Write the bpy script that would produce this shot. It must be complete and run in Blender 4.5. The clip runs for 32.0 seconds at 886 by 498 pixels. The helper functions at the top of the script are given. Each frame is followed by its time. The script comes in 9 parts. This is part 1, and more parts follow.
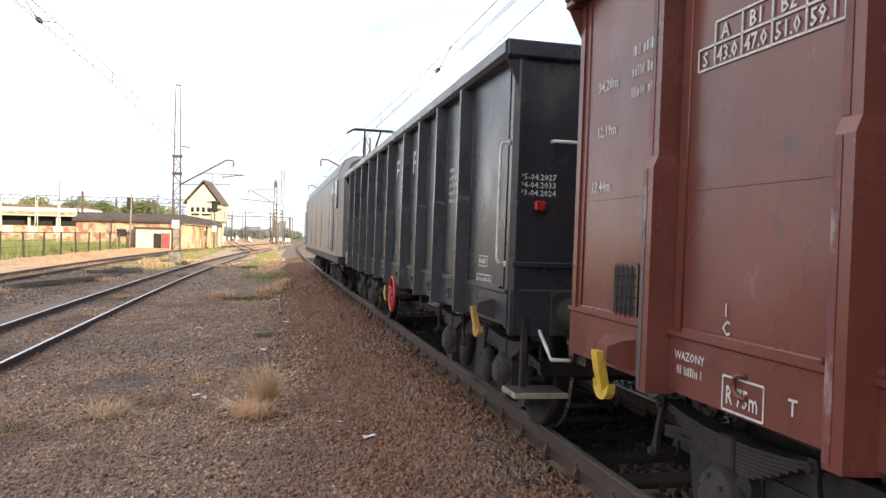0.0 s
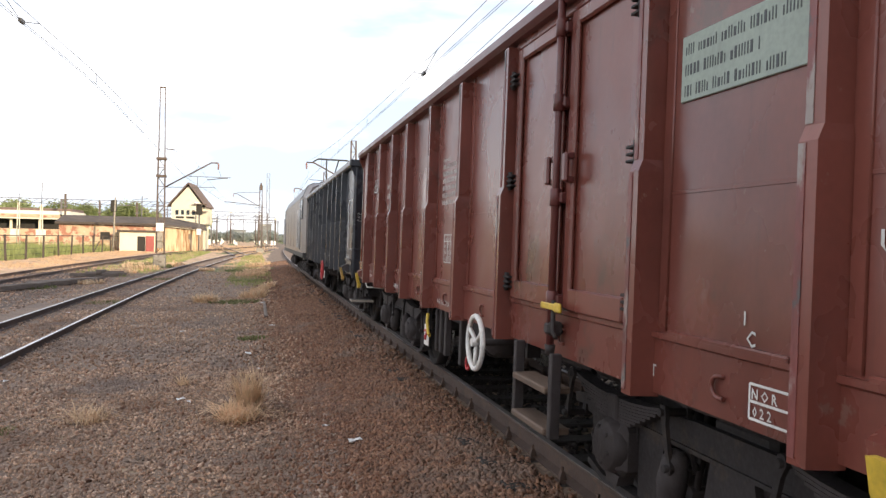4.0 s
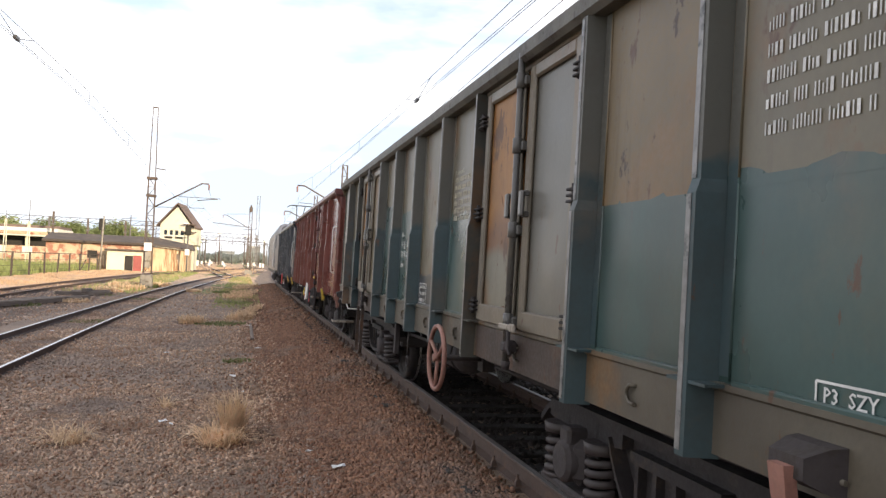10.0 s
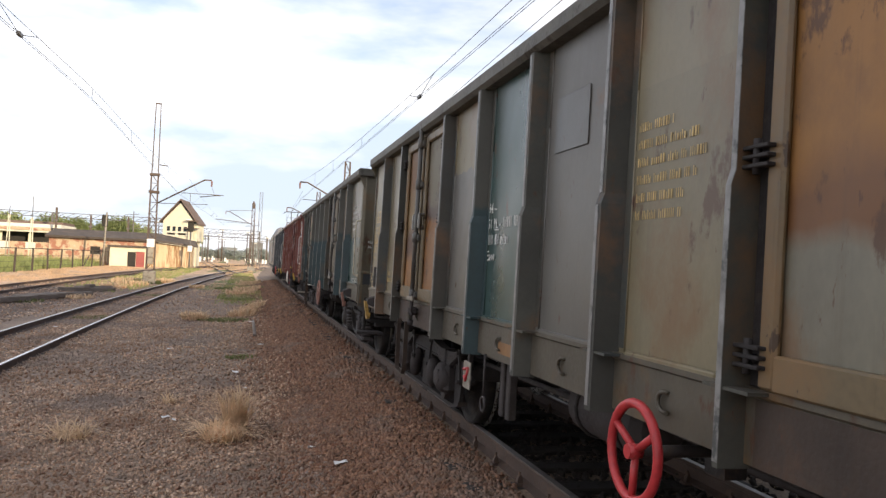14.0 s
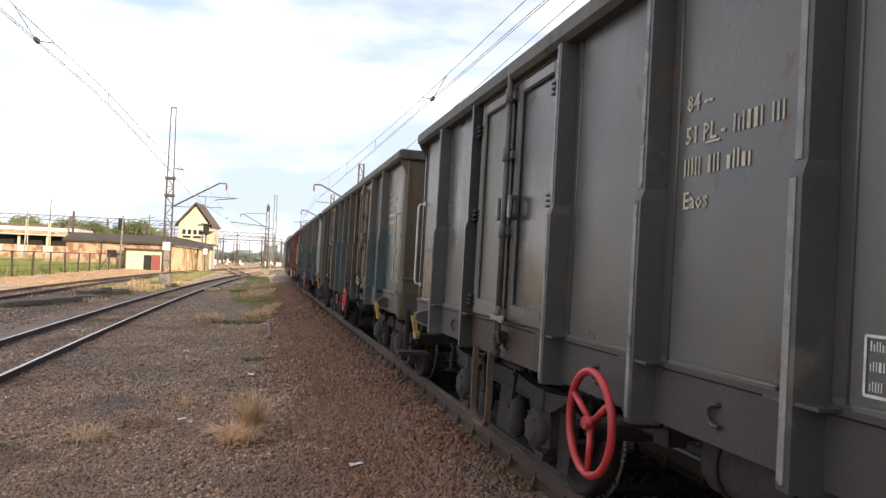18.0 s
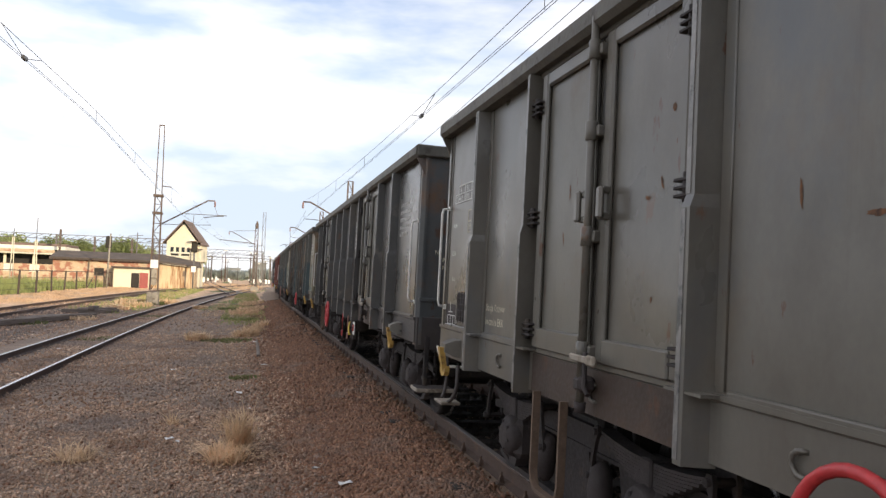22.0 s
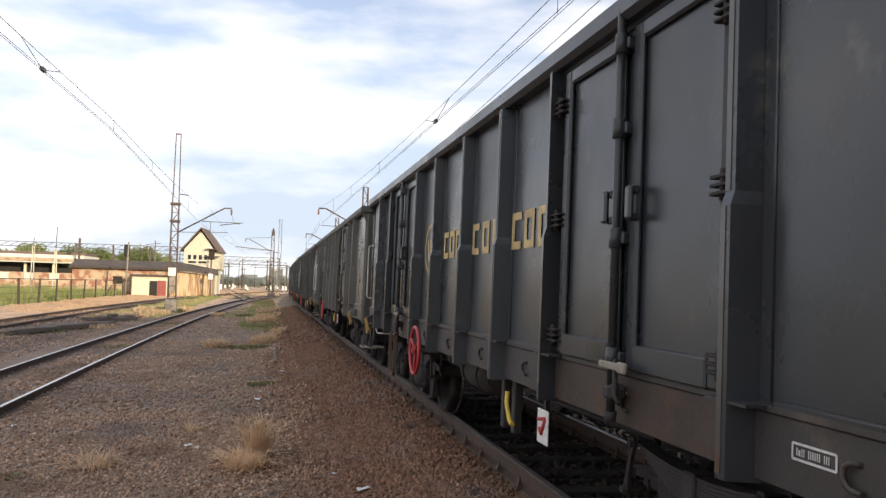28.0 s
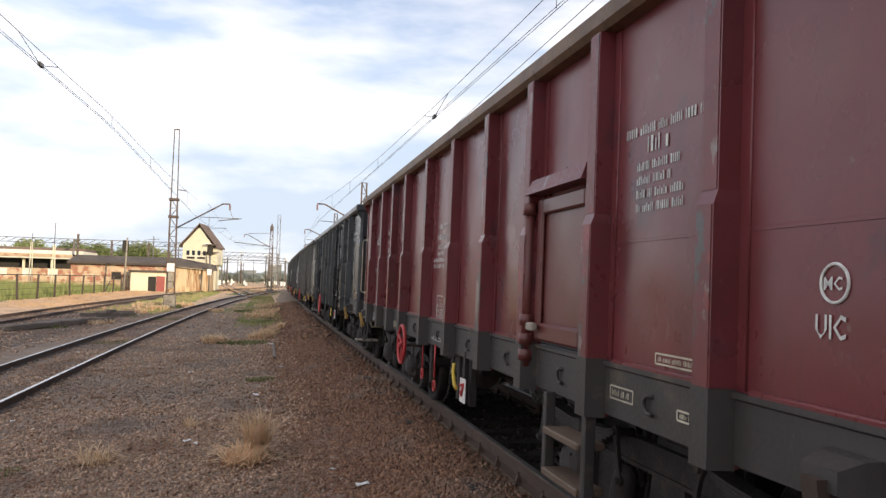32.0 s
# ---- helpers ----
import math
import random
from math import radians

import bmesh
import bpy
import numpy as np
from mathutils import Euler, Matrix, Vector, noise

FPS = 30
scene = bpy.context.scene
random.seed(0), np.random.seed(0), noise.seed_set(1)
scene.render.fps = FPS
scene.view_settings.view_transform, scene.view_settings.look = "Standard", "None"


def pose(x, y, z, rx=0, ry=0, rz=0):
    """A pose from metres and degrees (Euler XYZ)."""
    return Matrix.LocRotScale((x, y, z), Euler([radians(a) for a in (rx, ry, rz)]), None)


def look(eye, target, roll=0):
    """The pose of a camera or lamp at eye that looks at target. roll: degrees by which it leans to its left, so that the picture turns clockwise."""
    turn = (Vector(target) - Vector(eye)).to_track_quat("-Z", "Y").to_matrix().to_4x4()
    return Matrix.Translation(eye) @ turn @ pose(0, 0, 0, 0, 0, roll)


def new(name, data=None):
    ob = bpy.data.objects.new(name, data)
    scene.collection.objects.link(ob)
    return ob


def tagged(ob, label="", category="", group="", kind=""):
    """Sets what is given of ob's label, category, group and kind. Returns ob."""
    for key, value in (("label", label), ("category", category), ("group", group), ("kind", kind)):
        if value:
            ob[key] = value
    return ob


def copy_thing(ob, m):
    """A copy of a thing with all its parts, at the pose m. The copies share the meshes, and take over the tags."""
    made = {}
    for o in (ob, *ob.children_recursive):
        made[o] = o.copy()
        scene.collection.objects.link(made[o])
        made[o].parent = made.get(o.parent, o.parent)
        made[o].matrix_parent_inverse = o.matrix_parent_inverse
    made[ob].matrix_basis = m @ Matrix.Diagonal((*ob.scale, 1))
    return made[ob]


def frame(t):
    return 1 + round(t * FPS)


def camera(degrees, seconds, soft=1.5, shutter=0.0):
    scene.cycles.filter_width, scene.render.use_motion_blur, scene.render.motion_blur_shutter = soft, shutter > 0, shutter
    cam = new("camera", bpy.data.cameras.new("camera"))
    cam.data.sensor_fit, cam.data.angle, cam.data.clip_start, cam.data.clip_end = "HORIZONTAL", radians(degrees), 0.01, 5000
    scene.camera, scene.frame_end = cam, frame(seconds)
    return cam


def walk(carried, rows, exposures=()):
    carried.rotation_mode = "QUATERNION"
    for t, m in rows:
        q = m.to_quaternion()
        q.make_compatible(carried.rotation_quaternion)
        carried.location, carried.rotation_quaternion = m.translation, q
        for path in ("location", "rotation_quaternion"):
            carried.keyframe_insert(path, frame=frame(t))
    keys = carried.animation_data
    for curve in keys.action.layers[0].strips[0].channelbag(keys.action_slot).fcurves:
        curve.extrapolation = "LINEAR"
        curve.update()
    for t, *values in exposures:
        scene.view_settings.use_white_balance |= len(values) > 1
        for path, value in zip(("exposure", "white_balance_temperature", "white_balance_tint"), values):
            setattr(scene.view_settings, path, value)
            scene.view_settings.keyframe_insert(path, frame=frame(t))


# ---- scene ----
import itertools
# A goods train passes on a canted track; the camera stands beside it.
EYE = (0.024, 0.0, 1.58)
TURNS = [
    (0, 89.20, -1.20, -12.46),
    (0.5, 89.11, -1.00, -12.39),
    (1, 89.10, -1.06, -12.48),
    (1.5, 89.19, -1.10, -12.68),
    (2, 89.31, -1.03, -12.89),
    (2.5, 89.34, -1.09, -13.04),
    (3, 89.39, -1.35, -13.23),
    (3.5, 89.40, -1.31, -13.41),
    (4, 89.45, -1.22, -13.49),
    (4.5, 89.46, -1.26, -13.46),
    (6.5, 89.59, -1.35, -13.70),
    (7, 89.54, -1.43, -13.80),
    (7.5, 89.46, -1.48, -13.76),
    (8, 89.34, -1.32, -13.82),
    (8.5, 89.29, -1.66, -13.88),
    (9, 89.36, -1.98, -13.88),
    (9.5, 90.15, -2.09, -13.98),
    (10, 91.41, -2.53, -14.30),
    (10.5, 92.30, -2.93, -14.06),
    (11, 92.97, -2.69, -13.82),
    (11.5, 93.21, -2.25, -13.89),
    (12, 92.97, -2.05, -13.86),
    (12.5, 92.52, -2.14, -13.88),
    (13, 92.01, -2.15, -13.81),
    (13.5, 91.56, -2.11, -14.04),
    (14, 91.16, -2.63, -14.12),
    (14.5, 90.85, -2.41, -13.89),
    (15, 90.71, -1.84, -13.63),
    (15.5, 90.68, -2.16, -13.44),
    (17.5, 91.13, -2.32, -13.08),
    (18, 91.24, -2.36, -13.09),
    (18.5, 91.27, -2.19, -13.08),
    (19, 91.25, -2.31, -13.10),
    (19.5, 91.28, -2.24, -12.95),
    (20, 91.56, -2.10, -12.83),
    (20.5, 91.85, -2.29, -13.06),
    (21, 92.08, -2.21, -13.37),
    (21.5, 92.28, -2.05, -13.68),
    (22, 92.50, -2.12, -13.87),
    (22.5, 92.58, -1.99, -13.84),
    (23, 92.65, -2.00, -13.62),
    (23.5, 92.69, -1.81, -13.41),
    (24, 92.69, -1.84, -13.29),
    (24.5, 92.80, -1.80, -13.30),
    (25, 92.84, -1.68, -13.30),
    (25.5, 93.05, -1.98, -13.25),
    (26, 92.97, -2.23, -13.22),
    (26.5, 92.83, -1.64, -13.13),
    (28.5, 92.84, -1.59, -12.66),
    (29, 92.86, -1.56, -12.63),
    (29.5, 92.82, -1.34, -12.55),
    (30, 92.66, -1.61, -12.52),
    (30.5, 92.50, -1.41, -12.60),
    (31, 92.45, -1.50, -12.79),
    (31.5, 92.47, -1.43, -12.89),
    (32, 92.50, -1.54, -12.79),
]
cam = camera(59.2, 32.0, soft=1.4)
walk(cam, [(t, pose(*EYE, rx, ry, rz)) for t, rx, ry, rz in TURNS],
     exposures=[(0, 0.88), (4.5, 0.76), (8, 0.80), (10.5, 0.76), (12, 0.42), (13.2, 0.44), (15, 0.68), (18, 0.58), (21, 0.51), (24, 0.44), (32, 0.40)])

# ---- light ----
SUN_FROM = Vector((0.50, -0.866, 0.27)).normalized()
world = bpy.data.worlds.new("sky")
scene.world = world
world.use_nodes = True
wn, wl = world.node_tree.nodes, world.node_tree.links
wn.clear()
sky = wn.new("ShaderNodeTexSky")
sky.sky_type = "NISHITA"
sky.sun_disc = False
sky.sun_elevation = radians(15)
sky.sun_rotation = radians(150)
sky.air_density, sky.dust_density, sky.ozone_density = 1.0, 0.6, 2.4
coord = wn.new("ShaderNodeTexCoord")
flat = wn.new("ShaderNodeMapping")
flat.inputs["Scale"].default_value = (1.6, 1.6, 5.5)
cloud = wn.new("ShaderNodeTexNoise")
cloud.inputs["Scale"].default_value = 1.5
cloud.inputs["Detail"].default_value = 6.0
cloud.inputs["Roughness"].default_value = 0.52
ramp = wn.new("ShaderNodeValToRGB")
ramp.color_ramp.elements[0].position, ramp.color_ramp.elements[1].position = 0.43, 0.67
ramp.color_ramp.elements[0].color, ramp.color_ramp.elements[1].color = (0.20, 0.20, 0.20, 1), (1, 1, 1, 1)
mixc = wn.new("ShaderNodeMix")
mixc.data_type = "RGBA"
mixc.inputs["B"].default_value = (7.8, 7.35, 7.1, 1)
bg = wn.new("ShaderNodeBackground")
bg.inputs["Strength"].default_value = 0.15
wout = wn.new("ShaderNodeOutputWorld")
wl.new(coord.outputs["Generated"], flat.inputs["Vector"])
wl.new(flat.outputs[0], cloud.inputs["Vector"])
wl.new(ramp.outputs["Color"], mixc.inputs["Factor"])
tint = wn.new("ShaderNodeVectorMath")
tint.operation = "MULTIPLY"
tint.inputs[1].default_value = (0.84, 0.85, 0.91)
wl.new(sky.outputs[0], tint.inputs[0])
# a low bank of blue-grey cloud round the horizon, under the bright cloud
way = wn.new("ShaderNodeSeparateXYZ")
wl.new(coord.outputs["Generated"], way.inputs[0])
low = wn.new("ShaderNodeMapRange")
low.interpolation_type = "SMOOTHSTEP"
low.inputs["From Min"].default_value, low.inputs["From Max"].default_value = 0.42, 0.08
low.inputs["To Max"].default_value = 0.9
wl.new(way.outputs["Z"], low.inputs["Value"])
bank = wn.new("ShaderNodeMix")
bank.data_type = "RGBA"
bank.inputs["B"].default_value = (2.6, 3.3, 4.35, 1)
wl.new(low.outputs[0], bank.inputs["Factor"])
wl.new(tint.outputs[0], bank.inputs["A"])
wl.new(bank.outputs["Result"], mixc.inputs["A"])
# the cloud is a little thinner towards the east
thin = wn.new("ShaderNodeMapRange")
thin.inputs["From Min"].default_value, thin.inputs["From Max"].default_value = -0.15, 0.25
thin.inputs["To Min"].default_value, thin.inputs["To Max"].default_value = 0.02, -0.07
wl.new(way.outputs["X"], thin.inputs["Value"])
cover = wn.new("ShaderNodeMath")
wl.new(thin.outputs[0], cover.inputs[0])
wl.new(cloud.outputs["Fac"], cover.inputs[1])
wl.new(cover.outputs[0], ramp.inputs["Fac"])
wl.new(mixc.outputs["Result"], bg.inputs["Color"])
wl.new(bg.outputs[0], wout.inputs["Surface"])
sun = new("sun", bpy.data.lights.new("sun", "SUN"))
sun.data.energy = 4.0
sun.data.angle = radians(0.6)
sun.data.color = (1.0, 0.83, 0.58)
sun.matrix_world = look((0, 0, 60), Vector((0, 0, 60)) - SUN_FROM)


# ---- materials ----
def surface(name, color, rough=0.6, metal=0.0, vary=0.25, scale=3.0, stain=None, stain_at=0.62, stain_scale=1.5,
            bump=0.15, grain=40.0, rand=0.0, stretch=(1, 1, 1), spec=0.5, fine=0.12, soft=0.08, island=None, dent=0.0, layers=(), zones=(), leafy=0.0):
    """Painted, mineral or worn surface: colour varied at two scales, stains with edges of their own, fine relief."""
    fine = 0.045 if dent else fine
    m = bpy.data.materials.new(name)
    m.use_nodes = True
    n, l = m.node_tree.nodes, m.node_tree.links
    b = n["Principled BSDF"]
    b.inputs["Metallic"].default_value = metal
    b.inputs["Specular IOR Level"].default_value = spec
    tc = n.new("ShaderNodeTexCoord")
    mp = n.new("ShaderNodeMapping")
    mp.inputs["Scale"].default_value = stretch
    l.new(tc.outputs["Object"], mp.inputs["Vector"])
    big = n.new("ShaderNodeTexNoise")
    big.inputs["Scale"].default_value = scale
    big.inputs["Detail"].default_value = 5
    big.inputs["Roughness"].default_value = 0.6
    l.new(mp.outputs[0], big.inputs["Vector"])
    small = n.new("ShaderNodeTexNoise")
    small.inputs["Scale"].default_value = grain
    small.inputs["Detail"].default_value = 4
    l.new(mp.outputs[0], small.inputs["Vector"])
    r1 = n.new("ShaderNodeMapRange")
    r1.inputs["From Min"].default_value, r1.inputs["From Max"].default_value = 0.3, 0.7
    r1.inputs["To Min"].default_value, r1.inputs["To Max"].default_value = 1 - vary, 1 + vary
    l.new(big.outputs["Fac"], r1.inputs["Value"])
    r2 = n.new("ShaderNodeMapRange")
    r2.inputs["From Min"].default_value, r2.inputs["From Max"].default_value = 0.3, 0.7
    r2.inputs["To Min"].default_value, r2.inputs["To Max"].default_value = 1 - fine, 1 + fine
    l.new(small.outputs["Fac"], r2.inputs["Value"])
    mul = n.new("ShaderNodeMath")
    mul.operation = "MULTIPLY"
    l.new(r1.outputs[0], mul.inputs[0])
    l.new(r2.outputs[0], mul.inputs[1])
    shade = mul
    if rand:
        oi = n.new("ShaderNodeObjectInfo")
        r3 = n.new("ShaderNodeMapRange")
        r3.inputs["To Min"].default_value, r3.inputs["To Max"].default_value = 1 - rand, 1 + rand
        l.new(oi.outputs["Random"], r3.inputs["Value"])
        shade = n.new("ShaderNodeMath")
        shade.operation = "MULTIPLY"
        l.new(mul.outputs[0], shade.inputs[0])
        l.new(r3.outputs[0], shade.inputs[1])
    vm = n.new("ShaderNodeVectorMath")
    vm.operation = "SCALE"
    vm.inputs[0].default_value = color
    l.new(shade.outputs[0], vm.inputs["Scale"])
    col = vm.outputs[0]
    if island:
        ge = n.new("ShaderNodeNewGeometry")
        cr = n.new("ShaderNodeValToRGB")
        cr.color_ramp.interpolation = "CONSTANT"
        while len(cr.color_ramp.elements) < len(island):
            cr.color_ramp.elements.new(0.5)
        for k, c in enumerate(island):
            cr.color_ramp.elements[k].position, cr.color_ramp.elements[k].color = k / len(island), (*c, 1)
        l.new(ge.outputs["Random Per Island"], cr.inputs["Fac"])
        vs = n.new("ShaderNodeVectorMath")
        vs.operation = "SCALE"
        l.new(cr.outputs["Color"], vs.inputs[0])
        l.new(shade.outputs[0], vs.inputs["Scale"])
        col = vs.outputs[0]
    ru = n.new("ShaderNodeMapRange")
    ru.inputs["From Min"].default_value, ru.inputs["From Max"].default_value = 0.3, 0.7
    ru.inputs["To Min"].default_value, ru.inputs["To Max"].default_value = max(0.05, rough - 0.1), min(1, rough + 0.12)
    l.new((big if dent else small).outputs["Fac"], ru.inputs["Value"])
    rough_out = ru.outputs[0]
    if stain:
        sn = n.new("ShaderNodeTexNoise")
        sn.inputs["Scale"].default_value = stain_scale
        sn.inputs["Detail"].default_value = 7
        sn.inputs["Roughness"].default_value = 0.65
        l.new(mp.outputs[0], sn.inputs["Vector"])
        sr = n.new("ShaderNodeMapRange")
        sr.inputs["From Min"].default_value, sr.inputs["From Max"].default_value = stain_at, stain_at + soft
        l.new(sn.outputs["Fac"], sr.inputs["Value"])
        mx = n.new("ShaderNodeMix")
        mx.data_type = "RGBA"
        mx.inputs["B"].default_value = (*stain, 1)
        l.new(sr.outputs[0], mx.inputs["Factor"])
        l.new(col, mx.inputs["A"])
        col = mx.outputs["Result"]
    for zone_color, zone_z, zone_soft in zones:
        # a further coat, above a height, with an uneven edge
        sp = n.new("ShaderNodeSeparateXYZ")
        l.new(tc.outputs["Object"], sp.inputs[0])
        zw = n.new("ShaderNodeMath")
        zw.operation = "MULTIPLY_ADD"
        zw.inputs[1].default_value = 0.4
        l.new(big.outputs["Fac"], zw.inputs[0])
        l.new(sp.outputs["Z"], zw.inputs[2])
        zr_ = n.new("ShaderNodeMapRange")
        zr_.inputs["From Min"].default_value, zr_.inputs["From Max"].default_value = zone_z + 0.2, zone_z + 0.2 + zone_soft
        l.new(zw.outputs[0], zr_.inputs["Value"])
        zx = n.new("ShaderNodeMix")
        zx.data_type = "RGBA"
        zx.inputs["B"].default_value = (*zone_color, 1)
        l.new(zr_.outputs[0], zx.inputs["Factor"])
        l.new(col, zx.inputs["A"])
        col = zx.outputs["Result"]
    for lay_stretch, lay_scale, lay_at, lay_soft, lay_color, lay_much in layers:
        lm = n.new("ShaderNodeMapping")
        lm.inputs["Scale"].default_value = lay_stretch
        lm.inputs["Location"].default_value = (3.1 * lay_scale, 1.7 * lay_at, 0.9)
        l.new(tc.outputs["Object"], lm.inputs["Vector"])
        ln_ = n.new("ShaderNodeTexNoise")
        ln_.inputs["Scale"].default_value = lay_scale
        ln_.inputs["Detail"].default_value = 8
        ln_.inputs["Roughness"].default_value = 0.66
        l.new(lm.outputs[0], ln_.inputs["Vector"])
        lr = n.new("ShaderNodeMapRange")
        lr.inputs["From Min"].default_value, lr.inputs["From Max"].default_value = lay_at, lay_at + lay_soft
        lr.inputs["To Max"].default_value = lay_much
        l.new(ln_.outputs["Fac"], lr.inputs["Value"])
        lx = n.new("ShaderNodeMix")
        lx.data_type = "RGBA"
        lx.inputs["B"].default_value = (*lay_color, 1)
        l.new(lr.outputs[0], lx.inputs["Factor"])
        l.new(col, lx.inputs["A"])
        col = lx.outputs["Result"]
    l.new(col, b.inputs["Base Color"])
    l.new(rough_out, b.inputs["Roughness"])
    if leafy:
        # thin blades and leaves pass part of the light
        tl = n.new("ShaderNodeBsdfTranslucent")
        ms = n.new("ShaderNodeMixShader")
        ms.inputs["Fac"].default_value = leafy
        l.new(col, tl.inputs["Color"])
        l.new(b.outputs[0], ms.inputs[1])
        l.new(tl.outputs[0], ms.inputs[2])
        l.new(ms.outputs[0], n["Material Output"].inputs["Surface"])
    if bump:
        bp = n.new("ShaderNodeBump")
        bp.inputs["Strength"].default_value = bump
        bp.inputs["Distance"].default_value = 0.01
        l.new(small.outputs["Fac"], bp.inputs["Height"])
        l.new(bp.outputs[0], b.inputs["Normal"])
        if dent:
            dn = n.new("ShaderNodeTexNoise")
            dn.inputs["Scale"].default_value = 1.7
            dn.inputs["Detail"].default_value = 1.5
            l.new(tc.outputs["Object"], dn.inputs["Vector"])
            db = n.new("ShaderNodeBump")
            db.inputs["Strength"].default_value = dent
            db.inputs["Distance"].default_value = 0.05
            l.new(dn.outputs["Fac"], db.inputs["Height"])
            l.new(db.outputs[0], bp.inputs["Normal"])
    return m


RUST = (0.16, 0.065, 0.028)
GRIME = (0.045, 0.034, 0.026)
# stretch, scale, threshold, softness, colour, strength
SPOT = ((1, 1.5, 0.5), 7.0, 0.645, 0.03, (0.085, 0.036, 0.018), 0.85)
HEAVY = [((1, 1.5, 0.8), 0.9, 0.48, 0.22, GRIME, 0.42), ((1, 1.2, 0.9), 1.5, 0.51, 0.14, (0.165, 0.080, 0.030), 0.65), ((1, 1.2, 0.6), 3.6, 0.585, 0.05, (0.080, 0.036, 0.018), 0.85), ((1, 6, 0.3), 1.2, 0.57, 0.14, (0.085, 0.05, 0.03), 0.32), SPOT]
LIGHT = [((1, 1.5, 0.8), 0.9, 0.48, 0.22, GRIME, 0.42), ((1, 6, 0.3), 1.2, 0.58, 0.14, (0.055, 0.045, 0.036), 0.32), ((1, 1, 0.6), 4.0, 0.655, 0.03, (0.11, 0.05, 0.024), 0.7), ((1, 1.2, 1), 1.6, 0.56, 0.12, (0.12, 0.09, 0.06), 0.4), SPOT]
CORRODED = [((1, 0.7, 1.0), 1.9, 0.45, 0.16, (0.072, 0.034, 0.020), 0.85), ((1, 0.6, 1.2), 1.7, 0.52, 0.12, (0.175, 0.140, 0.070), 0.75), ((1, 4, 0.3), 1.6, 0.55, 0.14, (0.055, 0.028, 0.017), 0.5), ((1, 1.2, 0.6), 6.0, 0.62, 0.025, (0.040, 0.020, 0.013), 0.85), SPOT]
REDS = [((1, 1.5, 0.8), 0.9, 0.48, 0.22, (0.055, 0.020, 0.018), 0.45), ((1, 1, 0.8), 7.0, 0.65, 0.03, (0.24, 0.17, 0.14), 0.4), ((1, 6, 0.5), 1.2, 0.58, 0.12, (0.06, 0.03, 0.026), 0.4)]
FRESH = [((1, 1.5, 0.8), 0.9, 0.49, 0.22, GRIME, 0.42), ((1, 1, 0.8), 7.0, 0.69, 0.04, (0.13, 0.115, 0.10), 0.25)]
M = {}
M["red"] = surface("red_brown_paint", (0.176, 0.054, 0.040), 0.27, vary=0.16, scale=1.3, stain=(0.104, 0.047, 0.036), stain_at=0.60, stain_scale=2.2, bump=0.02, rand=0.06, stretch=(1, 1, 0.8), dent=0.35, layers=REDS)
M["red_edge"] = surface("red_worn_edge", (0.17, 0.05, 0.045), 0.45, vary=0.3, scale=6, stain=(0.30, 0.26, 0.24), stain_at=0.55, stain_scale=5, bump=0.25, stretch=(1, 1, 0.5), layers=[((1, 1, 0.6), 2.6, 0.53, 0.03, (0.072, 0.080, 0.082), 0.85), ((1, 1, 0.5), 5.0, 0.60, 0.03, (0.24, 0.05, 0.045), 0.8)])
M["maroon_edge"] = surface("chipped_maroon_edge", (0.150, 0.034, 0.038), 0.4, vary=0.2, scale=4, bump=0.05, layers=[((1, 1.0, 0.45), 2.8, 0.53, 0.03, (0.085, 0.098, 0.10), 0.85), ((1, 1, 0.5), 5.5, 0.58, 0.03, (0.27, 0.23, 0.215), 0.8), ((1, 1, 0.5), 4.0, 0.60, 0.03, (0.25, 0.035, 0.035), 0.8)])
M["red_dark"] = surface("red_dark_paint", (0.125, 0.035, 0.031), 0.34, vary=0.16, scale=1.6, stain=(0.16, 0.05, 0.04), stain_at=0.60, stain_scale=1.4, bump=0.02, rand=0.06, stretch=(1, 1, 0.8), dent=0.35, layers=REDS)
M["maroon"] = surface("maroon_paint", (0.160, 0.033, 0.038), 0.29, vary=0.15, scale=1.3, stain=(0.085, 0.032, 0.04), stain_at=0.58, stain_scale=1.8, bump=0.02, rand=0.05, stretch=(1, 1, 0.8), dent=0.35, layers=REDS)
M["black"] = surface("fresh_dark_grey_paint", (0.035, 0.039, 0.049), 0.28, vary=0.15, scale=1.5, stain=(0.074, 0.068, 0.061), stain_at=0.6, stain_scale=2.5, bump=0.003, fine=0.03, rand=0.05, stretch=(1, 1, 0.8), dent=0.05, layers=FRESH[:1])
M["rust_door"] = surface("corroded_orange_door_steel", (0.250, 0.112, 0.030), 0.5, vary=0.25, scale=0.9, bump=0.03, rand=0.08, dent=0.3, zones=[((0.095, 0.046, 0.027), 1.56, 0.14), ((0.205, 0.130, 0.050), 1.86, 0.16), ((0.170, 0.086, 0.036), 2.18, 0.30)], layers=CORRODED[2:])
M["rust_low"] = surface("khaki_paint_over_corroded_steel", (0.240, 0.105, 0.030), 0.5, vary=0.22, scale=0.9, bump=0.03, dent=0.3, zones=[((0.090, 0.062, 0.050), 1.96, 0.06), ((0.150, 0.128, 0.086), 2.10, 0.04)], layers=CORRODED[:1] + CORRODED[2:])
M["door_olive"] = surface("rust_blushed_olive_frame_paint", (0.150, 0.112, 0.062), 0.45, vary=0.2, scale=1.2, stain=(0.21, 0.11, 0.04), stain_at=0.50, stain_scale=0.9, soft=0.2, bump=0.03, layers=CORRODED[2:])
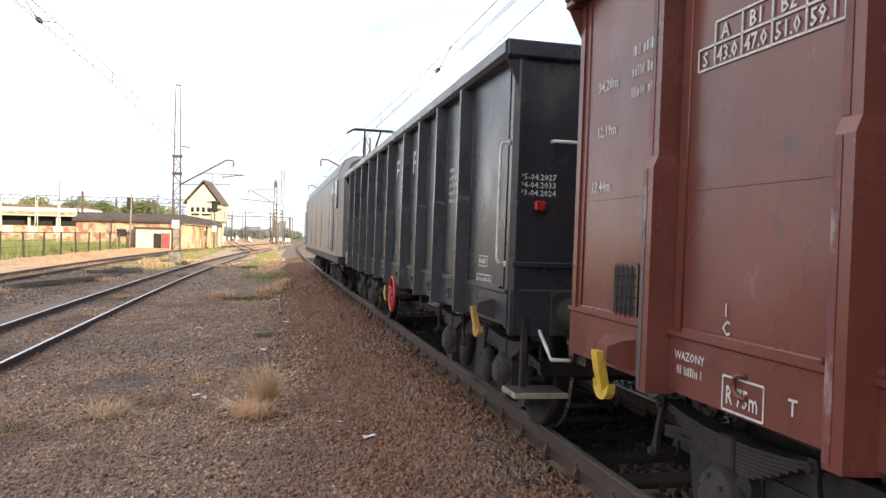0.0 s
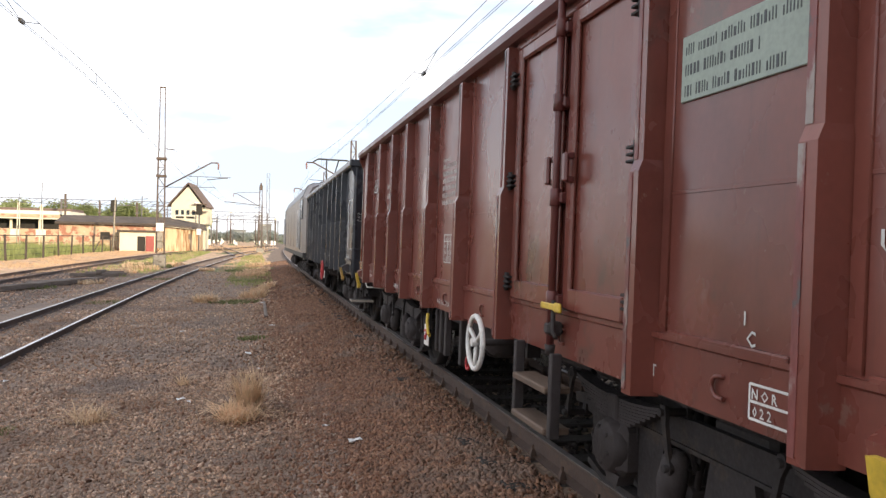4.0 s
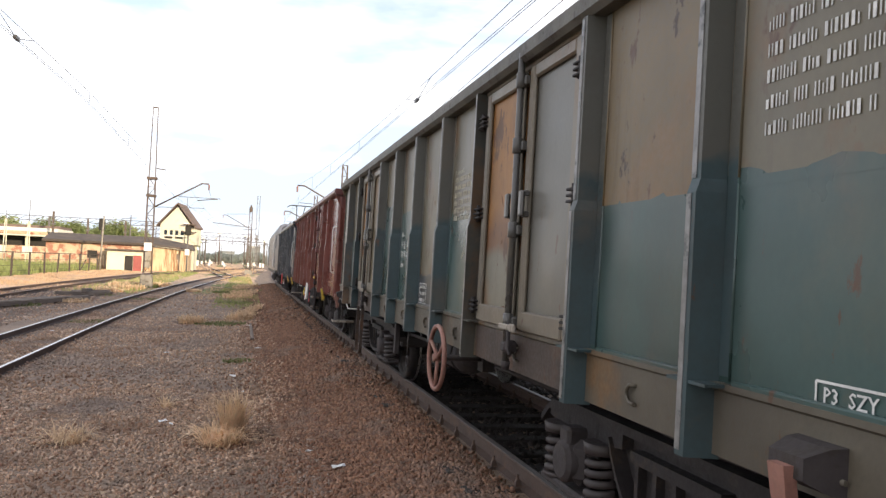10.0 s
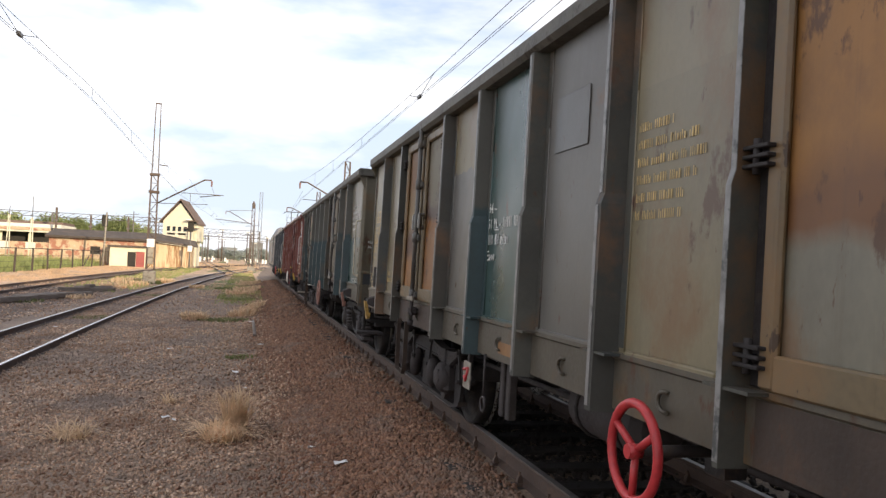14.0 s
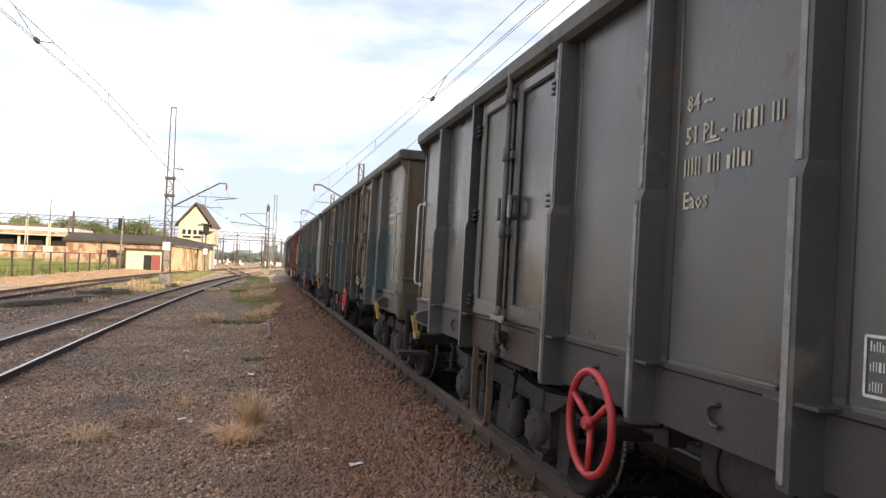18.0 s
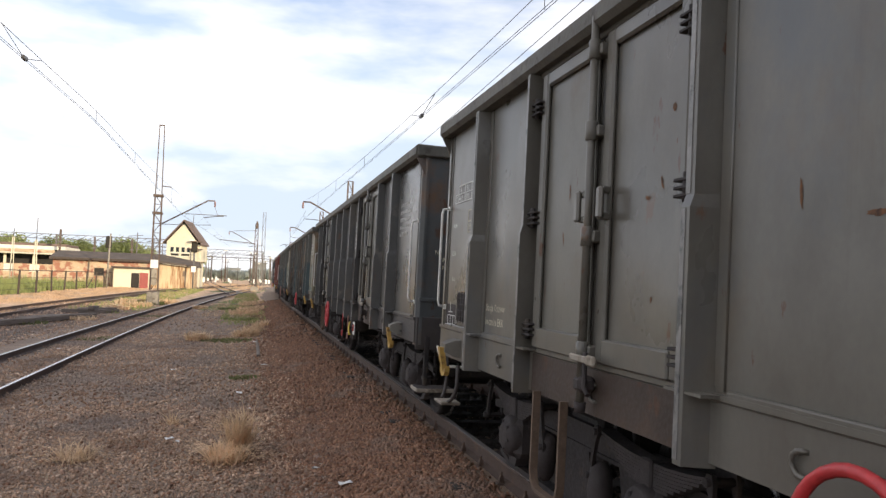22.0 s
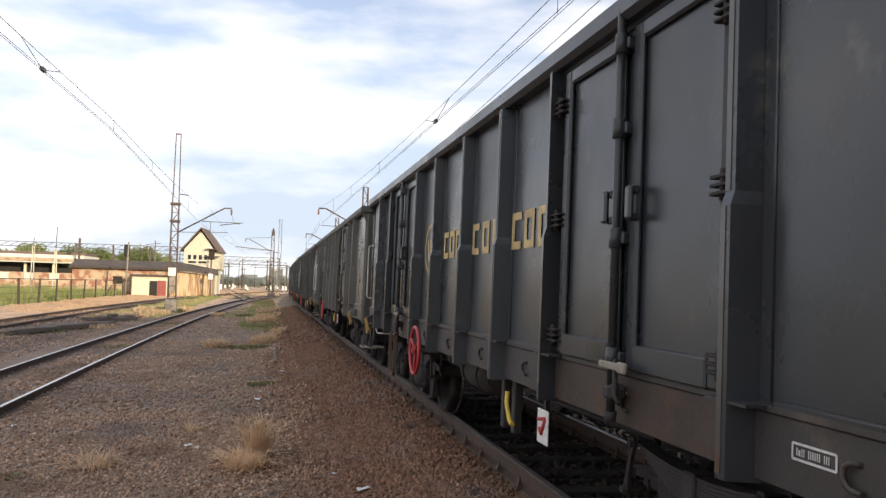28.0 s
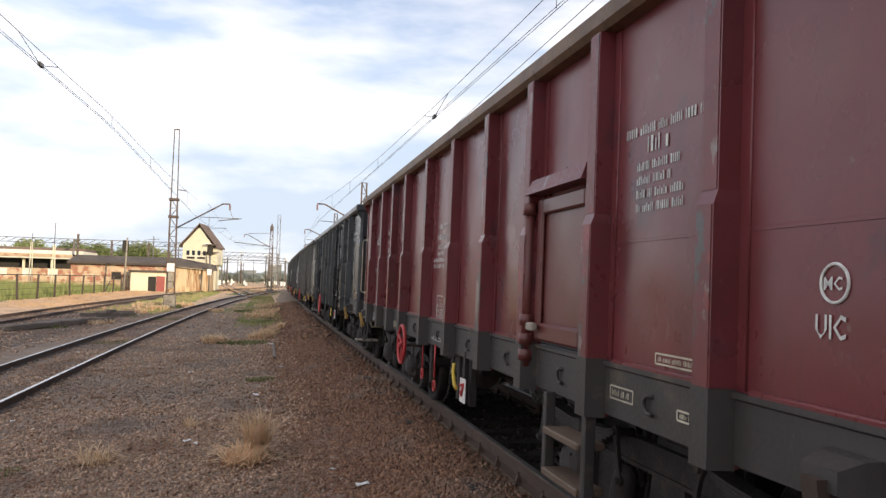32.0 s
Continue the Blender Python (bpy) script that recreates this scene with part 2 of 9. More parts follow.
M["frame_khaki"] = surface("scuffed_khaki_frame_paint", (0.165, 0.140, 0.105), 0.42, vary=0.18, scale=1.2, stain=(0.17, 0.095, 0.042), stain_at=0.56, stain_scale=1.1, soft=0.16, bump=0.03, layers=LIGHT)
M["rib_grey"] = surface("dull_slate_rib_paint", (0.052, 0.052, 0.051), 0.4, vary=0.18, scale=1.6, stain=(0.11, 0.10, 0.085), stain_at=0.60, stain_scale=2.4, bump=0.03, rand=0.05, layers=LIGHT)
M["olive"] = surface("faded_olive_grey_paint", (0.138, 0.120, 0.080), 0.36, vary=0.2, scale=1.4, stain=(0.15, 0.085, 0.045), stain_at=0.64, stain_scale=2.6, bump=0.02, rand=0.08, stretch=(1, 1, 0.8), dent=0.35, layers=HEAVY)
M["olive_rim"] = surface("grimy_olive_rim", (0.098, 0.092, 0.076), 0.6, vary=0.3, scale=4, stain=(0.05, 0.04, 0.032), stain_at=0.56, stain_scale=6, bump=0.25)
M["rim_ochre"] = surface("rust_ochre_rim_paint", (0.165, 0.098, 0.058), 0.55, vary=0.3, scale=3, stain=(0.07, 0.05, 0.036), stain_at=0.58, stain_scale=5, bump=0.1)
M["blue"] = surface("patched_teal_blue_paint", (0.040, 0.075, 0.070), 0.3, vary=0.18, scale=1.5, stain=(0.10, 0.105, 0.075), stain_at=0.50, stain_scale=0.9, bump=0.02, rand=0.06, stretch=(1, 1, 0.8), dent=0.35, soft=0.30, layers=LIGHT)
M["tan"] = surface("pale_khaki_paint", (0.190, 0.160, 0.098), 0.36, vary=0.14, scale=1.2, stain=(0.26, 0.14, 0.06), stain_at=0.60, stain_scale=1.6, bump=0.02, rand=0.06, stretch=(1, 1, 0.8), soft=0.2, dent=0.35, layers=HEAVY)
M["ochre"] = surface("rust_stained_ochre_paint", (0.235, 0.120, 0.045), 0.45, vary=0.26, scale=1.3, stain=(0.10, 0.042, 0.022), stain_at=0.56, stain_scale=1.7, bump=0.02, rand=0.1, stretch=(1, 1, 0.8), soft=0.22, dent=0.35, layers=HEAVY)
M["door_grey"] = surface("pale_grey_door_paint", (0.142, 0.136, 0.118), 0.38, vary=0.15, scale=1.2, stain=(0.120, 0.078, 0.045), stain_at=0.57, stain_scale=1.7, bump=0.02, rand=0.06, stretch=(1, 1, 0.8), soft=0.2, dent=0.35, layers=LIGHT)
M["grey"] = surface("slate_grey_paint", (0.094, 0.091, 0.085), 0.30, vary=0.15, scale=1.2, stain=(0.125, 0.105, 0.08), stain_at=0.62, stain_scale=1.9, bump=0.02, rand=0.06, stretch=(1, 1, 0.8), dent=0.35, layers=LIGHT)
M["grey_green"] = surface("greenish_grey_paint", (0.124, 0.117, 0.101), 0.32, vary=0.14, scale=1.2, stain=(0.100, 0.107, 0.112), stain_at=0.53, stain_scale=1.1, soft=0.14, bump=0.02, rand=0.06, stretch=(1, 1, 0.8), dent=0.35, layers=LIGHT)
M["mauve"] = surface("faded_grey_mauve_paint", (0.116, 0.109, 0.098), 0.36, vary=0.16, scale=1.3, stain=(0.17, 0.10, 0.06), stain_at=0.64, stain_scale=2.2, bump=0.02, stretch=(1, 1, 0.8), dent=0.35, layers=LIGHT)
M["rib_teal"] = surface("teal_and_olive_rib_paint", (0.034, 0.060, 0.066), 0.5, vary=0.2, scale=2, bump=0.02, zones=[((0.085, 0.083, 0.07), 1.98, 0.05)], layers=LIGHT)
M["slate_end"] = surface("stained_slate_end_paint", (0.085, 0.092, 0.096), 0.45, vary=0.2, scale=1.4, bump=0.02, dent=0.35, layers=HEAVY)
M["door_slate"] = surface("slate_blue_door_paint", (0.070, 0.074, 0.080), 0.42, vary=0.15, scale=1.3, bump=0.02, dent=0.3, layers=LIGHT)
# far crowns: sunlight and distance haze are put into these paler leaf colours
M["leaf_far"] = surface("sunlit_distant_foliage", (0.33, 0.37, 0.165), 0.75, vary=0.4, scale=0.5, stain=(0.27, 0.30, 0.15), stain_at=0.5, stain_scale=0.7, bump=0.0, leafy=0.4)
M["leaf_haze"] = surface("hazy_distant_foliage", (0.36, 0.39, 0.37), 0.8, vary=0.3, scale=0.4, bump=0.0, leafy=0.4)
M["ochre_tan"] = surface("ochre_coat_over_khaki", (0.20, 0.185, 0.14), 0.5, vary=0.18, scale=1.6, bump=0.02, stretch=(1, 1, 0.6), dent=0.35, zones=[((0.165, 0.072, 0.026), 1.62, 0.10), ((0.30, 0.140, 0.036), 1.84, 0.20)], layers=HEAVY)
M["tan_ochre"] = surface("rust_orange_under_khaki", (0.28, 0.125, 0.034), 0.5, vary=0.2, scale=1.4, bump=0.02, stretch=(1, 1, 0.6), dent=0.35, zones=[((0.19, 0.175, 0.13), 1.62, 0.16)], layers=HEAVY)
M["worn_edge"] = surface("bare_worn_steel_edge", (0.205, 0.20, 0.195), 0.42, vary=0.35, scale=7, stain=(0.07, 0.075, 0.075), stain_at=0.53, stain_scale=9, bump=0.3)
M["rib_olive"] = surface("grimy_olive_rib", (0.056, 0.055, 0.046), 0.6, vary=0.25, scale=2.5, stain=(0.045, 0.055, 0.058), stain_at=0.52, stain_scale=1.4, bump=0.2, rand=0.2, soft=0.15, layers=HEAVY)
M["sill_grey"] = surface("dull_dark_grey_sill_paint", (0.048, 0.042, 0.041), 0.55, vary=0.2, scale=2.2, stain=(0.10, 0.08, 0.06), stain_at=0.6, stain_scale=3, bump=0.15, layers=FRESH)
M["yellow_old"] = surface("dulled_yellow_paint", (0.47, 0.30, 0.08), 0.55, vary=0.25, scale=8, stain=(0.16, 0.09, 0.04), stain_at=0.55, stain_scale=9, bump=0.15)
M["slate"] = surface("dark_slate_blue_paint", (0.038, 0.042, 0.0475), 0.3, vary=0.14, scale=1.3, stain=(0.075, 0.075, 0.07), stain_at=0.61, stain_scale=2.4, bump=0.02, rand=0.05, stretch=(1, 1, 0.8), dent=0.22, layers=FRESH)
M["sill_olive"] = surface("grimy_olive_sill_paint", (0.088, 0.076, 0.056), 0.5, vary=0.25, scale=2.2, stain=(0.15, 0.085, 0.035), stain_at=0.57, stain_scale=1.6, soft=0.12, bump=0.1, layers=HEAVY[2:])
M["sill_rust"] = surface("rusty_sill_steel", (0.050, 0.034, 0.026), 0.6, vary=0.3, scale=3, stain=(0.075, 0.045, 0.030), stain_at=0.58, stain_scale=2.5, bump=0.2, layers=HEAVY[2:])
M["mud_smear"] = surface("dried_mud_smear", (0.105, 0.086, 0.064), 0.7, vary=0.3, scale=6, bump=0.05)
M["rust_mark"] = surface("brown_rust_scab", (0.135, 0.060, 0.024), 0.8, vary=0.4, scale=18, stain=(0.055, 0.028, 0.017), stain_at=0.52, stain_scale=22, soft=0.1, bump=0.2)
M["under"] = surface("grimy_underframe_steel", (0.0215, 0.0175, 0.0175), 0.75, vary=0.35, scale=5, stain=(0.042, 0.03, 0.023), stain_at=0.56, stain_scale=6, bump=0.4)
M["under_grey"] = surface("dusty_cast_steel", (0.040, 0.033, 0.033), 0.75, vary=0.3, scale=6, stain=(0.036, 0.029, 0.025), stain_at=0.55, stain_scale=8, bump=0.4)
M["spring"] = surface("dusty_grey_spring_steel", (0.046, 0.038, 0.037), 0.6, vary=0.25, scale=7, stain=(0.05, 0.04, 0.034), stain_at=0.58, stain_scale=8, bump=0.2)
M["tyre"] = surface("polished_wheel_tyre", (0.35, 0.34, 0.33), 0.3, metal=0.9, vary=0.1, bump=0.05)
# darker, rougher rail head; the shade under the train is in its colour
M["rail_shaded"] = surface("dulled_rail_head", (0.30, 0.27, 0.255), 0.5, metal=0.8, vary=0.2, scale=4, bump=0.05, stretch=(1, 0.2, 1))
M["railtop"] = surface("polished_rail_head", (0.62, 0.60, 0.60), 0.30, metal=1.0, vary=0.12, scale=4, bump=0.03, stretch=(1, 0.2, 1))
M["rail"] = surface("rusty_brown_rail_web", (0.075, 0.048, 0.037), 0.75, vary=0.2, scale=4, stain=(0.105, 0.064, 0.044), stain_at=0.56, stain_scale=5, bump=0.3)
M["stone"] = surface("rust_dusted_ballast_stone", (0.310, 0.217, 0.155), 0.9, vary=0.3, scale=11, bump=0.5, fine=0.2, island=[(0.244, 0.129, 0.078), (0.279, 0.152, 0.094), (0.171, 0.095, 0.063), (0.225, 0.119, 0.075), (0.318, 0.186, 0.121), (0.191, 0.116, 0.080), (0.212, 0.105, 0.063), (0.158, 0.091, 0.059)], layers=[((1, 0.8, 1), 0.9, 0.54, 0.12, (0.241, 0.210, 0.184), 0.45), ((1, 0.6, 1), 1.7, 0.60, 0.06, (0.114, 0.074, 0.053), 0.6)])
# ballast under the train: its shade is put into the stone colour
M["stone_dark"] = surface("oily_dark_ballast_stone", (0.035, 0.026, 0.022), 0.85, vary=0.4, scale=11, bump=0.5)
M["gravel"] = surface("brown_grey_track_gravel", (0.222, 0.160, 0.116), 0.95, vary=0.25, scale=1.1, stain=(0.244, 0.179, 0.135), stain_at=0.5, stain_scale=2.6, bump=0.9, grain=34, fine=0.45, soft=0.2, layers=[((1, 0.6, 1), 0.55, 0.55, 0.12, (0.196, 0.138, 0.100), 0.6), ((1, 1, 1), 1.6, 0.64, 0.05, (0.488, 0.382, 0.244), 0.5)])
M["pebble"] = surface("mixed_grey_brown_pebble", (0.325, 0.309, 0.277), 0.9, vary=0.3, scale=12, bump=0.4, fine=0.2, island=[(0.457, 0.298, 0.200), (0.337, 0.230, 0.160), (0.550, 0.372, 0.256), (0.412, 0.255, 0.164), (0.290, 0.197, 0.140), (0.485, 0.338, 0.235), (0.382, 0.243, 0.157), (0.606, 0.449, 0.332), (0.365, 0.265, 0.195)], layers=[((1, 0.8, 1), 0.8, 0.50, 0.08, (0.235, 0.140, 0.090), 0.68), ((1, 0.7, 1), 0.55, 0.50, 0.10, (0.205, 0.188, 0.176), 0.55), ((1, 1, 1), 1.9, 0.60, 0.06, (0.089, 0.074, 0.064), 0.7), ((1, 1, 1), 2.6, 0.66, 0.04, (0.42, 0.33, 0.22), 0.5)])
M["sleeper"] = surface("oily_timber_sleeper", (0.035, 0.028, 0.024), 0.85, vary=0.35, scale=6, bump=0.5, stretch=(0.4, 3, 3))
M["timber"] = surface("weathered_grey_timber", (0.165, 0.132, 0.108), 0.85, vary=0.35, scale=5, bump=0.5, stretch=(0.4, 3, 3))
M["white"] = surface("chalky_white_paint", (0.74, 0.73, 0.70), 0.5, vary=0.1, scale=5, stain=(0.45, 0.42, 0.38), stain_at=0.64, stain_scale=9, bump=0.05)
M["letter"] = surface("white_stencil_lettering", (0.62, 0.62, 0.60), 0.55, vary=0.2, scale=9, bump=0.0)
M["letter_old"] = surface("yellowed_stencil_lettering", (0.50, 0.46, 0.36), 0.6, vary=0.3, scale=9, bump=0.0)
M["letter_gold"] = surface("ochre_stencil_lettering", (0.56, 0.41, 0.19), 0.6, vary=0.3, scale=9, bump=0.0)
M["ink"] = surface("dark_ink", (0.06, 0.07, 0.075), 0.6, bump=0.0)
M["pale_green"] = surface("pale_green_sign_panel", (0.30, 0.36, 0.31), 0.5, vary=0.12, scale=3, bump=0.03)
M["yellow"] = surface("chipped_yellow_paint", (0.60, 0.42, 0.05), 0.5, vary=0.2, scale=8, stain=RUST, stain_at=0.62, stain_scale=11, bump=0.1)
M["signal_red"] = surface("bright_red_paint", (0.46, 0.035, 0.04), 0.42, vary=0.2, scale=7, stain=(0.28, 0.06, 0.05), stain_at=0.6, stain_scale=9, bump=0.1)
M["pink_red"] = surface("faded_rusty_pink_paint", (0.26, 0.13, 0.10), 0.6, vary=0.2, scale=8, bump=0.15)
M["tread_wood"] = surface("worn_tread_board", (0.125, 0.085, 0.06), 0.7, vary=0.2, scale=8, bump=0.25, stretch=(4, 0.5, 4))
M["rubber"] = surface("black_rubber", (0.02, 0.02, 0.02), 0.6, vary=0.2, bump=0.1)
M["loco"] = surface("silver_beige_locomotive_paint", (0.225, 0.195, 0.18), 0.35, vary=0.08, scale=1.0, stain=(0.24, 0.15, 0.10), stain_at=0.62, stain_scale=0.8, bump=0.03, stretch=(1, 0.4, 0.6), soft=0.25)
M["loco_grey"] = surface("mid_grey_locomotive_paint", (0.16, 0.165, 0.17), 0.4, vary=0.12, bump=0.03)
M["loco_dark"] = surface("dark_grey_locomotive_frame", (0.05, 0.05, 0.05), 0.6, vary=0.2, bump=0.1)
M["glass"] = surface("dark_window_glass", (0.02, 0.025, 0.03), 0.08, vary=0.0, bump=0.0, fine=0.0)
M["soil"] = surface("dark_brown_siding_soil", (0.115, 0.080, 0.058), 0.95, vary=0.4, scale=0.9, stain=(0.22, 0.155, 0.11), stain_at=0.57, stain_scale=1.3, bump=0.9, grain=14, fine=0.4, soft=0.15)
M["rust_head"] = surface("rusty_little_used_rail_head", (0.17, 0.10, 0.075), 0.55, metal=0.3, vary=0.2, bump=0.1)
M["mast"] = surface("rusty_lattice_mast_steel", (0.105, 0.075, 0.06), 0.8, vary=0.3, scale=3, bump=0.2)
M["mast_far"] = surface("grey_mast_steel", (0.13, 0.12, 0.115), 0.8, vary=0.2, scale=3, bump=0.1)
M["wire"] = surface("dark_copper_wire", (0.10, 0.095, 0.095), 0.5, metal=0.3, vary=0.1, bump=0.0)
M["concrete"] = surface("weathered_concrete", (0.28, 0.25, 0.21), 0.9, vary=0.2, scale=3, stain=(0.15, 0.125, 0.095), stain_at=0.53, stain_scale=4, bump=0.3)
M["plaster"] = surface("cream_plaster", (0.66, 0.60, 0.46), 0.85, vary=0.06, scale=1.0, stain=(0.55, 0.48, 0.36), stain_at=0.62, stain_scale=1.2, bump=0.15)
M["plaster_stained"] = surface("rain_streaked_ochre_plaster", (0.52, 0.40, 0.26), 0.9, vary=0.1, scale=1.0, stain=(0.25, 0.135, 0.065), stain_at=0.47, stain_scale=0.9, bump=0.15, stretch=(3, 3, 0.35), soft=0.12)
M["plaster_red"] = surface("peeling_peach_plaster_over_brick", (0.50, 0.37, 0.25), 0.9, vary=0.12, scale=0.8, stain=(0.34, 0.15, 0.10), stain_at=0.49, stain_scale=0.9, bump=0.2, soft=0.06, layers=[((1, 1, 1.4), 1.8, 0.58, 0.05, (0.56, 0.48, 0.38), 0.7)])
M["white_wall"] = surface("whitewashed_wall", (0.68, 0.64, 0.55), 0.85, vary=0.1, scale=1.0, stain=(0.45, 0.38, 0.3), stain_at=0.64, stain_scale=0.9, bump=0.1)
M["felt"] = surface("brown_black_roofing_felt", (0.085, 0.068, 0.058), 0.9, vary=0.25, scale=0.6, stain=(0.14, 0.10, 0.08), stain_at=0.55, stain_scale=0.9, bump=0.2)
M["roof_tile"] = surface("brown_roof_tiles", (0.15, 0.105, 0.088), 0.85, vary=0.2, scale=2, bump=0.3)
M["red_door"] = surface("faded_red_door", (0.30, 0.08, 0.07), 0.7, vary=0.15, bump=0.1)
# near-black painted for shade inside recesses and openings; also dark signal heads
M["dark_flat"] = surface("dark_interior", (0.03, 0.026, 0.022), 0.9, vary=0.2, bump=0.0)
M["fence"] = surface("dark_brown_fence_post", (0.07, 0.052, 0.042), 0.85, vary=0.2, scale=3, bump=0.2)
M["straw"] = surface("dry_straw", (0.74, 0.55, 0.36), 0.8, vary=0.25, scale=4, bump=0.0, rand=0.1, leafy=0.4)
M["straw_field"] = surface("dry_straw_verge", (0.54, 0.365, 0.235), 0.95, vary=0.3, scale=0.9, stain=(0.23, 0.20, 0.10), stain_at=0.54, stain_scale=1.3, bump=0.6, grain=14, fine=0.3, layers=[((1, 0.4, 1), 0.7, 0.55, 0.08, (0.36, 0.245, 0.165), 0.6)])
M["straw_pale"] = surface("dry_verge_straw", (0.60, 0.42, 0.27), 0.85, vary=0.3, scale=1.5, bump=0.0, leafy=0.4)
# brighter copy of the grass colour, with the sunlight painted in
M["meadow"] = surface("sunlit_meadow_grass", (0.31, 0.335, 0.125), 0.85, vary=0.35, scale=0.8, stain=(0.30, 0.27, 0.13), stain_at=0.56, stain_scale=1.2, bump=0.0, leafy=0.4)
M["grass"] = surface("green_grass", (0.165, 0.185, 0.070), 0.85, vary=0.35, scale=1.6, stain=(0.19, 0.18, 0.075), stain_at=0.54, stain_scale=2, bump=0.4, grain=18, fine=0.3, leafy=0.4)
M["leaf"] = surface("green_foliage", (0.145, 0.19, 0.068), 0.7, vary=0.45, scale=0.7, stain=(0.17, 0.20, 0.075), stain_at=0.52, stain_scale=1.0, bump=0.0, leafy=0.4)
M["bark"] = surface("grey_brown_bark", (0.10, 0.08, 0.06), 0.9, vary=0.3, scale=3, bump=0.5)
M["paper"] = surface("white_litter", (0.75, 0.75, 0.75), 0.7, vary=0.1, bump=0.0)
M["lamp_red"] = surface("red_tail_reflector", (0.42, 0.02, 0.02), 0.25, vary=0.1, bump=0.0)
# distance haze is mixed into this flat grey-blue
M["far"] = surface("hazy_distant_buildings", (0.20, 0.21, 0.215), 0.9, vary=0.15, scale=0.1, bump=0.0)


# ---- mesh tools ----
class Shape:
    """Gathers vertices and faces of one mesh."""

    def __init__(self):
        self.v, self.f, self.smooth = [], [], []

    def add(self, verts, faces, smooth=False):
        k = len(self.v)
        self.v += [tuple(p) for p in verts]
        self.f += [tuple(i + k for i in f) for f in faces]
        self.smooth += [smooth] * len(faces)
        return self

    def box(self, x0, x1, y0, y1, z0, z1, c=0.0):
        x0, x1, y0, y1, z0, z1 = min(x0, x1), max(x0, x1), min(y0, y1), max(y0, y1), min(z0, z1), max(z0, z1)
        if c <= 0:
            v = [(x, y, z) for z in (z0, z1) for x, y in ((x0, y0), (x1, y0), (x1, y1), (x0, y1))]
            return self.add(v, [(3, 2, 1, 0), (4, 5, 6, 7), (0, 1, 5, 4), (1, 2, 6, 5), (2, 3, 7, 6), (3, 0, 4, 7)])
        c = min(c, (x1 - x0) * 0.4, (y1 - y0) * 0.4, (z1 - z0) * 0.4)
        v, ix = [], {}
        for sx, sy, sz in itertools.product((0, 1), repeat=3):
            X, Y, Z = (x0, x1)[sx], (y0, y1)[sy], (z0, z1)[sz]
            dx, dy, dz = (c, -c)[sx], (c, -c)[sy], (c, -c)[sz]
            for a, p in enumerate(((X, Y + dy, Z + dz), (X + dx, Y, Z + dz), (X + dx, Y + dy, Z))):
                ix[sx, sy, sz, a] = len(v)
                v.append(p)
        f = []
        for a in range(3):
            for s in (0, 1):
                o = [i for i in range(3) if i != a]
                q = []
                for u, w in ((0, 0), (1, 0), (1, 1), (0, 1)):
                    k = [0, 0, 0]
                    k[a], k[o[0]], k[o[1]] = s, u, w
                    q.append(ix[(*k, a)])
                f.append(tuple(q) if (s == 1) != (a == 1) else tuple(q[::-1]))
        for a in range(3):
            o = [i for i in range(3) if i != a]
            for u, w in itertools.product((0, 1), repeat=2):
                k0, k1 = [0, 0, 0], [0, 0, 0]
                k0[a], k1[a] = 0, 1
                for k in (k0, k1):
                    k[o[0]], k[o[1]] = u, w
                f.append((ix[(*k0, o[0])], ix[(*k1, o[0])], ix[(*k1, o[1])], ix[(*k0, o[1])]))
        for k in itertools.product((0, 1), repeat=3):
            f.append((ix[(*k, 0)], ix[(*k, 1)], ix[(*k, 2)]))
        return self.add(v, f)

    def loft(self, rings, close=True, caps=True, smooth=False):
        n = len(rings[0])
        flags = smooth if isinstance(smooth, list) else [smooth] * (len(rings) - 1)
        base = len(self.v)
        self.v += [tuple(p) for r in rings for p in r]
        for i in range(len(rings) - 1):
            for j in range(n if close else n - 1):
                k = (j + 1) % n
                self.f.append(tuple(base + q for q in (i * n + j, i * n + k, (i + 1) * n + k, (i + 1) * n + j)))
                self.smooth.append(flags[i])
        if caps and close:
            self.f.append(tuple(base + q for q in range(n - 1, -1, -1)))
            self.f.append(tuple(base + (len(rings) - 1) * n + q for q in range(n)))
            self.smooth += [False, False]
        return self

    def tube(self, pts, r, n=8, caps=True, smooth=True):
        """A round bar along points; r is one radius or one for each point."""
        pts = [Vector(p) for p in pts]
        rr = r if isinstance(r, (list, tuple)) else [r] * len(pts)
        rings = []
        whole = (pts[-1] - pts[0]).normalized() if len(pts) > 1 else Vector((0, 0, 1))
        ref = Vector((0.13, 0.21, 0.97)) if abs(whole.z) < 0.8 else Vector((0.95, 0.3, 0.1))
        for i, p in enumerate(pts):
            d = (pts[min(i + 1, len(pts) - 1)] - pts[max(i - 1, 0)]).normalized()
            a = d.cross(ref).normalized()
            b = d.cross(a).normalized()
            rings.append([p + (a * math.cos(t) + b * math.sin(t)) * rr[i] for t in (2 * math.pi * k / n for k in range(n))])
        return self.loft(rings, True, caps, smooth)

    def ring(self, centre, axis, R, r, n=28, m=8):
        """A torus round an axis 'x', 'y' or 'z'."""
        c = Vector(centre)
        e = {"x": (Vector((0, 1, 0)), Vector((0, 0, 1)), Vector((1, 0, 0))), "y": (Vector((1, 0, 0)), Vector((0, 0, 1)), Vector((0, 1, 0))),
             "z": (Vector((1, 0, 0)), Vector((0, 1, 0)), Vector((0, 0, 1)))}[axis]
        v, f = [], []
        for i in range(n):
            t = 2 * math.pi * i / n
            d = e[0] * math.cos(t) + e[1] * math.sin(t)
            for j in range(m):
                u = 2 * math.pi * j / m
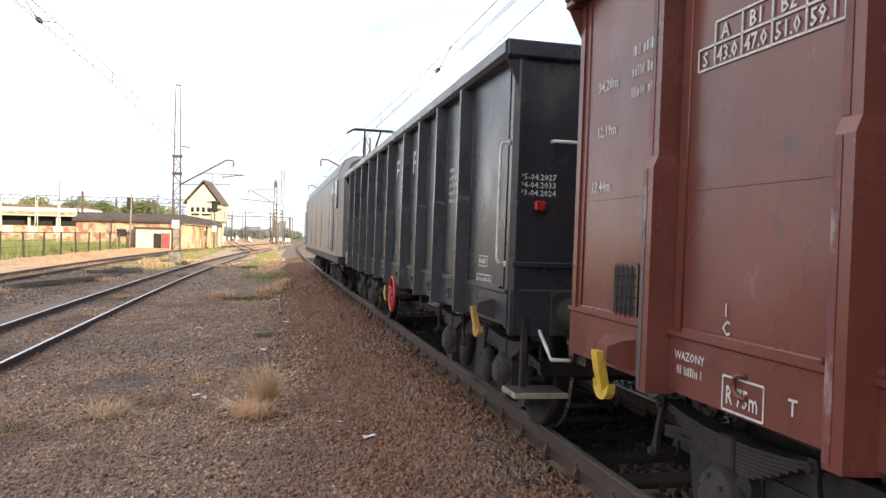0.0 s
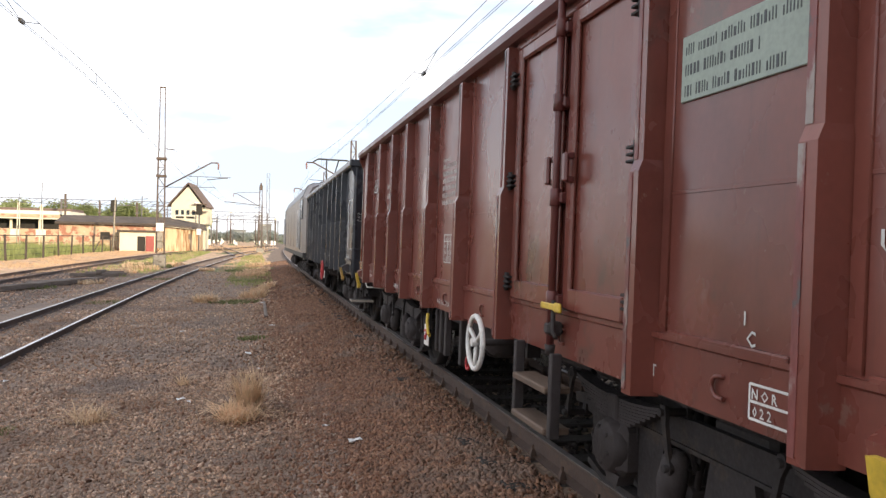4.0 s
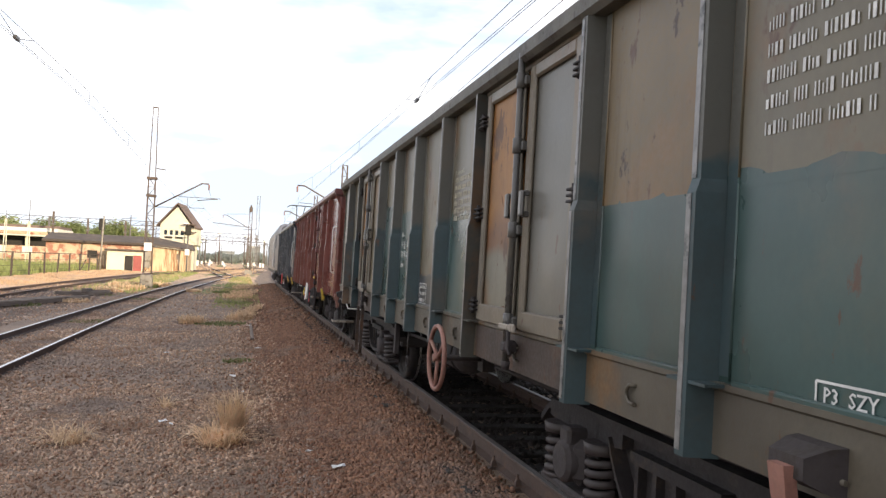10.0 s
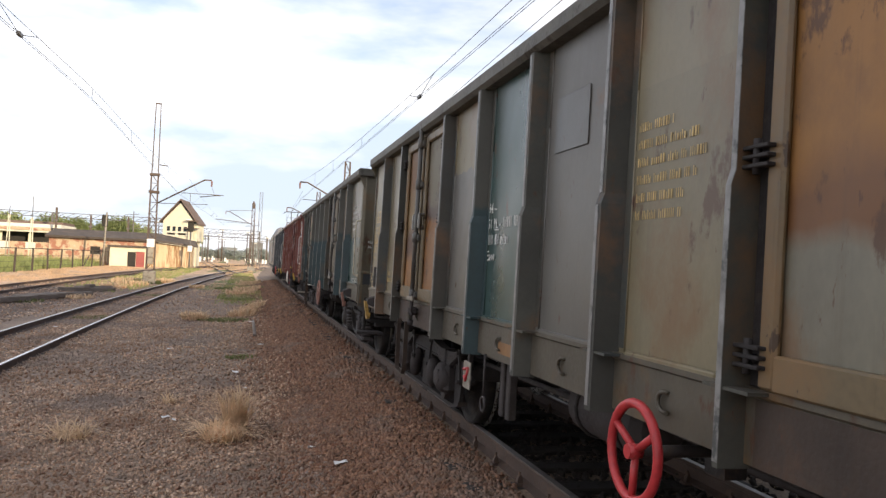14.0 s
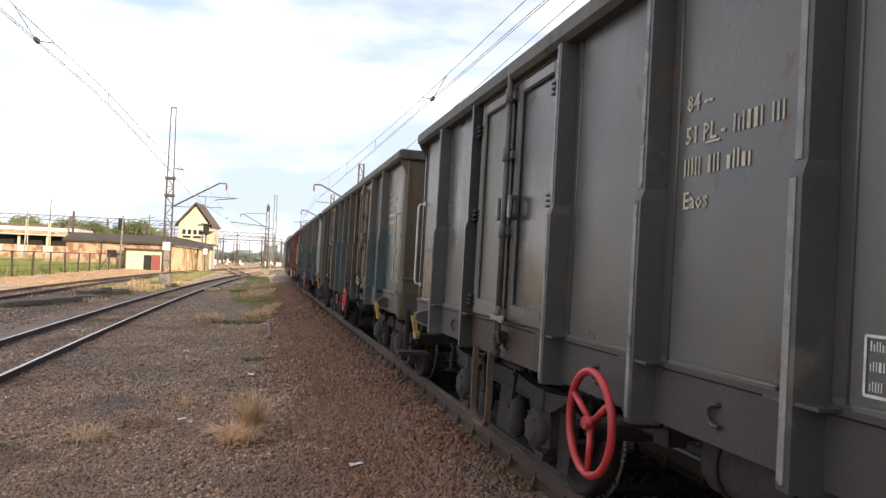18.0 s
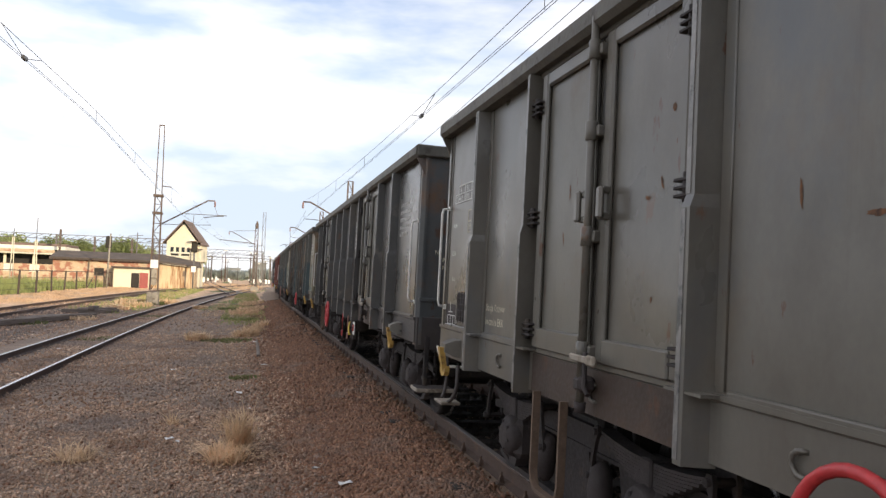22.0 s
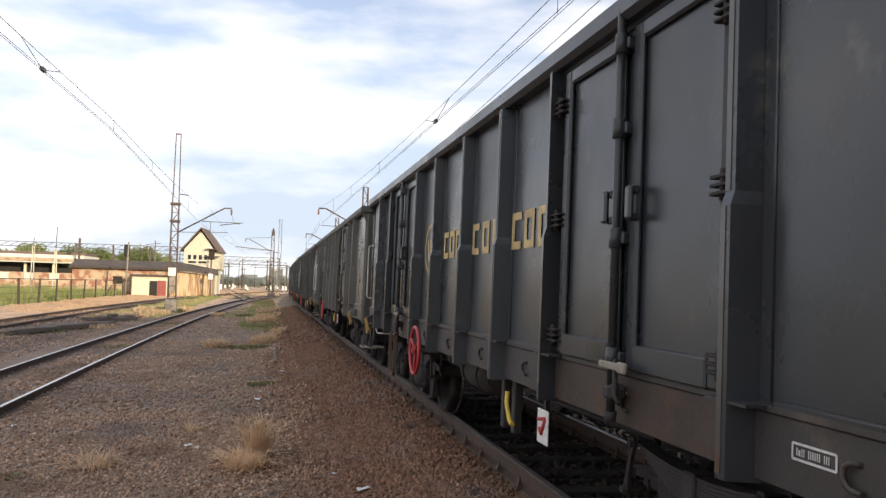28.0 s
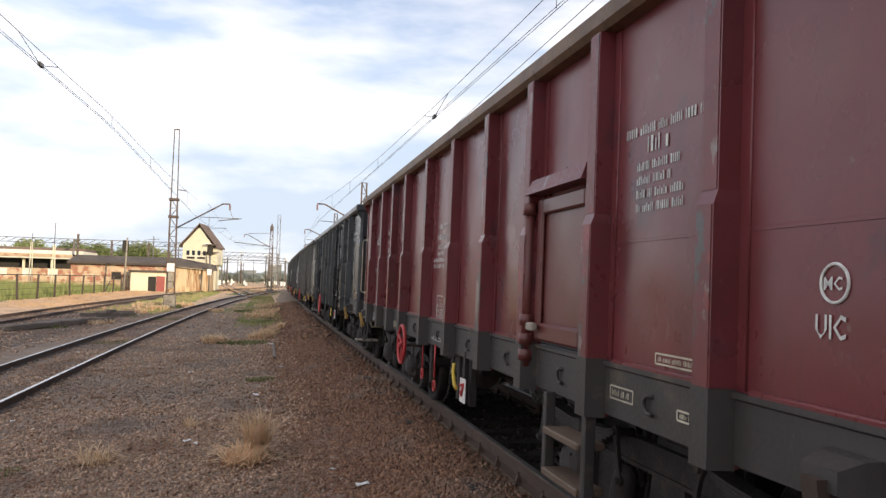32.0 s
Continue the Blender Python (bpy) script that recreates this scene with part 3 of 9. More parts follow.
                v.append(c + d * (R + r * math.cos(u)) + e[2] * (r * math.sin(u)))
        for i in range(n):
            for j in range(m):
                f.append((i * m + j, ((i + 1) % n) * m + j, ((i + 1) % n) * m + (j + 1) % m, i * m + (j + 1) % m))
        return self.add(v, f, True)

    def lathe(self, centre, axis, prof, n=20):
        """A turned body round an axis: prof is a list of (along, radius)."""
        c = Vector(centre)
        e = {"x": (Vector((0, 1, 0)), Vector((0, 0, 1)), Vector((1, 0, 0))), "y": (Vector((1, 0, 0)), Vector((0, 0, 1)), Vector((0, 1, 0))),
             "z": (Vector((1, 0, 0)), Vector((0, 1, 0)), Vector((0, 0, 1)))}[axis]
        rings = [[c + e[2] * a + (e[0] * math.cos(2 * math.pi * k / n) + e[1] * math.sin(2 * math.pi * k / n)) * r for k in range(n)] for a, r in prof]
        flags = [abs(prof[i][1] - prof[i + 1][1]) < 0.6 * abs(prof[i][0] - prof[i + 1][0]) + 1e-6 for i in range(len(prof) - 1)]
        return self.loft(rings, True, True, flags)

    def prism(self, prof, axis, a, b):
        """A flat outline drawn out along an axis: prof in the two other axes, in order."""
        def p3(q, t):
            return {"x": (t, q[0], q[1]), "y": (q[0], t, q[1]), "z": (q[0], q[1], t)}[axis]
        return self.loft([[p3(q, a) for q in prof], [p3(q, b) for q in prof]])

    def mesh(self, name, material):
        me = bpy.data.meshes.new(name)
        me.from_pydata(self.v, [], self.f)
        bm = bmesh.new()
        bm.from_mesh(me)
        bmesh.ops.recalc_face_normals(bm, faces=bm.faces[:])
        bm.to_mesh(me)
        bm.free()
        if any(self.smooth):
            me.polygons.foreach_set("use_smooth", self.smooth)
        me.materials.append(material)
        return me


def part(name, shape, material, parent, label=""):
    ob = new(name, shape.mesh(name, material))
    ob.parent = parent
    return tagged(ob, label)


def thing(name, label, category, group="", kind="", at=(0, 0, 0)):
    ob = new(name)
    ob.empty_display_size = 0.2
    ob.location = at
    return tagged(ob, label, category, group, kind)


def text_shape(body, size, origin, right, up, out=0.004, stretch=1.0, align="LEFT"):
    """Raised flat letters of the built-in font."""
    cu = bpy.data.curves.new("letters", "FONT")
    cu.body, cu.size, cu.resolution_u, cu.align_x, cu.offset = body, size, 1, align, 0.014 * size
    ob = bpy.data.objects.new("letters", cu)
    me = bpy.data.meshes.new_from_object(ob)
    right, up = Vector(right), Vector(up)
    nrm = right.cross(up)
    s = Shape()
    o = Vector(origin) + nrm * out
    s.add([o + right * (v.co.x * stretch) + up * v.co.y for v in me.vertices], [tuple(p.vertices) for p in me.polygons])
    bpy.data.objects.remove(ob)
    bpy.data.curves.remove(cu)
    bpy.data.meshes.remove(me)
    return s


# ---- lines of the tracks ----
OFF, BEND_AT, BEND = 3.059, 35.0, 0.00052
CANT = Matrix.Translation((OFF, 0, 0)) @ pose(0, 0, 0, 0, 0.9, 0) @ Matrix.Translation((-OFF, 0, 0))


def on_line(s, off, bend_at, bend):
    """Plan place and heading at s along a line that runs straight, then bends to the right."""
    th = max(0.0, s - bend_at) * bend
    if th <= 0:
        return off, s, 0.0
    return off + (1 - math.cos(th)) / bend, bend_at + math.sin(th) / bend, th


def main_at(s, lat=0.0, z=0.0):
    x, y, th = on_line(s, OFF, BEND_AT, BEND)
    return CANT @ Vector((x + lat * math.cos(th), y - lat * math.sin(th), z))


def left_at(s, lat=0.0, z=0.0):
    x, y, th = on_line(s, -4.6, 18.0, 0.0010)
    return Vector((x + lat * math.cos(th), y - lat * math.sin(th), z - 0.40))


def third_at(s, lat=0.0, z=0.0):
    x, y, th = on_line(s, -10.9, 45.0, 0.0013)
    return Vector((x + lat * math.cos(th), y - lat * math.sin(th), z - 0.40))


def main_x(y):
    k = np.clip(np.asarray(y, float) - BEND_AT, 0, 120)
    return OFF + 0.5 * BEND * k * k


def ground_z(x, y):
    """Height of the ground: the main line stands on a low bank of ballast."""
    lat = np.asarray(x, float) - main_x(y)
    z = np.interp(lat, [-8.0, -3.2, -2.62, -1.45, -1.0, -0.85, -0.62, 0.62, 0.85, 1.5, 2.9, 5], [-0.56, -0.50, -0.46, -0.19, -0.148, -0.145, -0.20, -0.21, -0.18, -0.22, -0.62, -0.7])
    return z + 0.015 * np.sin(x * 1.3 + 0.7 * y) * np.cos(0.9 * y - 0.4 * x)


# ---- ground ----
def build_ground():
    xs = np.unique(np.concatenate([np.linspace(-600, -60, 14), np.linspace(-60, -12, 17), np.linspace(-12, 8, 67), np.linspace(8, 60, 14), np.linspace(60, 600, 14)]))
    ys = np.unique(np.concatenate([np.linspace(-400, -30, 14), np.linspace(-30, 2, 12), np.linspace(2, 40, 77), np.linspace(40, 150, 56), np.linspace(150, 1500, 24)]))
    X, Y = np.meshgrid(xs, ys)
    Z = ground_z(X, Y)
    n = len(xs)
    v = np.stack([X.ravel(), Y.ravel(), Z.ravel()], 1).tolist()
    f, mats = [], []
    for j in range(len(ys) - 1):
        for i in range(n - 1):
            f.append((j * n + i, j * n + i + 1, (j + 1) * n + i + 1, (j + 1) * n + i))
            x, y = (xs[i] + xs[i + 1]) / 2, (ys[j] + ys[j + 1]) / 2
            w = 1.5 * noise.noise((x * 0.3, y * 0.12, 0.5))
            k = 0
            if x < -13.0 + w:
                k = 1 if x > -18.5 + w else 2
            elif x < -6.9 + 0.3 * w and y < 60 + 6 * w:
                k = 3
            elif y > 46 + 6 * w and x < main_x(y) - 2.4:
                lx = left_at(y)[0]
                k = 0 if abs(x - lx) < 1.3 else 3 if abs(x - third_at(y)[0]) < 1.1 else (2 if w > 0.34 else 1)
            elif x > 9:
                k = 2
            mats.append(k)
    me = bpy.data.meshes.new("ground")
    me.from_pydata(v, [], f)
    for m in ("gravel", "straw_field", "grass", "soil"):
        me.materials.append(M[m])
    me.polygons.foreach_set("material_index", mats)
    me.polygons.foreach_set("use_smooth", [True] * len(f))
    tagged(new("ground", me), "grey gravel ground with dry straw and grass further off", "ground", kind="structure")


build_ground()


def scatter(name, label, material, places, sizes, category, seed):
    """Many small angular stones in one mesh."""
    rng = np.random.default_rng(seed)
    base = np.array([(1, 0, 0), (-1, 0, 0), (0, 1, 0), (0, -1, 0), (0, 0, 1), (0, 0, -1), (0.62, 0.62, 0.5), (-0.6, 0.6, -0.45), (0.6, -0.62, -0.4), (-0.6, -0.6, 0.5)], float)
    bm = bmesh.new()
    for p in base:
        bm.verts.new(p)
    bmesh.ops.convex_hull(bm, input=bm.verts[:])
    bm.verts.index_update()
    base = np.array([v.co[:] for v in bm.verts])
    faces = np.array([[v.index for v in f.verts] for f in bm.faces if len(f.verts) == 3])
    bm.free()
    n, k = len(places), len(base)
    jit = base[None] * (1 + rng.uniform(-0.38, 0.38, (n, k, 1)))
    a, b, c = (rng.uniform(0, 2 * np.pi, n) for _ in range(3))
    ca, sa, cb, sb, cc, sc = np.cos(a), np.sin(a), np.cos(b), np.sin(b), np.cos(c), np.sin(c)
    rot = np.stack([np.stack([ca * cb, ca * sb * sc - sa * cc, ca * sb * cc + sa * sc], 1), np.stack([sa * cb, sa * sb * sc + ca * cc, sa * sb * cc - ca * sc], 1), np.stack([-sb, cb * sc, cb * cc], 1)], 1)
    jit = jit * rng.uniform(0.45, 1.2, (n, 1, 3))
    v = np.einsum("nij,nkj->nki", rot, jit) * np.asarray(sizes)[:, None, None] + np.asarray(places)[:, None, :]
    f = (faces[None] + (np.arange(n) * k)[:, None, None]).reshape(-1, 3)
    me = bpy.data.meshes.new(name)
    me.vertices.add(n * k)
    me.vertices.foreach_set("co", v.reshape(-1))
    me.loops.add(f.size)
    me.loops.foreach_set("vertex_index", f.reshape(-1))
    me.polygons.add(len(f))
    me.polygons.foreach_set("loop_start", np.arange(0, f.size, 3))
    me.update(calc_edges=True)
    me.materials.append(M[material])
    return tagged(new(name, me), label, category, kind="stuff")


def stones_in(seed, n, x0, x1, y0, y1, lo, hi, by_lat=True, feather=0.0):
    rng = np.random.default_rng(seed)
    y = rng.uniform(y0, y1, n)
    x = rng.uniform(x0, x1, n)
    if feather:
        x = x + feather * rng.exponential(1.0, n) * (-1)
    if by_lat:
        x = x + main_x(y)
    size = rng.uniform(lo, hi, n)
    z = ground_z(x, y) + size * rng.uniform(-0.1, 0.55, n)
    return np.stack([x, y, z], 1), size


def build_stones():
    def pile(name, label, mat, cat, seed, *sets):
        got = [stones_in(seed + i, *q) for i, q in enumerate(sets)]
        scatter(name, label, mat, np.concatenate([g[0] for g in got]), np.concatenate([g[1] for g in got]), cat, seed)
    pile("ballast_stones", "rust-brown crushed ballast stones on the track shoulder", "stone", "ballast", 11,
         (34000, -2.3, -0.86, 3.0, 11.0, 0.011, 0.027, True, 0.25), (17000, -2.3, -0.86, 11.0, 24.0, 0.018, 0.036, True, 0.25), (6500, -2.3, -0.86, 24.0, 60.0, 0.035, 0.065, True, 0.25),
         (1500, -6.5, -2.3, 3.5, 16.0, 0.02, 0.03), (5000, -2.3, -0.86, -8.0, 3.0, 0.024, 0.044))
    pile("ballast_stones", "ballast stones between the rails, darkened for shade under the train", "stone_dark", "ballast", 21,
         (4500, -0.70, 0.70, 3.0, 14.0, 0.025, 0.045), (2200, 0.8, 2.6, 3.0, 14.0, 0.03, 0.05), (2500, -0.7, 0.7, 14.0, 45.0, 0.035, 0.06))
    pile("gravel_stones", "mixed grey and brown pebbles on the trodden gravel", "pebble", "gravel", 31,
         (40000, -6.2, -2.2, 3.8, 13.0, 0.006, 0.023), (17000, -8.0, -2.2, 11.0, 28.0, 0.013, 0.034), (6000, -9.5, -2.4, 26.0, 60.0, 0.02, 0.045), (8000, -7.0, -2.2, -8.0, 3.8, 0.016, 0.036))
    pile("gravel_stones", "coarse grey stones in the far track bed", "pebble", "gravel", 41,
         (5000, -8.8, -6.5, 9.0, 45.0, 0.02, 0.04), (9000, -15.2, -9.4, 11.0, 58.0, 0.02, 0.05))


build_stones()


# ---- tracks ----
RAIL = [(-0.070, -0.165), (0.070, -0.165), (0.070, -0.152), (0.012, -0.128), (0.010, -0.045), (0.034, -0.030), (0.036, -0.010), (0.026, 0.0), (-0.026, 0.0), (-0.036, -0.010), (-0.034, -0.030), (-0.010, -0.045), (-0.012, -0.128), (-0.070, -0.152)]


def build_track(name, label, at, s0, s1, step, sleeper_mat, clips, sleeper_span, head="railtop"):
    track = thing(name, label, "railway track", kind="structure")
    count = int((s1 - s0) / step)
    for side in (-1, 1):
        body, top = Shape(), Shape()
        rings, cap = [], []
        for i in range(count + 1):
            s = s0 + (s1 - s0) * i / count
            rings.append([at(s, side * 0.7535 + a, b) for a, b in RAIL])
            cap.append([at(s, side * 0.7535 + a, b) for a, b in ((-0.027, 0.003), (0.027, 0.003), (0.027, -0.004), (-0.027, -0.004))])
        body.loft(rings)
        top.loft(cap)
        r = part("rail", body, M["rail"], track)
        part("rail_head", top, M[head], r, "running surface")
    sl = Shape().box(-1.28, 1.28, -0.12, 0.12, -0.30, -0.168, 0.015).mesh("sleeper", M[sleeper_mat])
    clip = Shape().box(-0.13, -0.02, -0.05, 0.05, -0.175, -0.145, 0.008)
    clip.prism([(-0.105, -0.15), (-0.055, -0.15), (-0.06, -0.11), (-0.075, -0.075), (-0.085, -0.075), (-0.10, -0.11)], "y", -0.02, 0.02)
    clip.tube([(-0.08, 0, -0.085), (-0.08, 0, -0.055)], 0.011, 6)
    clip = clip.mesh("rail_clip", M["rail"])
    s = sleeper_span[0]
    while s < sleeper_span[1]:
        p, q = at(s, -1), at(s, 1)
        ob = new("sleeper", sl)
        ob.parent = track
        mid = (p + q) / 2
        ob.location = mid
        ob.rotation_euler = (0, math.asin((p.z - q.z) / 2), -math.asin(max(-1, min(1, (p.y - q.y) / 2))))
        if clips and s < clips:
            for lat, turn in ((-0.7535, 0), (-0.7535, math.pi), (0.7535, 0), (0.7535, math.pi)):
                c = new("rail_clip", clip)
                c.parent = track
                c.location = at(s, lat, 0)
                c.rotation_euler = (0, 0, turn)
        s += 0.62
    return track


build_track("railway_track", "straight canted railway track on brown ballast under the train", main_at, -110, 330, 2.0, "sleeper", 40.0, (-4.0, 62.0), "rail_shaded")
build_track("railway_track", "shiny-railed track in grey gravel curving gently away", left_at, -30, 260, 2.0, "timber", 0, (8.0, 60.0))
build_track("railway_track", "rusty-sided siding track along the straw verge", third_at, 5, 220, 2.5, "timber", 0, (25.0, 80.0), "rust_head")


# ---- wagons ----
WALL, TOP, SILL = 1.36, 3.0, 0.93
RIGHT, UP = (0, -1, 0), (0, 0, 1)


def paint_x(z):
    """Where paint marks lie: on the side sheet, or on the sill that stands a little proud."""
    return -WALL - (0.0165 if z < 1.165 else 0.0035)


def bars(shape, y, z, widths, height=0.05, gap=0.045, x=None, seed=0):
    """Lines of writing that cannot be read: plain upright bars of its size, set in words."""
    x = paint_x(z) if x is None else x
    rng = random.Random(seed)
    for k, w in enumerate(widths):
        u, zz = 0.0, z - k * (height + gap)
        left = rng.randint(3, 8)
        while u < w - 0.3 * height:
            c = height * rng.choice((0.12, 0.12, 0.14, 0.30))
            low = rng.choice((0.0, 0.0, 0.0, 0.25)) * height
            shape.box(x - 0.0015, x, y - u, y - u - c, zz, zz + height - low)
            u += c + height * 0.26
            left -= 1
            if left == 0:
                u += height * 0.5
                left = rng.randint(3, 8)
    return shape


def frame_lines(shape, y0, y1, z0, z1, t=0.012, x=None, cols=(), rows=()):
    """A ruled box of thin lines on the side, with inner columns and rows."""
    x = paint_x(z0) if x is None else x
    for a in (y0, y1, *cols):
        shape.box(x - 0.0015, x, a - t / 2, a + t / 2, z0, z1)
    for b in (z0, z1, *rows):
        shape.box(x - 0.0015, x, y0, y1, b - t / 2, b + t / 2)
    return shape


def rib_shape(y, sign, wide=0.068, face=0.05, d_top=0.095, d_low=0.13, step=1.93, top=TOP - 0.13, foot=SILL - 0.02):
    def outline(z, d, w):
        return [(sign * (WALL - 0.01), y - w, z), (sign * (WALL + d), y - face, z), (sign * (WALL + d), y + face, z), (sign * (WALL - 0.01), y + w, z)]
    return Shape().loft([outline(foot, d_low, wide), outline(step - 0.05, d_low, wide), outline(step, d_top, wide * 0.86), outline(top, d_top, wide * 0.86)])


def build_door(wagon, yc, half, body, leaf_a, leaf_b, lock_mat, z0, z1, frame_mat=None, hinges=(1.30, 1.97, 2.64), handle_z=1.97):
    """A double-leaf side door with frame, hinges, lock bar and handles."""
    x = -WALL
    for k, (a, b, mat) in enumerate(((yc + half, yc + 0.05, leaf_a), (yc - 0.05, yc - half, leaf_b))):
        leaf = Shape().box(x - 0.012, x + 0.02, a, b, z0, z1)
        d = part("door_leaf", leaf, M[mat], wagon)
        fr = Shape()
        w = 0.085
        fr.box(x - 0.045, x - 0.012, a, a - w, z0, z1, 0.012).box(x - 0.045, x - 0.012, b + w, b, z0, z1, 0.012)
        fr.box(x - 0.044, x - 0.012, a - w, b + w, z1 - w, z1, 0.012)
        fr.box(x - 0.052, x - 0.012, a - w, b + w, z0, z0 + 0.12, 0.008)
        part("door_frame", fr, M[frame_mat or mat], d)
        edge = a + 0.03 if k == 0 else b - 0.03
        for hz in hinges:
            hg = Shape().tube([(x - 0.06, edge, hz - 0.06), (x - 0.06, edge, hz + 0.06)], 0.015, 8)
            for dz in (-0.032, 0.0, 0.032):
                hg.box(x - 0.078, x - 0.03, edge - 0.075, edge + 0.07, hz + dz - 0.007, hz + dz + 0.007, 0.003)
            part("hinge", hg, M["under"], d, "dark greasy hinge")
        hy = yc + 0.10 if k == 0 else yc - 0.10
        e = 1 if k == 0 else -1
        hd = Shape().box(x - 0.10, x - 0.072, hy + e * 0.005, hy + e * 0.06, handle_z - 0.075, handle_z + 0.085, 0.014)
        for q in (0.07, -0.06):
            hd.box(x - 0.075, x - 0.035, hy - e * 0.005, hy + e * 0.04, handle_z + q - 0.018, handle_z + q + 0.018, 0.006)
        part("door_handle", hd, M[lock_mat], d)
    part("door_post", Shape().box(x - 0.006, x + 0.02, yc - 0.06, yc + 0.06, z0 - 0.06, z1 + 0.06), M[lock_mat], wagon)
    # dark strips painted for the shade and dirt between door and rib
    for e in (-1, 1):
        part("door_jamb", Shape().box(x - 0.004, x + 0.02, yc + e * (half + 0.002), yc + e * (half + 0.105), z0, z1 + 0.06), M["under"], wagon)
    part("door_header", Shape().box(x - 0.03, x + 0.018, yc - half - 0.08, yc + half + 0.08, z1 + 0.004, z1 + 0.07, 0.008), M[frame_mat or leaf_b], wagon)
    bar = Shape().tube([(x - 0.085, yc, z0 - 0.20), (x - 0.085, yc, z1 + 0.09)], 0.022, 12)
    for bz in (z0 + 0.05, z0 + 0.62, z0 + 1.15, z1 - 0.08):
        bar.lathe((x - 0.085, yc, bz), "z", [(-0.05, 0.026), (-0.045, 0.032), (0.045, 0.032), (0.05, 0.026)], 14)
        bar.box(x - 0.075, x - 0.01, yc - 0.05, yc + 0.05, bz - 0.03, bz + 0.03, 0.008)
    lock = part("lock_bar", bar, M[lock_mat], wagon)
    cam_ = Shape().box(x - 0.115, x - 0.02, yc - 0.045, yc + 0.045, z0 - 0.15, z0 - 0.07, 0.02).tube([(x - 0.085, yc, z0 - 0.2), (x - 0.085, yc, z0 - 0.25)], [0.032, 0.026], 10)
    cam_.tube([(x - 0.1, yc - 0.07, z0 + 0.05), (x - 0.1, yc - 0.07, z0 - 0.12), (x - 0.1, yc - 0.12, z0 - 0.15)], 0.013, 6)
    part("lock_cam", cam_, M["under_grey"], lock)
    lever = Shape().box(x - 0.125, x - 0.108, yc + 0.07, yc - 0.21, z0 + 0.0, z0 + 0.035, 0.006).box(x - 0.128, x - 0.106, yc - 0.13, yc - 0.215, z0 - 0.008, z0 + 0.043, 0.008)
    part("lock_lever", lever, M["yellow" if body == "red" else "concrete"], lock, "painted lock lever")


def wheelset(wagon, y, r=0.46):
    """Axle with two wheels, turning about its own axis."""
    ax = new("axle", Shape().lathe((0, 0, 0), "x", [(-1.0, 0.06), (-0.8, 0.075), (-0.68, 0.09), (0.68, 0.09), (0.8, 0.075), (1.0, 0.06)], 12).mesh("axle", M["under"]))
    ax.parent = wagon
    ax.location = (0, y, r)
    for s in (-1, 1):
        w = Shape().lathe((s * 0.75, 0, 0), "x", [(-0.065, r - 0.06), (-0.06, r), (0.05, r), (0.065, r - 0.02), (0.06, r - 0.075), (0.03, r - 0.09), (0.02, 0.16), (0.07, 0.13), (0.07, 0.0)] if s > 0 else
                          [(-0.07, 0.0), (-0.07, 0.13), (-0.02, 0.16), (-0.03, r - 0.09), (-0.06, r - 0.075), (-0.065, r - 0.02), (-0.05, r), (0.06, r), (0.065, r - 0.06)], 32)
        wh = part("wheel", w, M["under"], ax)
        wh.location = (0, 0, 0)
        part("flange", Shape().lathe((s * (0.75 - 0.075), 0, 0), "x", [(-0.013, r + 0.012), (-0.006, r + 0.026), (0.006, r + 0.026), (0.013, r + 0.012)], 32), M["tyre"], ax)
    return ax


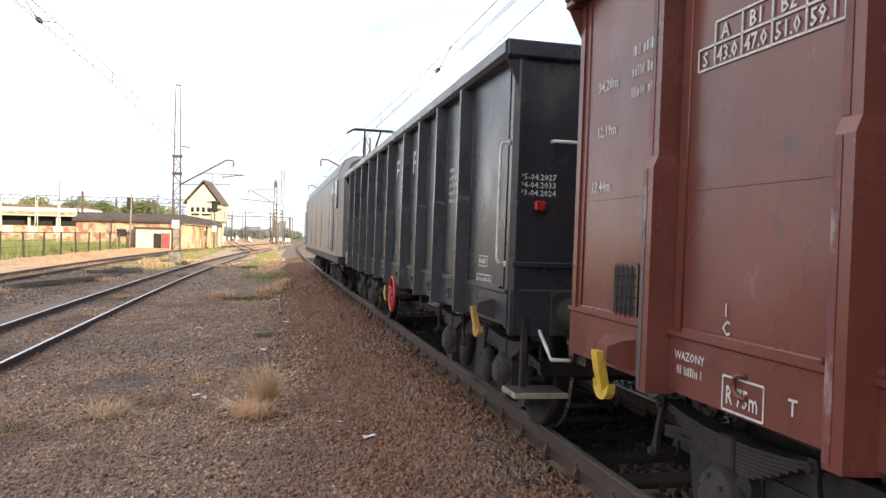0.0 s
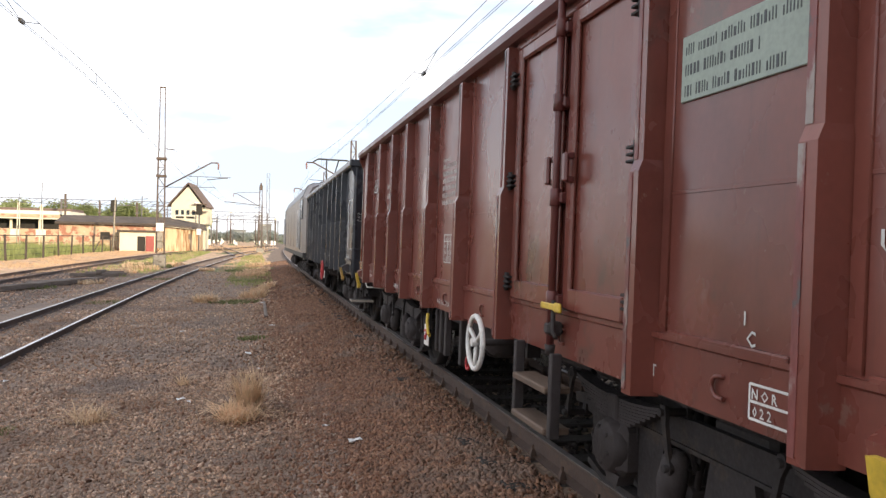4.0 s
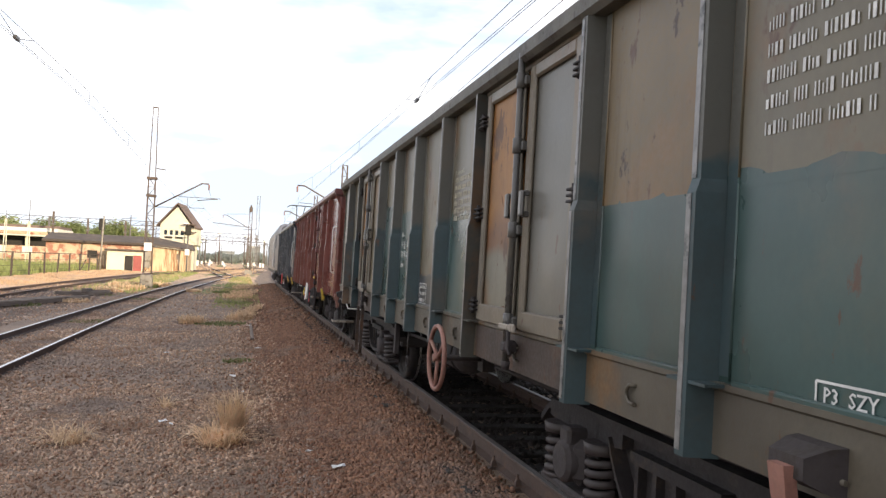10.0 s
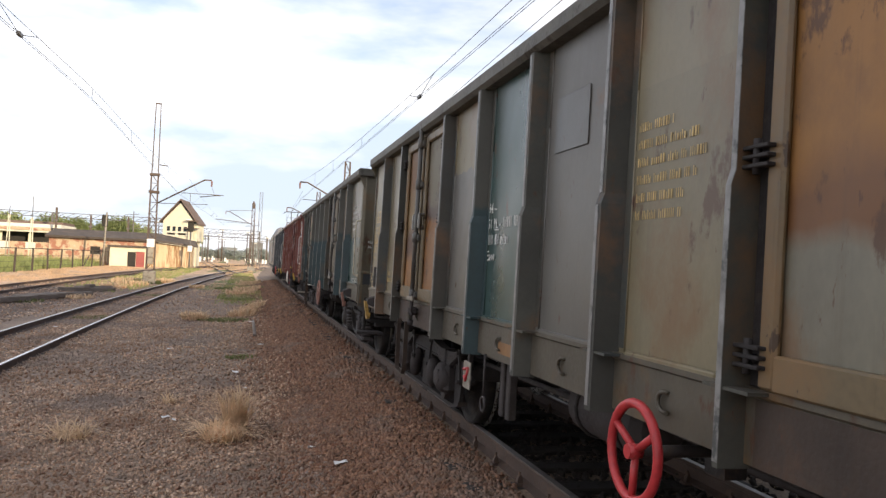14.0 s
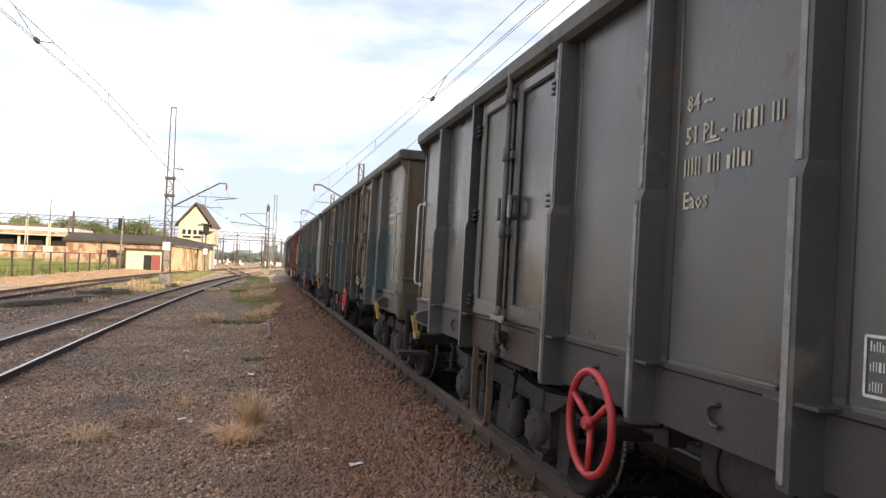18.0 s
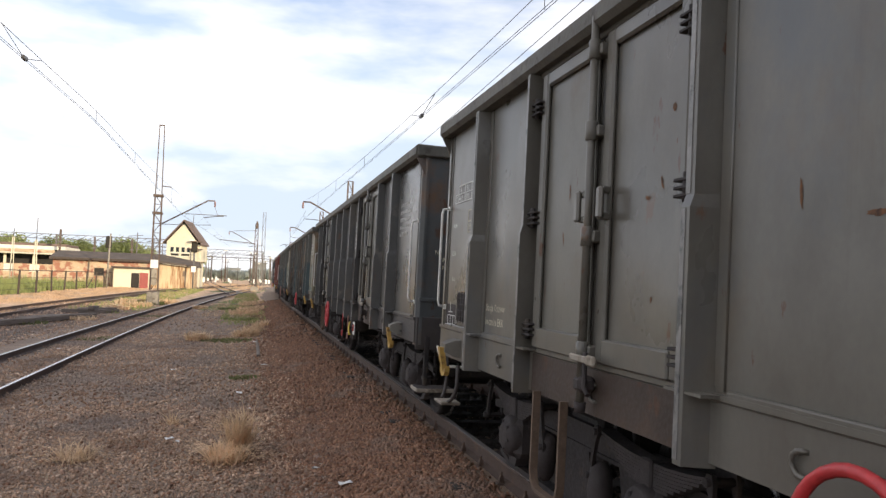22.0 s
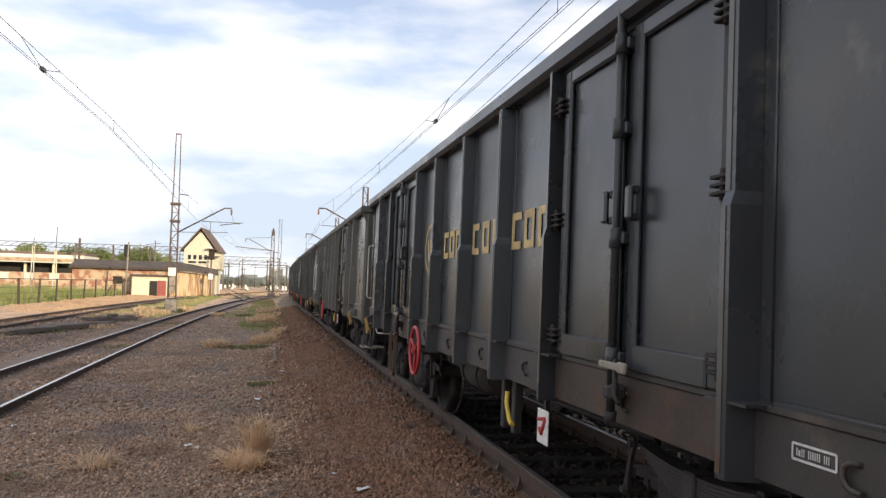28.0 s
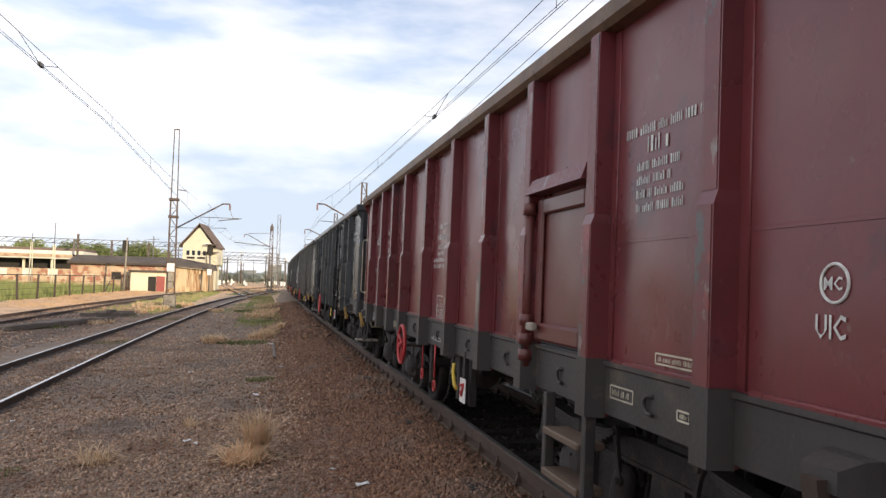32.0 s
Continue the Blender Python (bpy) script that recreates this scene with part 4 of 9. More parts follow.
def build_bogie(wagon, yc, kind):
    """Four-wheel bogie: side frames, axle boxes, springs and brake rigging."""
    coil = kind == "coil"
    base = 1.0
    fr = Shape()

    def plate(x, lower, upper, t=0.02):
        """An upright plate between a lower and an upper run of points."""
        rings = [[(x - t, yc + a, za), (x + t, yc + a, za), (x + t, yc + b, zb), (x - t, yc + b, zb)] for (a, za), (b, zb) in zip(lower, upper)]
        fr.loft(rings)

    def flange(x, line, w=0.055, t=0.018):
        """A narrow rib along the edge of a plate."""
        fr.loft([[(x - w, yc + a, z - t), (x + w, yc + a, z - t), (x + w, yc + a, z + t), (x - w, yc + a, z + t)] for a, z in line])

    for s in (-1, 1):
        x = s * 1.0
        if coil:
            flange(x, [(-1.62, 0.60), (-1.5, 0.70), (-1.2, 0.75), (1.2, 0.75), (1.5, 0.70), (1.62, 0.60)], 0.06, 0.025)
            belly = [(-0.62, 0.66), (-0.52, 0.50), (-0.42, 0.38), (-0.28, 0.31), (0, 0.29), (0.28, 0.31), (0.42, 0.38), (0.52, 0.50), (0.62, 0.66)]
            flange(x, belly, 0.07, 0.02)
            flange(x, [(-0.40, 0.63), (0.40, 0.63)], 0.05, 0.03)
            for q in (-0.36, -0.18, 0.0, 0.18, 0.36):
                fr.box(x - 0.03, x + 0.03, yc + q - 0.018, yc + q + 0.018, 0.33 + 0.25 * abs(q) ** 1.5, 0.62)
            plate(x + s * -0.03, belly, [(a, 0.72) for a, _ in belly], 0.008)
            for e in (-base, base):
                for d in (-0.20, 0.20):
                    fr.box(x - 0.045, x + 0.045, yc + e + d - 0.03, yc + e + d + 0.03, 0.36, 0.73, 0.01)
                plate(x, [(e - 0.5, 0.64), (e - 0.2, 0.60), (e + 0.2, 0.60), (e + 0.5, 0.64)], [(e - 0.5, 0.74), (e - 0.2, 0.75), (e + 0.2, 0.75), (e + 0.5, 0.74)], 0.045)
        else:
            plate(x, [(-1.68, 0.56), (-1.4, 0.58), (-0.3, 0.60), (0.3, 0.60), (1.4, 0.58), (1.68, 0.56)], [(-1.68, 0.62), (-1.4, 0.66), (-0.3, 0.74), (0.3, 0.74), (1.4, 0.66), (1.68, 0.62)])
            flange(x, [(-1.42, 0.26), (-1.2, 0.205), (1.2, 0.205), (1.42, 0.26)], 0.045, 0.018)
            for e in (-base, base):
                for d in (-1, 1):
                    plate(x, [(e + d * 0.17, 0.215), (e + d * 0.27, 0.215), (e + d * 0.36, 0.25)], [(e + d * 0.17, 0.60), (e + d * 0.30, 0.60), (e + d * 0.44, 0.60)])
                    fr.prism([(yc + e + d * 0.17, 0.60), (yc + e + d * 0.17, 0.50), (yc + e + d * 0.13, 0.60)], "x", x - 0.03, x + 0.03)
            plate(x, [(-0.24, 0.215), (0.24, 0.215)], [(-0.16, 0.60), (0.16, 0.60)])
            flange(x, [(-1.5, 0.60), (1.5, 0.60)], 0.035, 0.01)
    fr.box(-0.98, 0.98, yc - 0.22, yc + 0.22, 0.50, 0.80, 0.03)
    for e in (-1.55, 1.55):
        fr.box(-0.98, 0.98, yc + e - 0.06, yc + e + 0.06, 0.50, 0.64, 0.02)
    bogie = part("bogie_frame", fr, M["under"], wagon, "grimy bogie frame")
    for s, e in itertools.product((-1, 1), (-base, base)):
        x, y = s * 1.04, yc + e
        bx = Shape()
        if coil:
            bx.box(x - 0.10, x + 0.10, y - 0.15, y + 0.15, 0.33, 0.60, 0.05)
            bx.lathe((x, y, 0.46), "x", [(-0.15, 0.06), (-0.145, 0.10), (-0.12, 0.125), (0.12, 0.125), (0.145, 0.10), (0.15, 0.06)], 20)
            bx.box(x - 0.09, x + 0.09, y - 0.42, y + 0.42, 0.25, 0.30, 0.015)
            bx.box(x - 0.125, x + 0.125, y - 0.07, y + 0.07, 0.55, 0.66, 0.02)
        else:
            bx.box(x - 0.08, x + 0.08, y - 0.155, y + 0.155, 0.30, 0.60, 0.045)
            bx.lathe((x, y, 0.455), "x", [(-0.14, 0.05), (-0.135, 0.085), (-0.105, 0.135), (-0.06, 0.155), (0.06, 0.155), (0.105, 0.135), (0.135, 0.085), (0.14, 0.05)], 20)
            bx.prism([(y - 0.09, 0.30), (y + 0.09, 0.30), (y + 0.06, 0.24), (y - 0.06, 0.24)], "x", x - 0.05, x + 0.05)
        box_ = part("axle_box", bx, M["under_grey"], bogie, "dusty cast axle box")
        for k in range(6):
            t = 2 * math.pi * k / 6 + 0.3
            part("cover_bolt", Shape().lathe((x + s * 0.105, y + 0.095 * math.cos(t), 0.46 + 0.095 * math.sin(t)), "x", [(-0.03, 0.014), (0.03, 0.014)], 6), M["under"], box_) if s < 0 else None
        if coil:
            for q in (-0.29, 0.29):
                sp = Shape()
                turns = 4.5
                sp.tube([(x + 0.088 * math.cos(t), y + q + 0.088 * math.sin(t), 0.32 + 0.25 * t / (2 * math.pi * turns)) for t in np.linspace(0, 2 * math.pi * turns, 64)], 0.0225, 7)
                sp.lathe((x, y + q, 0.31), "z", [(-0.012, 0.115), (0.014, 0.115)], 16)
                sp.lathe((x, y + q, 0.60), "z", [(-0.03, 0.115), (0.03, 0.12)], 16)
                part("coil_spring", sp, M["spring"], bogie, "thick dusty coil spring")
        else:
            sp = Shape()
            for k in range(8):
                w = 0.56 - 0.052 * k
                rings = []
                for i in range(7):
                    u = -1 + 2 * i / 6
                    z = 0.735 - 0.0165 * k - 0.05 * (1 - (u * w / 0.56) ** 2) + 0.02
                    rings.append([(x - 0.05, y + u * w, z), (x + 0.05, y + u * w, z), (x + 0.05, y + u * w, z + 0.0145), (x - 0.05, y + u * w, z + 0.0145)])
                sp.loft(rings)
            sp.box(x - 0.066, x + 0.066, y - 0.055, y + 0.055, 0.565, 0.735, 0.01)
            part("leaf_spring", sp, M["under_grey"], bogie, "stacked leaf spring")
            for q in (-0.56, 0.56):
                d = 1 if q > 0 else -1
                hg = Shape()
                for dx in (-0.06, 0.06):
                    hg.loft([[(x + dx - 0.011, y + q + d * a - b, z), (x + dx + 0.011, y + q + d * a - b, z), (x + dx + 0.011, y + q + d * a + b, z), (x + dx - 0.011, y + q + d * a + b, z)] for a, b, z in ((0.07, 0.012, 0.47), (0.065, 0.03, 0.50), (0.05, 0.016, 0.57), (0.015, 0.016, 0.70), (0.0, 0.032, 0.755), (0.0, 0.02, 0.79))])
                hg.tube([(x - 0.095, y + q + d * 0.065, 0.50), (x + 0.095, y + q + d * 0.065, 0.50)], 0.02, 8)
                hg.tube([(x - 0.09, y + q, 0.755), (x + 0.09, y + q, 0.755)], 0.02, 8)
                part("spring_hanger", hg, M["under"], bogie)
    for e in (-0.43, 0.43):
        bk = Shape()
        for s in (-1, 1):
            bk.prism([(yc + e - 0.05 + 0.05, 0.25), (yc + e + 0.05 + 0.05, 0.25), (yc + e + 0.04, 0.62), (yc + e - 0.04, 0.62)], "x", s * 0.72, s * 0.80)
            bk.tube([(s * 0.86, yc + e, 0.78), (s * 0.86, yc + e * 1.2, 0.32)], 0.02, 6)
            if not coil:
                bk.tube([(s * 1.05, yc + e * 1.02, 0.27), (s * 1.06, yc + e * 1.0, 0.31), (s * 1.06, yc + e * 0.97, 0.42), (s * 1.05, yc + e * 0.93, 0.54), (s * 1.04, yc + e * 0.92, 0.58)], [0.03, 0.062, 0.075, 0.065, 0.03], 10)
        bk.tube([(-0.9, yc + e * 1.2, 0.33), (0.9, yc + e * 1.2, 0.33)], 0.03, 6)
        part("brake_rigging", bk, M["under_grey" if not coil else "under"], bogie)
    return [yc - base, yc + base]


def build_buffers(wagon, half, lob, rear, rear_lob):
    front, front_lob = half, lob
    for e in (-1, 1):
        half, lob = (front, front_lob) if e > 0 else (rear, rear_lob)
        for s in (-1, 1):
            b = Shape()
            y0, y1 = e * half, e * lob
            L = y1 - y0
            b.lathe((s * 0.875, y0, 1.03), "y", [(0, 0.16), (0.03 * e, 0.16), (0.04 * e, 0.125), (0.62 * L, 0.115), (0.63 * L, 0.10), (0.92 * L, 0.10)], 18)
            bf = part("buffer", b, M["under"], wagon)
            d = Shape().lathe((s * 0.875, y0, 1.03), "y", [(0.90 * L, 0.12), (0.93 * L, 0.235), (0.985 * L, 0.235), (L, 0.17)] if e > 0 else [(L, 0.17), (0.985 * L, 0.235), (0.93 * L, 0.235), (0.90 * L, 0.12)], 26)
            part("buffer_head", d, M["rubber"], bf)
            part("buffer_plate", Shape().box(s * 0.875 - 0.17, s * 0.875 + 0.17, y0 + e * 0.019, y0 + e * 0.034, 0.87, 1.19, 0.004), M["under_grey"], bf)
            for a, c in itertools.product((-0.135, 0.135), repeat=2):
                part("bolt", Shape().lathe((s * 0.875 + a, y0 + e * 0.034, 1.03 + c), "y", [(0, 0.024), (0.03 * e, 0.024)], 6), M["under_grey"], bf)
        hk = Shape().tube([(0, e * half, 1.03), (0, e * (half + 0.25), 1.03), (0, e * (half + 0.34), 1.0), (0, e * (half + 0.36), 1.08), (0, e * (half + 0.31), 1.12)], 0.035, 8)
        cp = part("draw_hook", hk, M["under_grey"], wagon)
        ln = Shape()
        for s in (-0.05, 0.05):
            ln.tube([(s, e * (half + 0.32), 1.04), (s, e * (half + 0.42), 0.75), (s * 0.5, e * (half + 0.48), 0.62)], 0.018, 6)
        part("screw_coupling", ln, M["under"], cp)
        hose = Shape()
        for s in (-0.35, 0.35):
            hose.tube([(s, e * half, 0.92), (s, e * (half + 0.12), 0.88), (s * 0.9, e * (half + 0.26), 0.6), (s * 0.7, e * (half + 0.45), 0.52)], 0.025, 8)
        part("air_hose", hose, M["rubber"], wagon)


def hand_wheel(wagon, y, z, mat, R=0.21, spokes=3):
    x = -1.52
    w = part("hand_wheel", Shape().ring((x, y, z), "x", R, 0.02, 30, 8), M[mat], wagon, "painted brake hand wheel")
    sp = Shape()
    for k in range(spokes):
        t = 2 * math.pi * k / spokes + 0.5
        c = Vector((x + 0.01, y, z))
        sp.tube([c, c + Vector((-0.01, math.cos(t) * R, math.sin(t) * R))], 0.016, 8)
    sp.lathe((x, y, z), "x", [(-0.03, 0.03), (0.03, 0.03)], 10)
    part("spokes", sp, M[mat], w)
    part("spindle", Shape().tube([(x, y, z), (-0.9, y, z)], 0.025, 8).box(-1.15, -1.05, y - 0.07, y + 0.07, z - 0.1, 1.0), M["under"], w)


def side_ladder(wagon, y, mat="sill_rust", tread="tread_wood", low=0.48, wide=0.28):
    x = -1.43
    l = part("side_step", Shape().box(x - 0.03, x + 0.03, y + wide - 0.025, y + wide + 0.025, low, 0.95, 0.006), M[mat], wagon)
    part("stile", Shape().box(x - 0.03, x + 0.03, y - wide - 0.025, y - wide + 0.025, low, 0.95, 0.006), M[mat], l)
    for z in (low + 0.01, low + 0.24):
        part("tread", Shape().box(x - 0.05, x + 0.11, y - wide + 0.026, y + wide - 0.026, z, z + 0.04, 0.008), M[tread], l)


def bar_step(wagon, y, mat="sill_rust", low=0.40, wide=0.20):
    """A foothold of one flat bar bent into a U under the door."""
    x = -1.40
    line = [(-wide, 0.95), (-wide, low + 0.10), (-wide * 0.93, low + 0.045), (-wide * 0.75, low + 0.01), (-wide * 0.5, low), (wide * 0.5, low), (wide * 0.75, low + 0.01), (wide * 0.93, low + 0.045), (wide, low + 0.10), (wide, 0.95)]
    n = len(line)
    rings = []
    for i, (a, z) in enumerate(line):
        (a0, z0), (a1, z1) = line[max(i - 1, 0)], line[min(i + 1, n - 1)]
        L = math.hypot(a1 - a0, z1 - z0)
        na, nz = -(z1 - z0) / L * 0.011, (a1 - a0) / L * 0.011
        rings.append([(x - 0.022, y + a - na, z - nz), (x + 0.022, y + a - na, z - nz), (x + 0.022, y + a + na, z + nz), (x - 0.022, y + a + na, z + nz)])
    part("side_step", Shape().loft(rings), M[mat], wagon, "bent flat-bar side step")


def brake_tag(wagon, y, z, mat="white", mark=True):
    x = -1.38
    t = part("brake_plate", Shape().box(x - 0.012, x, y - 0.09, y + 0.09, z - 0.09, z + 0.115, 0.01), M[mat], wagon, "white enamel brake plate with red mark")
    if mark:
        s = Shape()
        for p, q in (((0.06, 0.05), (-0.06, 0.07)), ((-0.06, 0.07), (0.0, -0.03)), ((0.0, -0.03), (0.04, 0.0))):
            s.tube([(x - 0.016, y + p[0], z + p[1]), (x - 0.016, y + q[0], z + q[1])], 0.012, 6)
        part("red_mark", s, M["signal_red"], t)
    part("plate_bracket", Shape().box(x, x + 0.03, y - 0.02, y + 0.02, z + 0.05, 0.98).box(-1.35, -1.1, y - 0.02, y + 0.02, 0.92, 0.97), M["under"], t)


def change_lever(wagon, y, mat="yellow"):
    x = -1.42
    part("changeover_lever", Shape().tube([(x, y, 0.86), (x - 0.01, y - 0.02, 0.79), (x - 0.02, y - 0.08, 0.75), (x - 0.02, y - 0.12, 0.69), (x - 0.02, y - 0.19, 0.67)], 0.016, 8), M[mat], wagon, "bent painted changeover lever")


def pull_ring(wagon, y, mat="signal_red", low=0.55):
    x = -1.40
    s = Shape().tube([(x, y, 0.95), (x, y, low + 0.12)], 0.009, 6)
    s.ring((x, y, low + 0.05), "x", 0.05, 0.01, 14, 6)
    part("release_pull", s, M[mat], wagon)


def tow_hook(wagon, y, mat="yellow_old", case="under_grey"):
    """A folded steel hood on the sill with an anchor-shaped hook hung from it."""
    x = -WALL - 0.015
    b = Shape().loft([[(x, y + a, z) for a, z in ((-0.105, 0.955), (0.105, 0.955), (0.105, 1.10), (-0.105, 1.10))],
                      [(x - 0.05, y + a, z) for a, z in ((-0.095, 0.965), (0.095, 0.965), (0.095, 1.095), (-0.095, 1.095))],
                      [(x - 0.125, y + a, z) for a, z in ((-0.075, 1.0), (0.075, 1.0), (0.075, 1.065), (-0.075, 1.065))]])
    h = part("tow_bracket", b, M[case], wagon)
    xk = x - 0.085
    k = Shape().loft([[(xk - 0.03 - d, y - w, z), (xk + 0.012 - d, y - w, z), (xk + 0.012 - d, y + w, z), (xk - 0.03 - d, y + w, z)] for w, z, d in ((0.036, 1.035, 0.045), (0.034, 0.94, 0.03), (0.026, 0.87, 0.012), (0.03, 0.835, 0.01))])
    k.loft([[(xk - 0.035, y + a, z + 0.016 * c), (xk + 0.005, y + a, z + 0.016 * c), (xk + 0.005, y + a, z - 0.02 * c), (xk - 0.035, y + a, z - 0.02 * c)] for a, z, c in ((-0.085, 0.885, 0.3), (-0.078, 0.86, 1.0), (-0.045, 0.835, 1.25), (0, 0.826, 1.3), (0.045, 0.835, 1.25), (0.078, 0.86, 1.0), (0.085, 0.885, 0.3))])
    part("tow_hook", k, M[mat], h, "yellow anchor-shaped tow hook" if mat.startswith("yellow") else "rusty anchor-shaped tow hook")


def corner_rail(wagon, y, z0, z1, mat="white"):
    x = -WALL - 0.02
    pts = [(x, y, z1), (x - 0.05, y, z1 - 0.01), (x - 0.06, y, z1 - 0.05), (x - 0.06, y, z0 + 0.05), (x - 0.05, y, z0 + 0.01), (x, y, z0)]
    r = Shape().tube(pts, 0.0115, 8)
    for z in (z0, z1):
        r.box(x - 0.006, x + 0.03, y - 0.016, y + 0.016, z - 0.02, z + 0.02, 0.005)
    part("corner_handrail", r, M[mat], wagon, "pale painted handrail")


def end_gear(wagon, half, spec):
    """Rear end wall fittings: reflector, grab rail, rails and step below."""
    y = -half - 0.012
    lx, lz = spec.get("lamp", (-1.04, 1.50))
    e = part("tail_reflector", Shape().box(lx - 0.04, lx + 0.04, y - 0.05, y, lz - 0.035, lz + 0.035, 0.008), M["lamp_red"], wagon, "small red reflector box")
    part("bracket", Shape().box(lx - 0.055, lx + 0.055, y - 0.012, y, lz - 0.05, lz + 0.055), M["under"], e)
    gz = spec.get("grab", 2.12)
    g = Shape().tube([(-1.08, y, gz), (-1.08, y - 0.07, gz), (-0.74, y - 0.07, gz), (-0.74, y, gz)], 0.013, 8)
    part("grab_rail", g, M[spec.get("rail", "white")], wagon)
    g = Shape().tube([(-1.12, y, 0.90), (-1.12, y - 0.16, 0.80), (-1.10, y - 0.2, 0.72), (-0.72, y - 0.2, 0.70), (-0.7, y - 0.16, 0.85)], 0.014, 8)
    part("coupler_rail", g, M[spec.get("rail", "white")], wagon)
    st = part("end_step", Shape().box(-1.36, -0.98, y - 0.24, y + 0.06, 0.46, 0.49, 0.006), M["under_grey"], wagon)
    part("step_edge", Shape().box(-1.365, -0.975, y - 0.252, y - 0.242, 0.452, 0.492, 0.004).box(-1.372, -1.362, y - 0.25, y + 0.06, 0.452, 0.492, 0.004), M[spec.get("step", "concrete")], st)
    part("step_hanger", Shape().box(-1.26, -1.21, y - 0.02, y + 0.02, 0.48, 1.0, 0.008), M["under"], st)


def air_tank(wagon, y, length=0.9, lat=-0.95, z=0.76, rad=0.17):
    t = part("air_reservoir", Shape().lathe((lat, y, z), "y", [(0, 0.05), (0.02, rad * 0.7), (0.07, rad), (length - 0.07, rad), (length - 0.02, rad * 0.7), (length, 0.05)], 18), M["under_grey"], wagon)
    for q in (0.2, length - 0.2):
        st = Shape().ring((lat, y + q, z), "y", rad + 0.006, 0.012, 18, 5)
        st.box(lat - 0.02, lat + 0.02, y + q - 0.02, y + q + 0.02, z + rad, 1.14)
        part("tank_strap", st, M["under"], t)


def hangers(wagon, places, low=0.55):
    for y in places:
        part("hanger_bar", Shape().box(-1.33, -1.27, y - 0.035, y + 0.035, low, 1.0, 0.008), M["under_grey"], wagon)


def brake_pipes(wagon, half):
    for x, z, q in ((-1.12, 0.86, 0.02), (-0.6, 0.80, 0.028)):
        pts = [(x, -half + 0.4 + k * (2 * half - 0.8) / 8, z + 0.012 * (-1) ** k) for k in range(9)]
        part("brake_pipe", Shape().tube(pts, q, 6), M["under_grey"], wagon)
    part("brake_rod", Shape().tube([(-0.75, -half * 0.55, 0.72), (-0.85, half * 0.55, 0.66)], 0.022, 6), M["under_grey"], wagon)
    part("brake_cylinder", Shape().lathe((-0.45, 0.9, 0.78), "y", [(0, 0.08), (0.02, 0.19), (0.45, 0.19), (0.5, 0.12), (0.62, 0.04)], 16), M["under_grey"], wagon)


def letters(wagon, body, size, y, z, mat="letter", x=None, stretch=1.0):
    part("lettering", text_shape(body, size, (paint_x(z) if x is None else x, y, z), RIGHT, UP, 0.0015, stretch), M[mat], wagon)


def end_letters(wagon, body, size, x, y, z, mat="letter"):
    part("lettering", text_shape(body, size, (x, y, z), (1, 0, 0), UP, 0.004), M[mat], wagon)


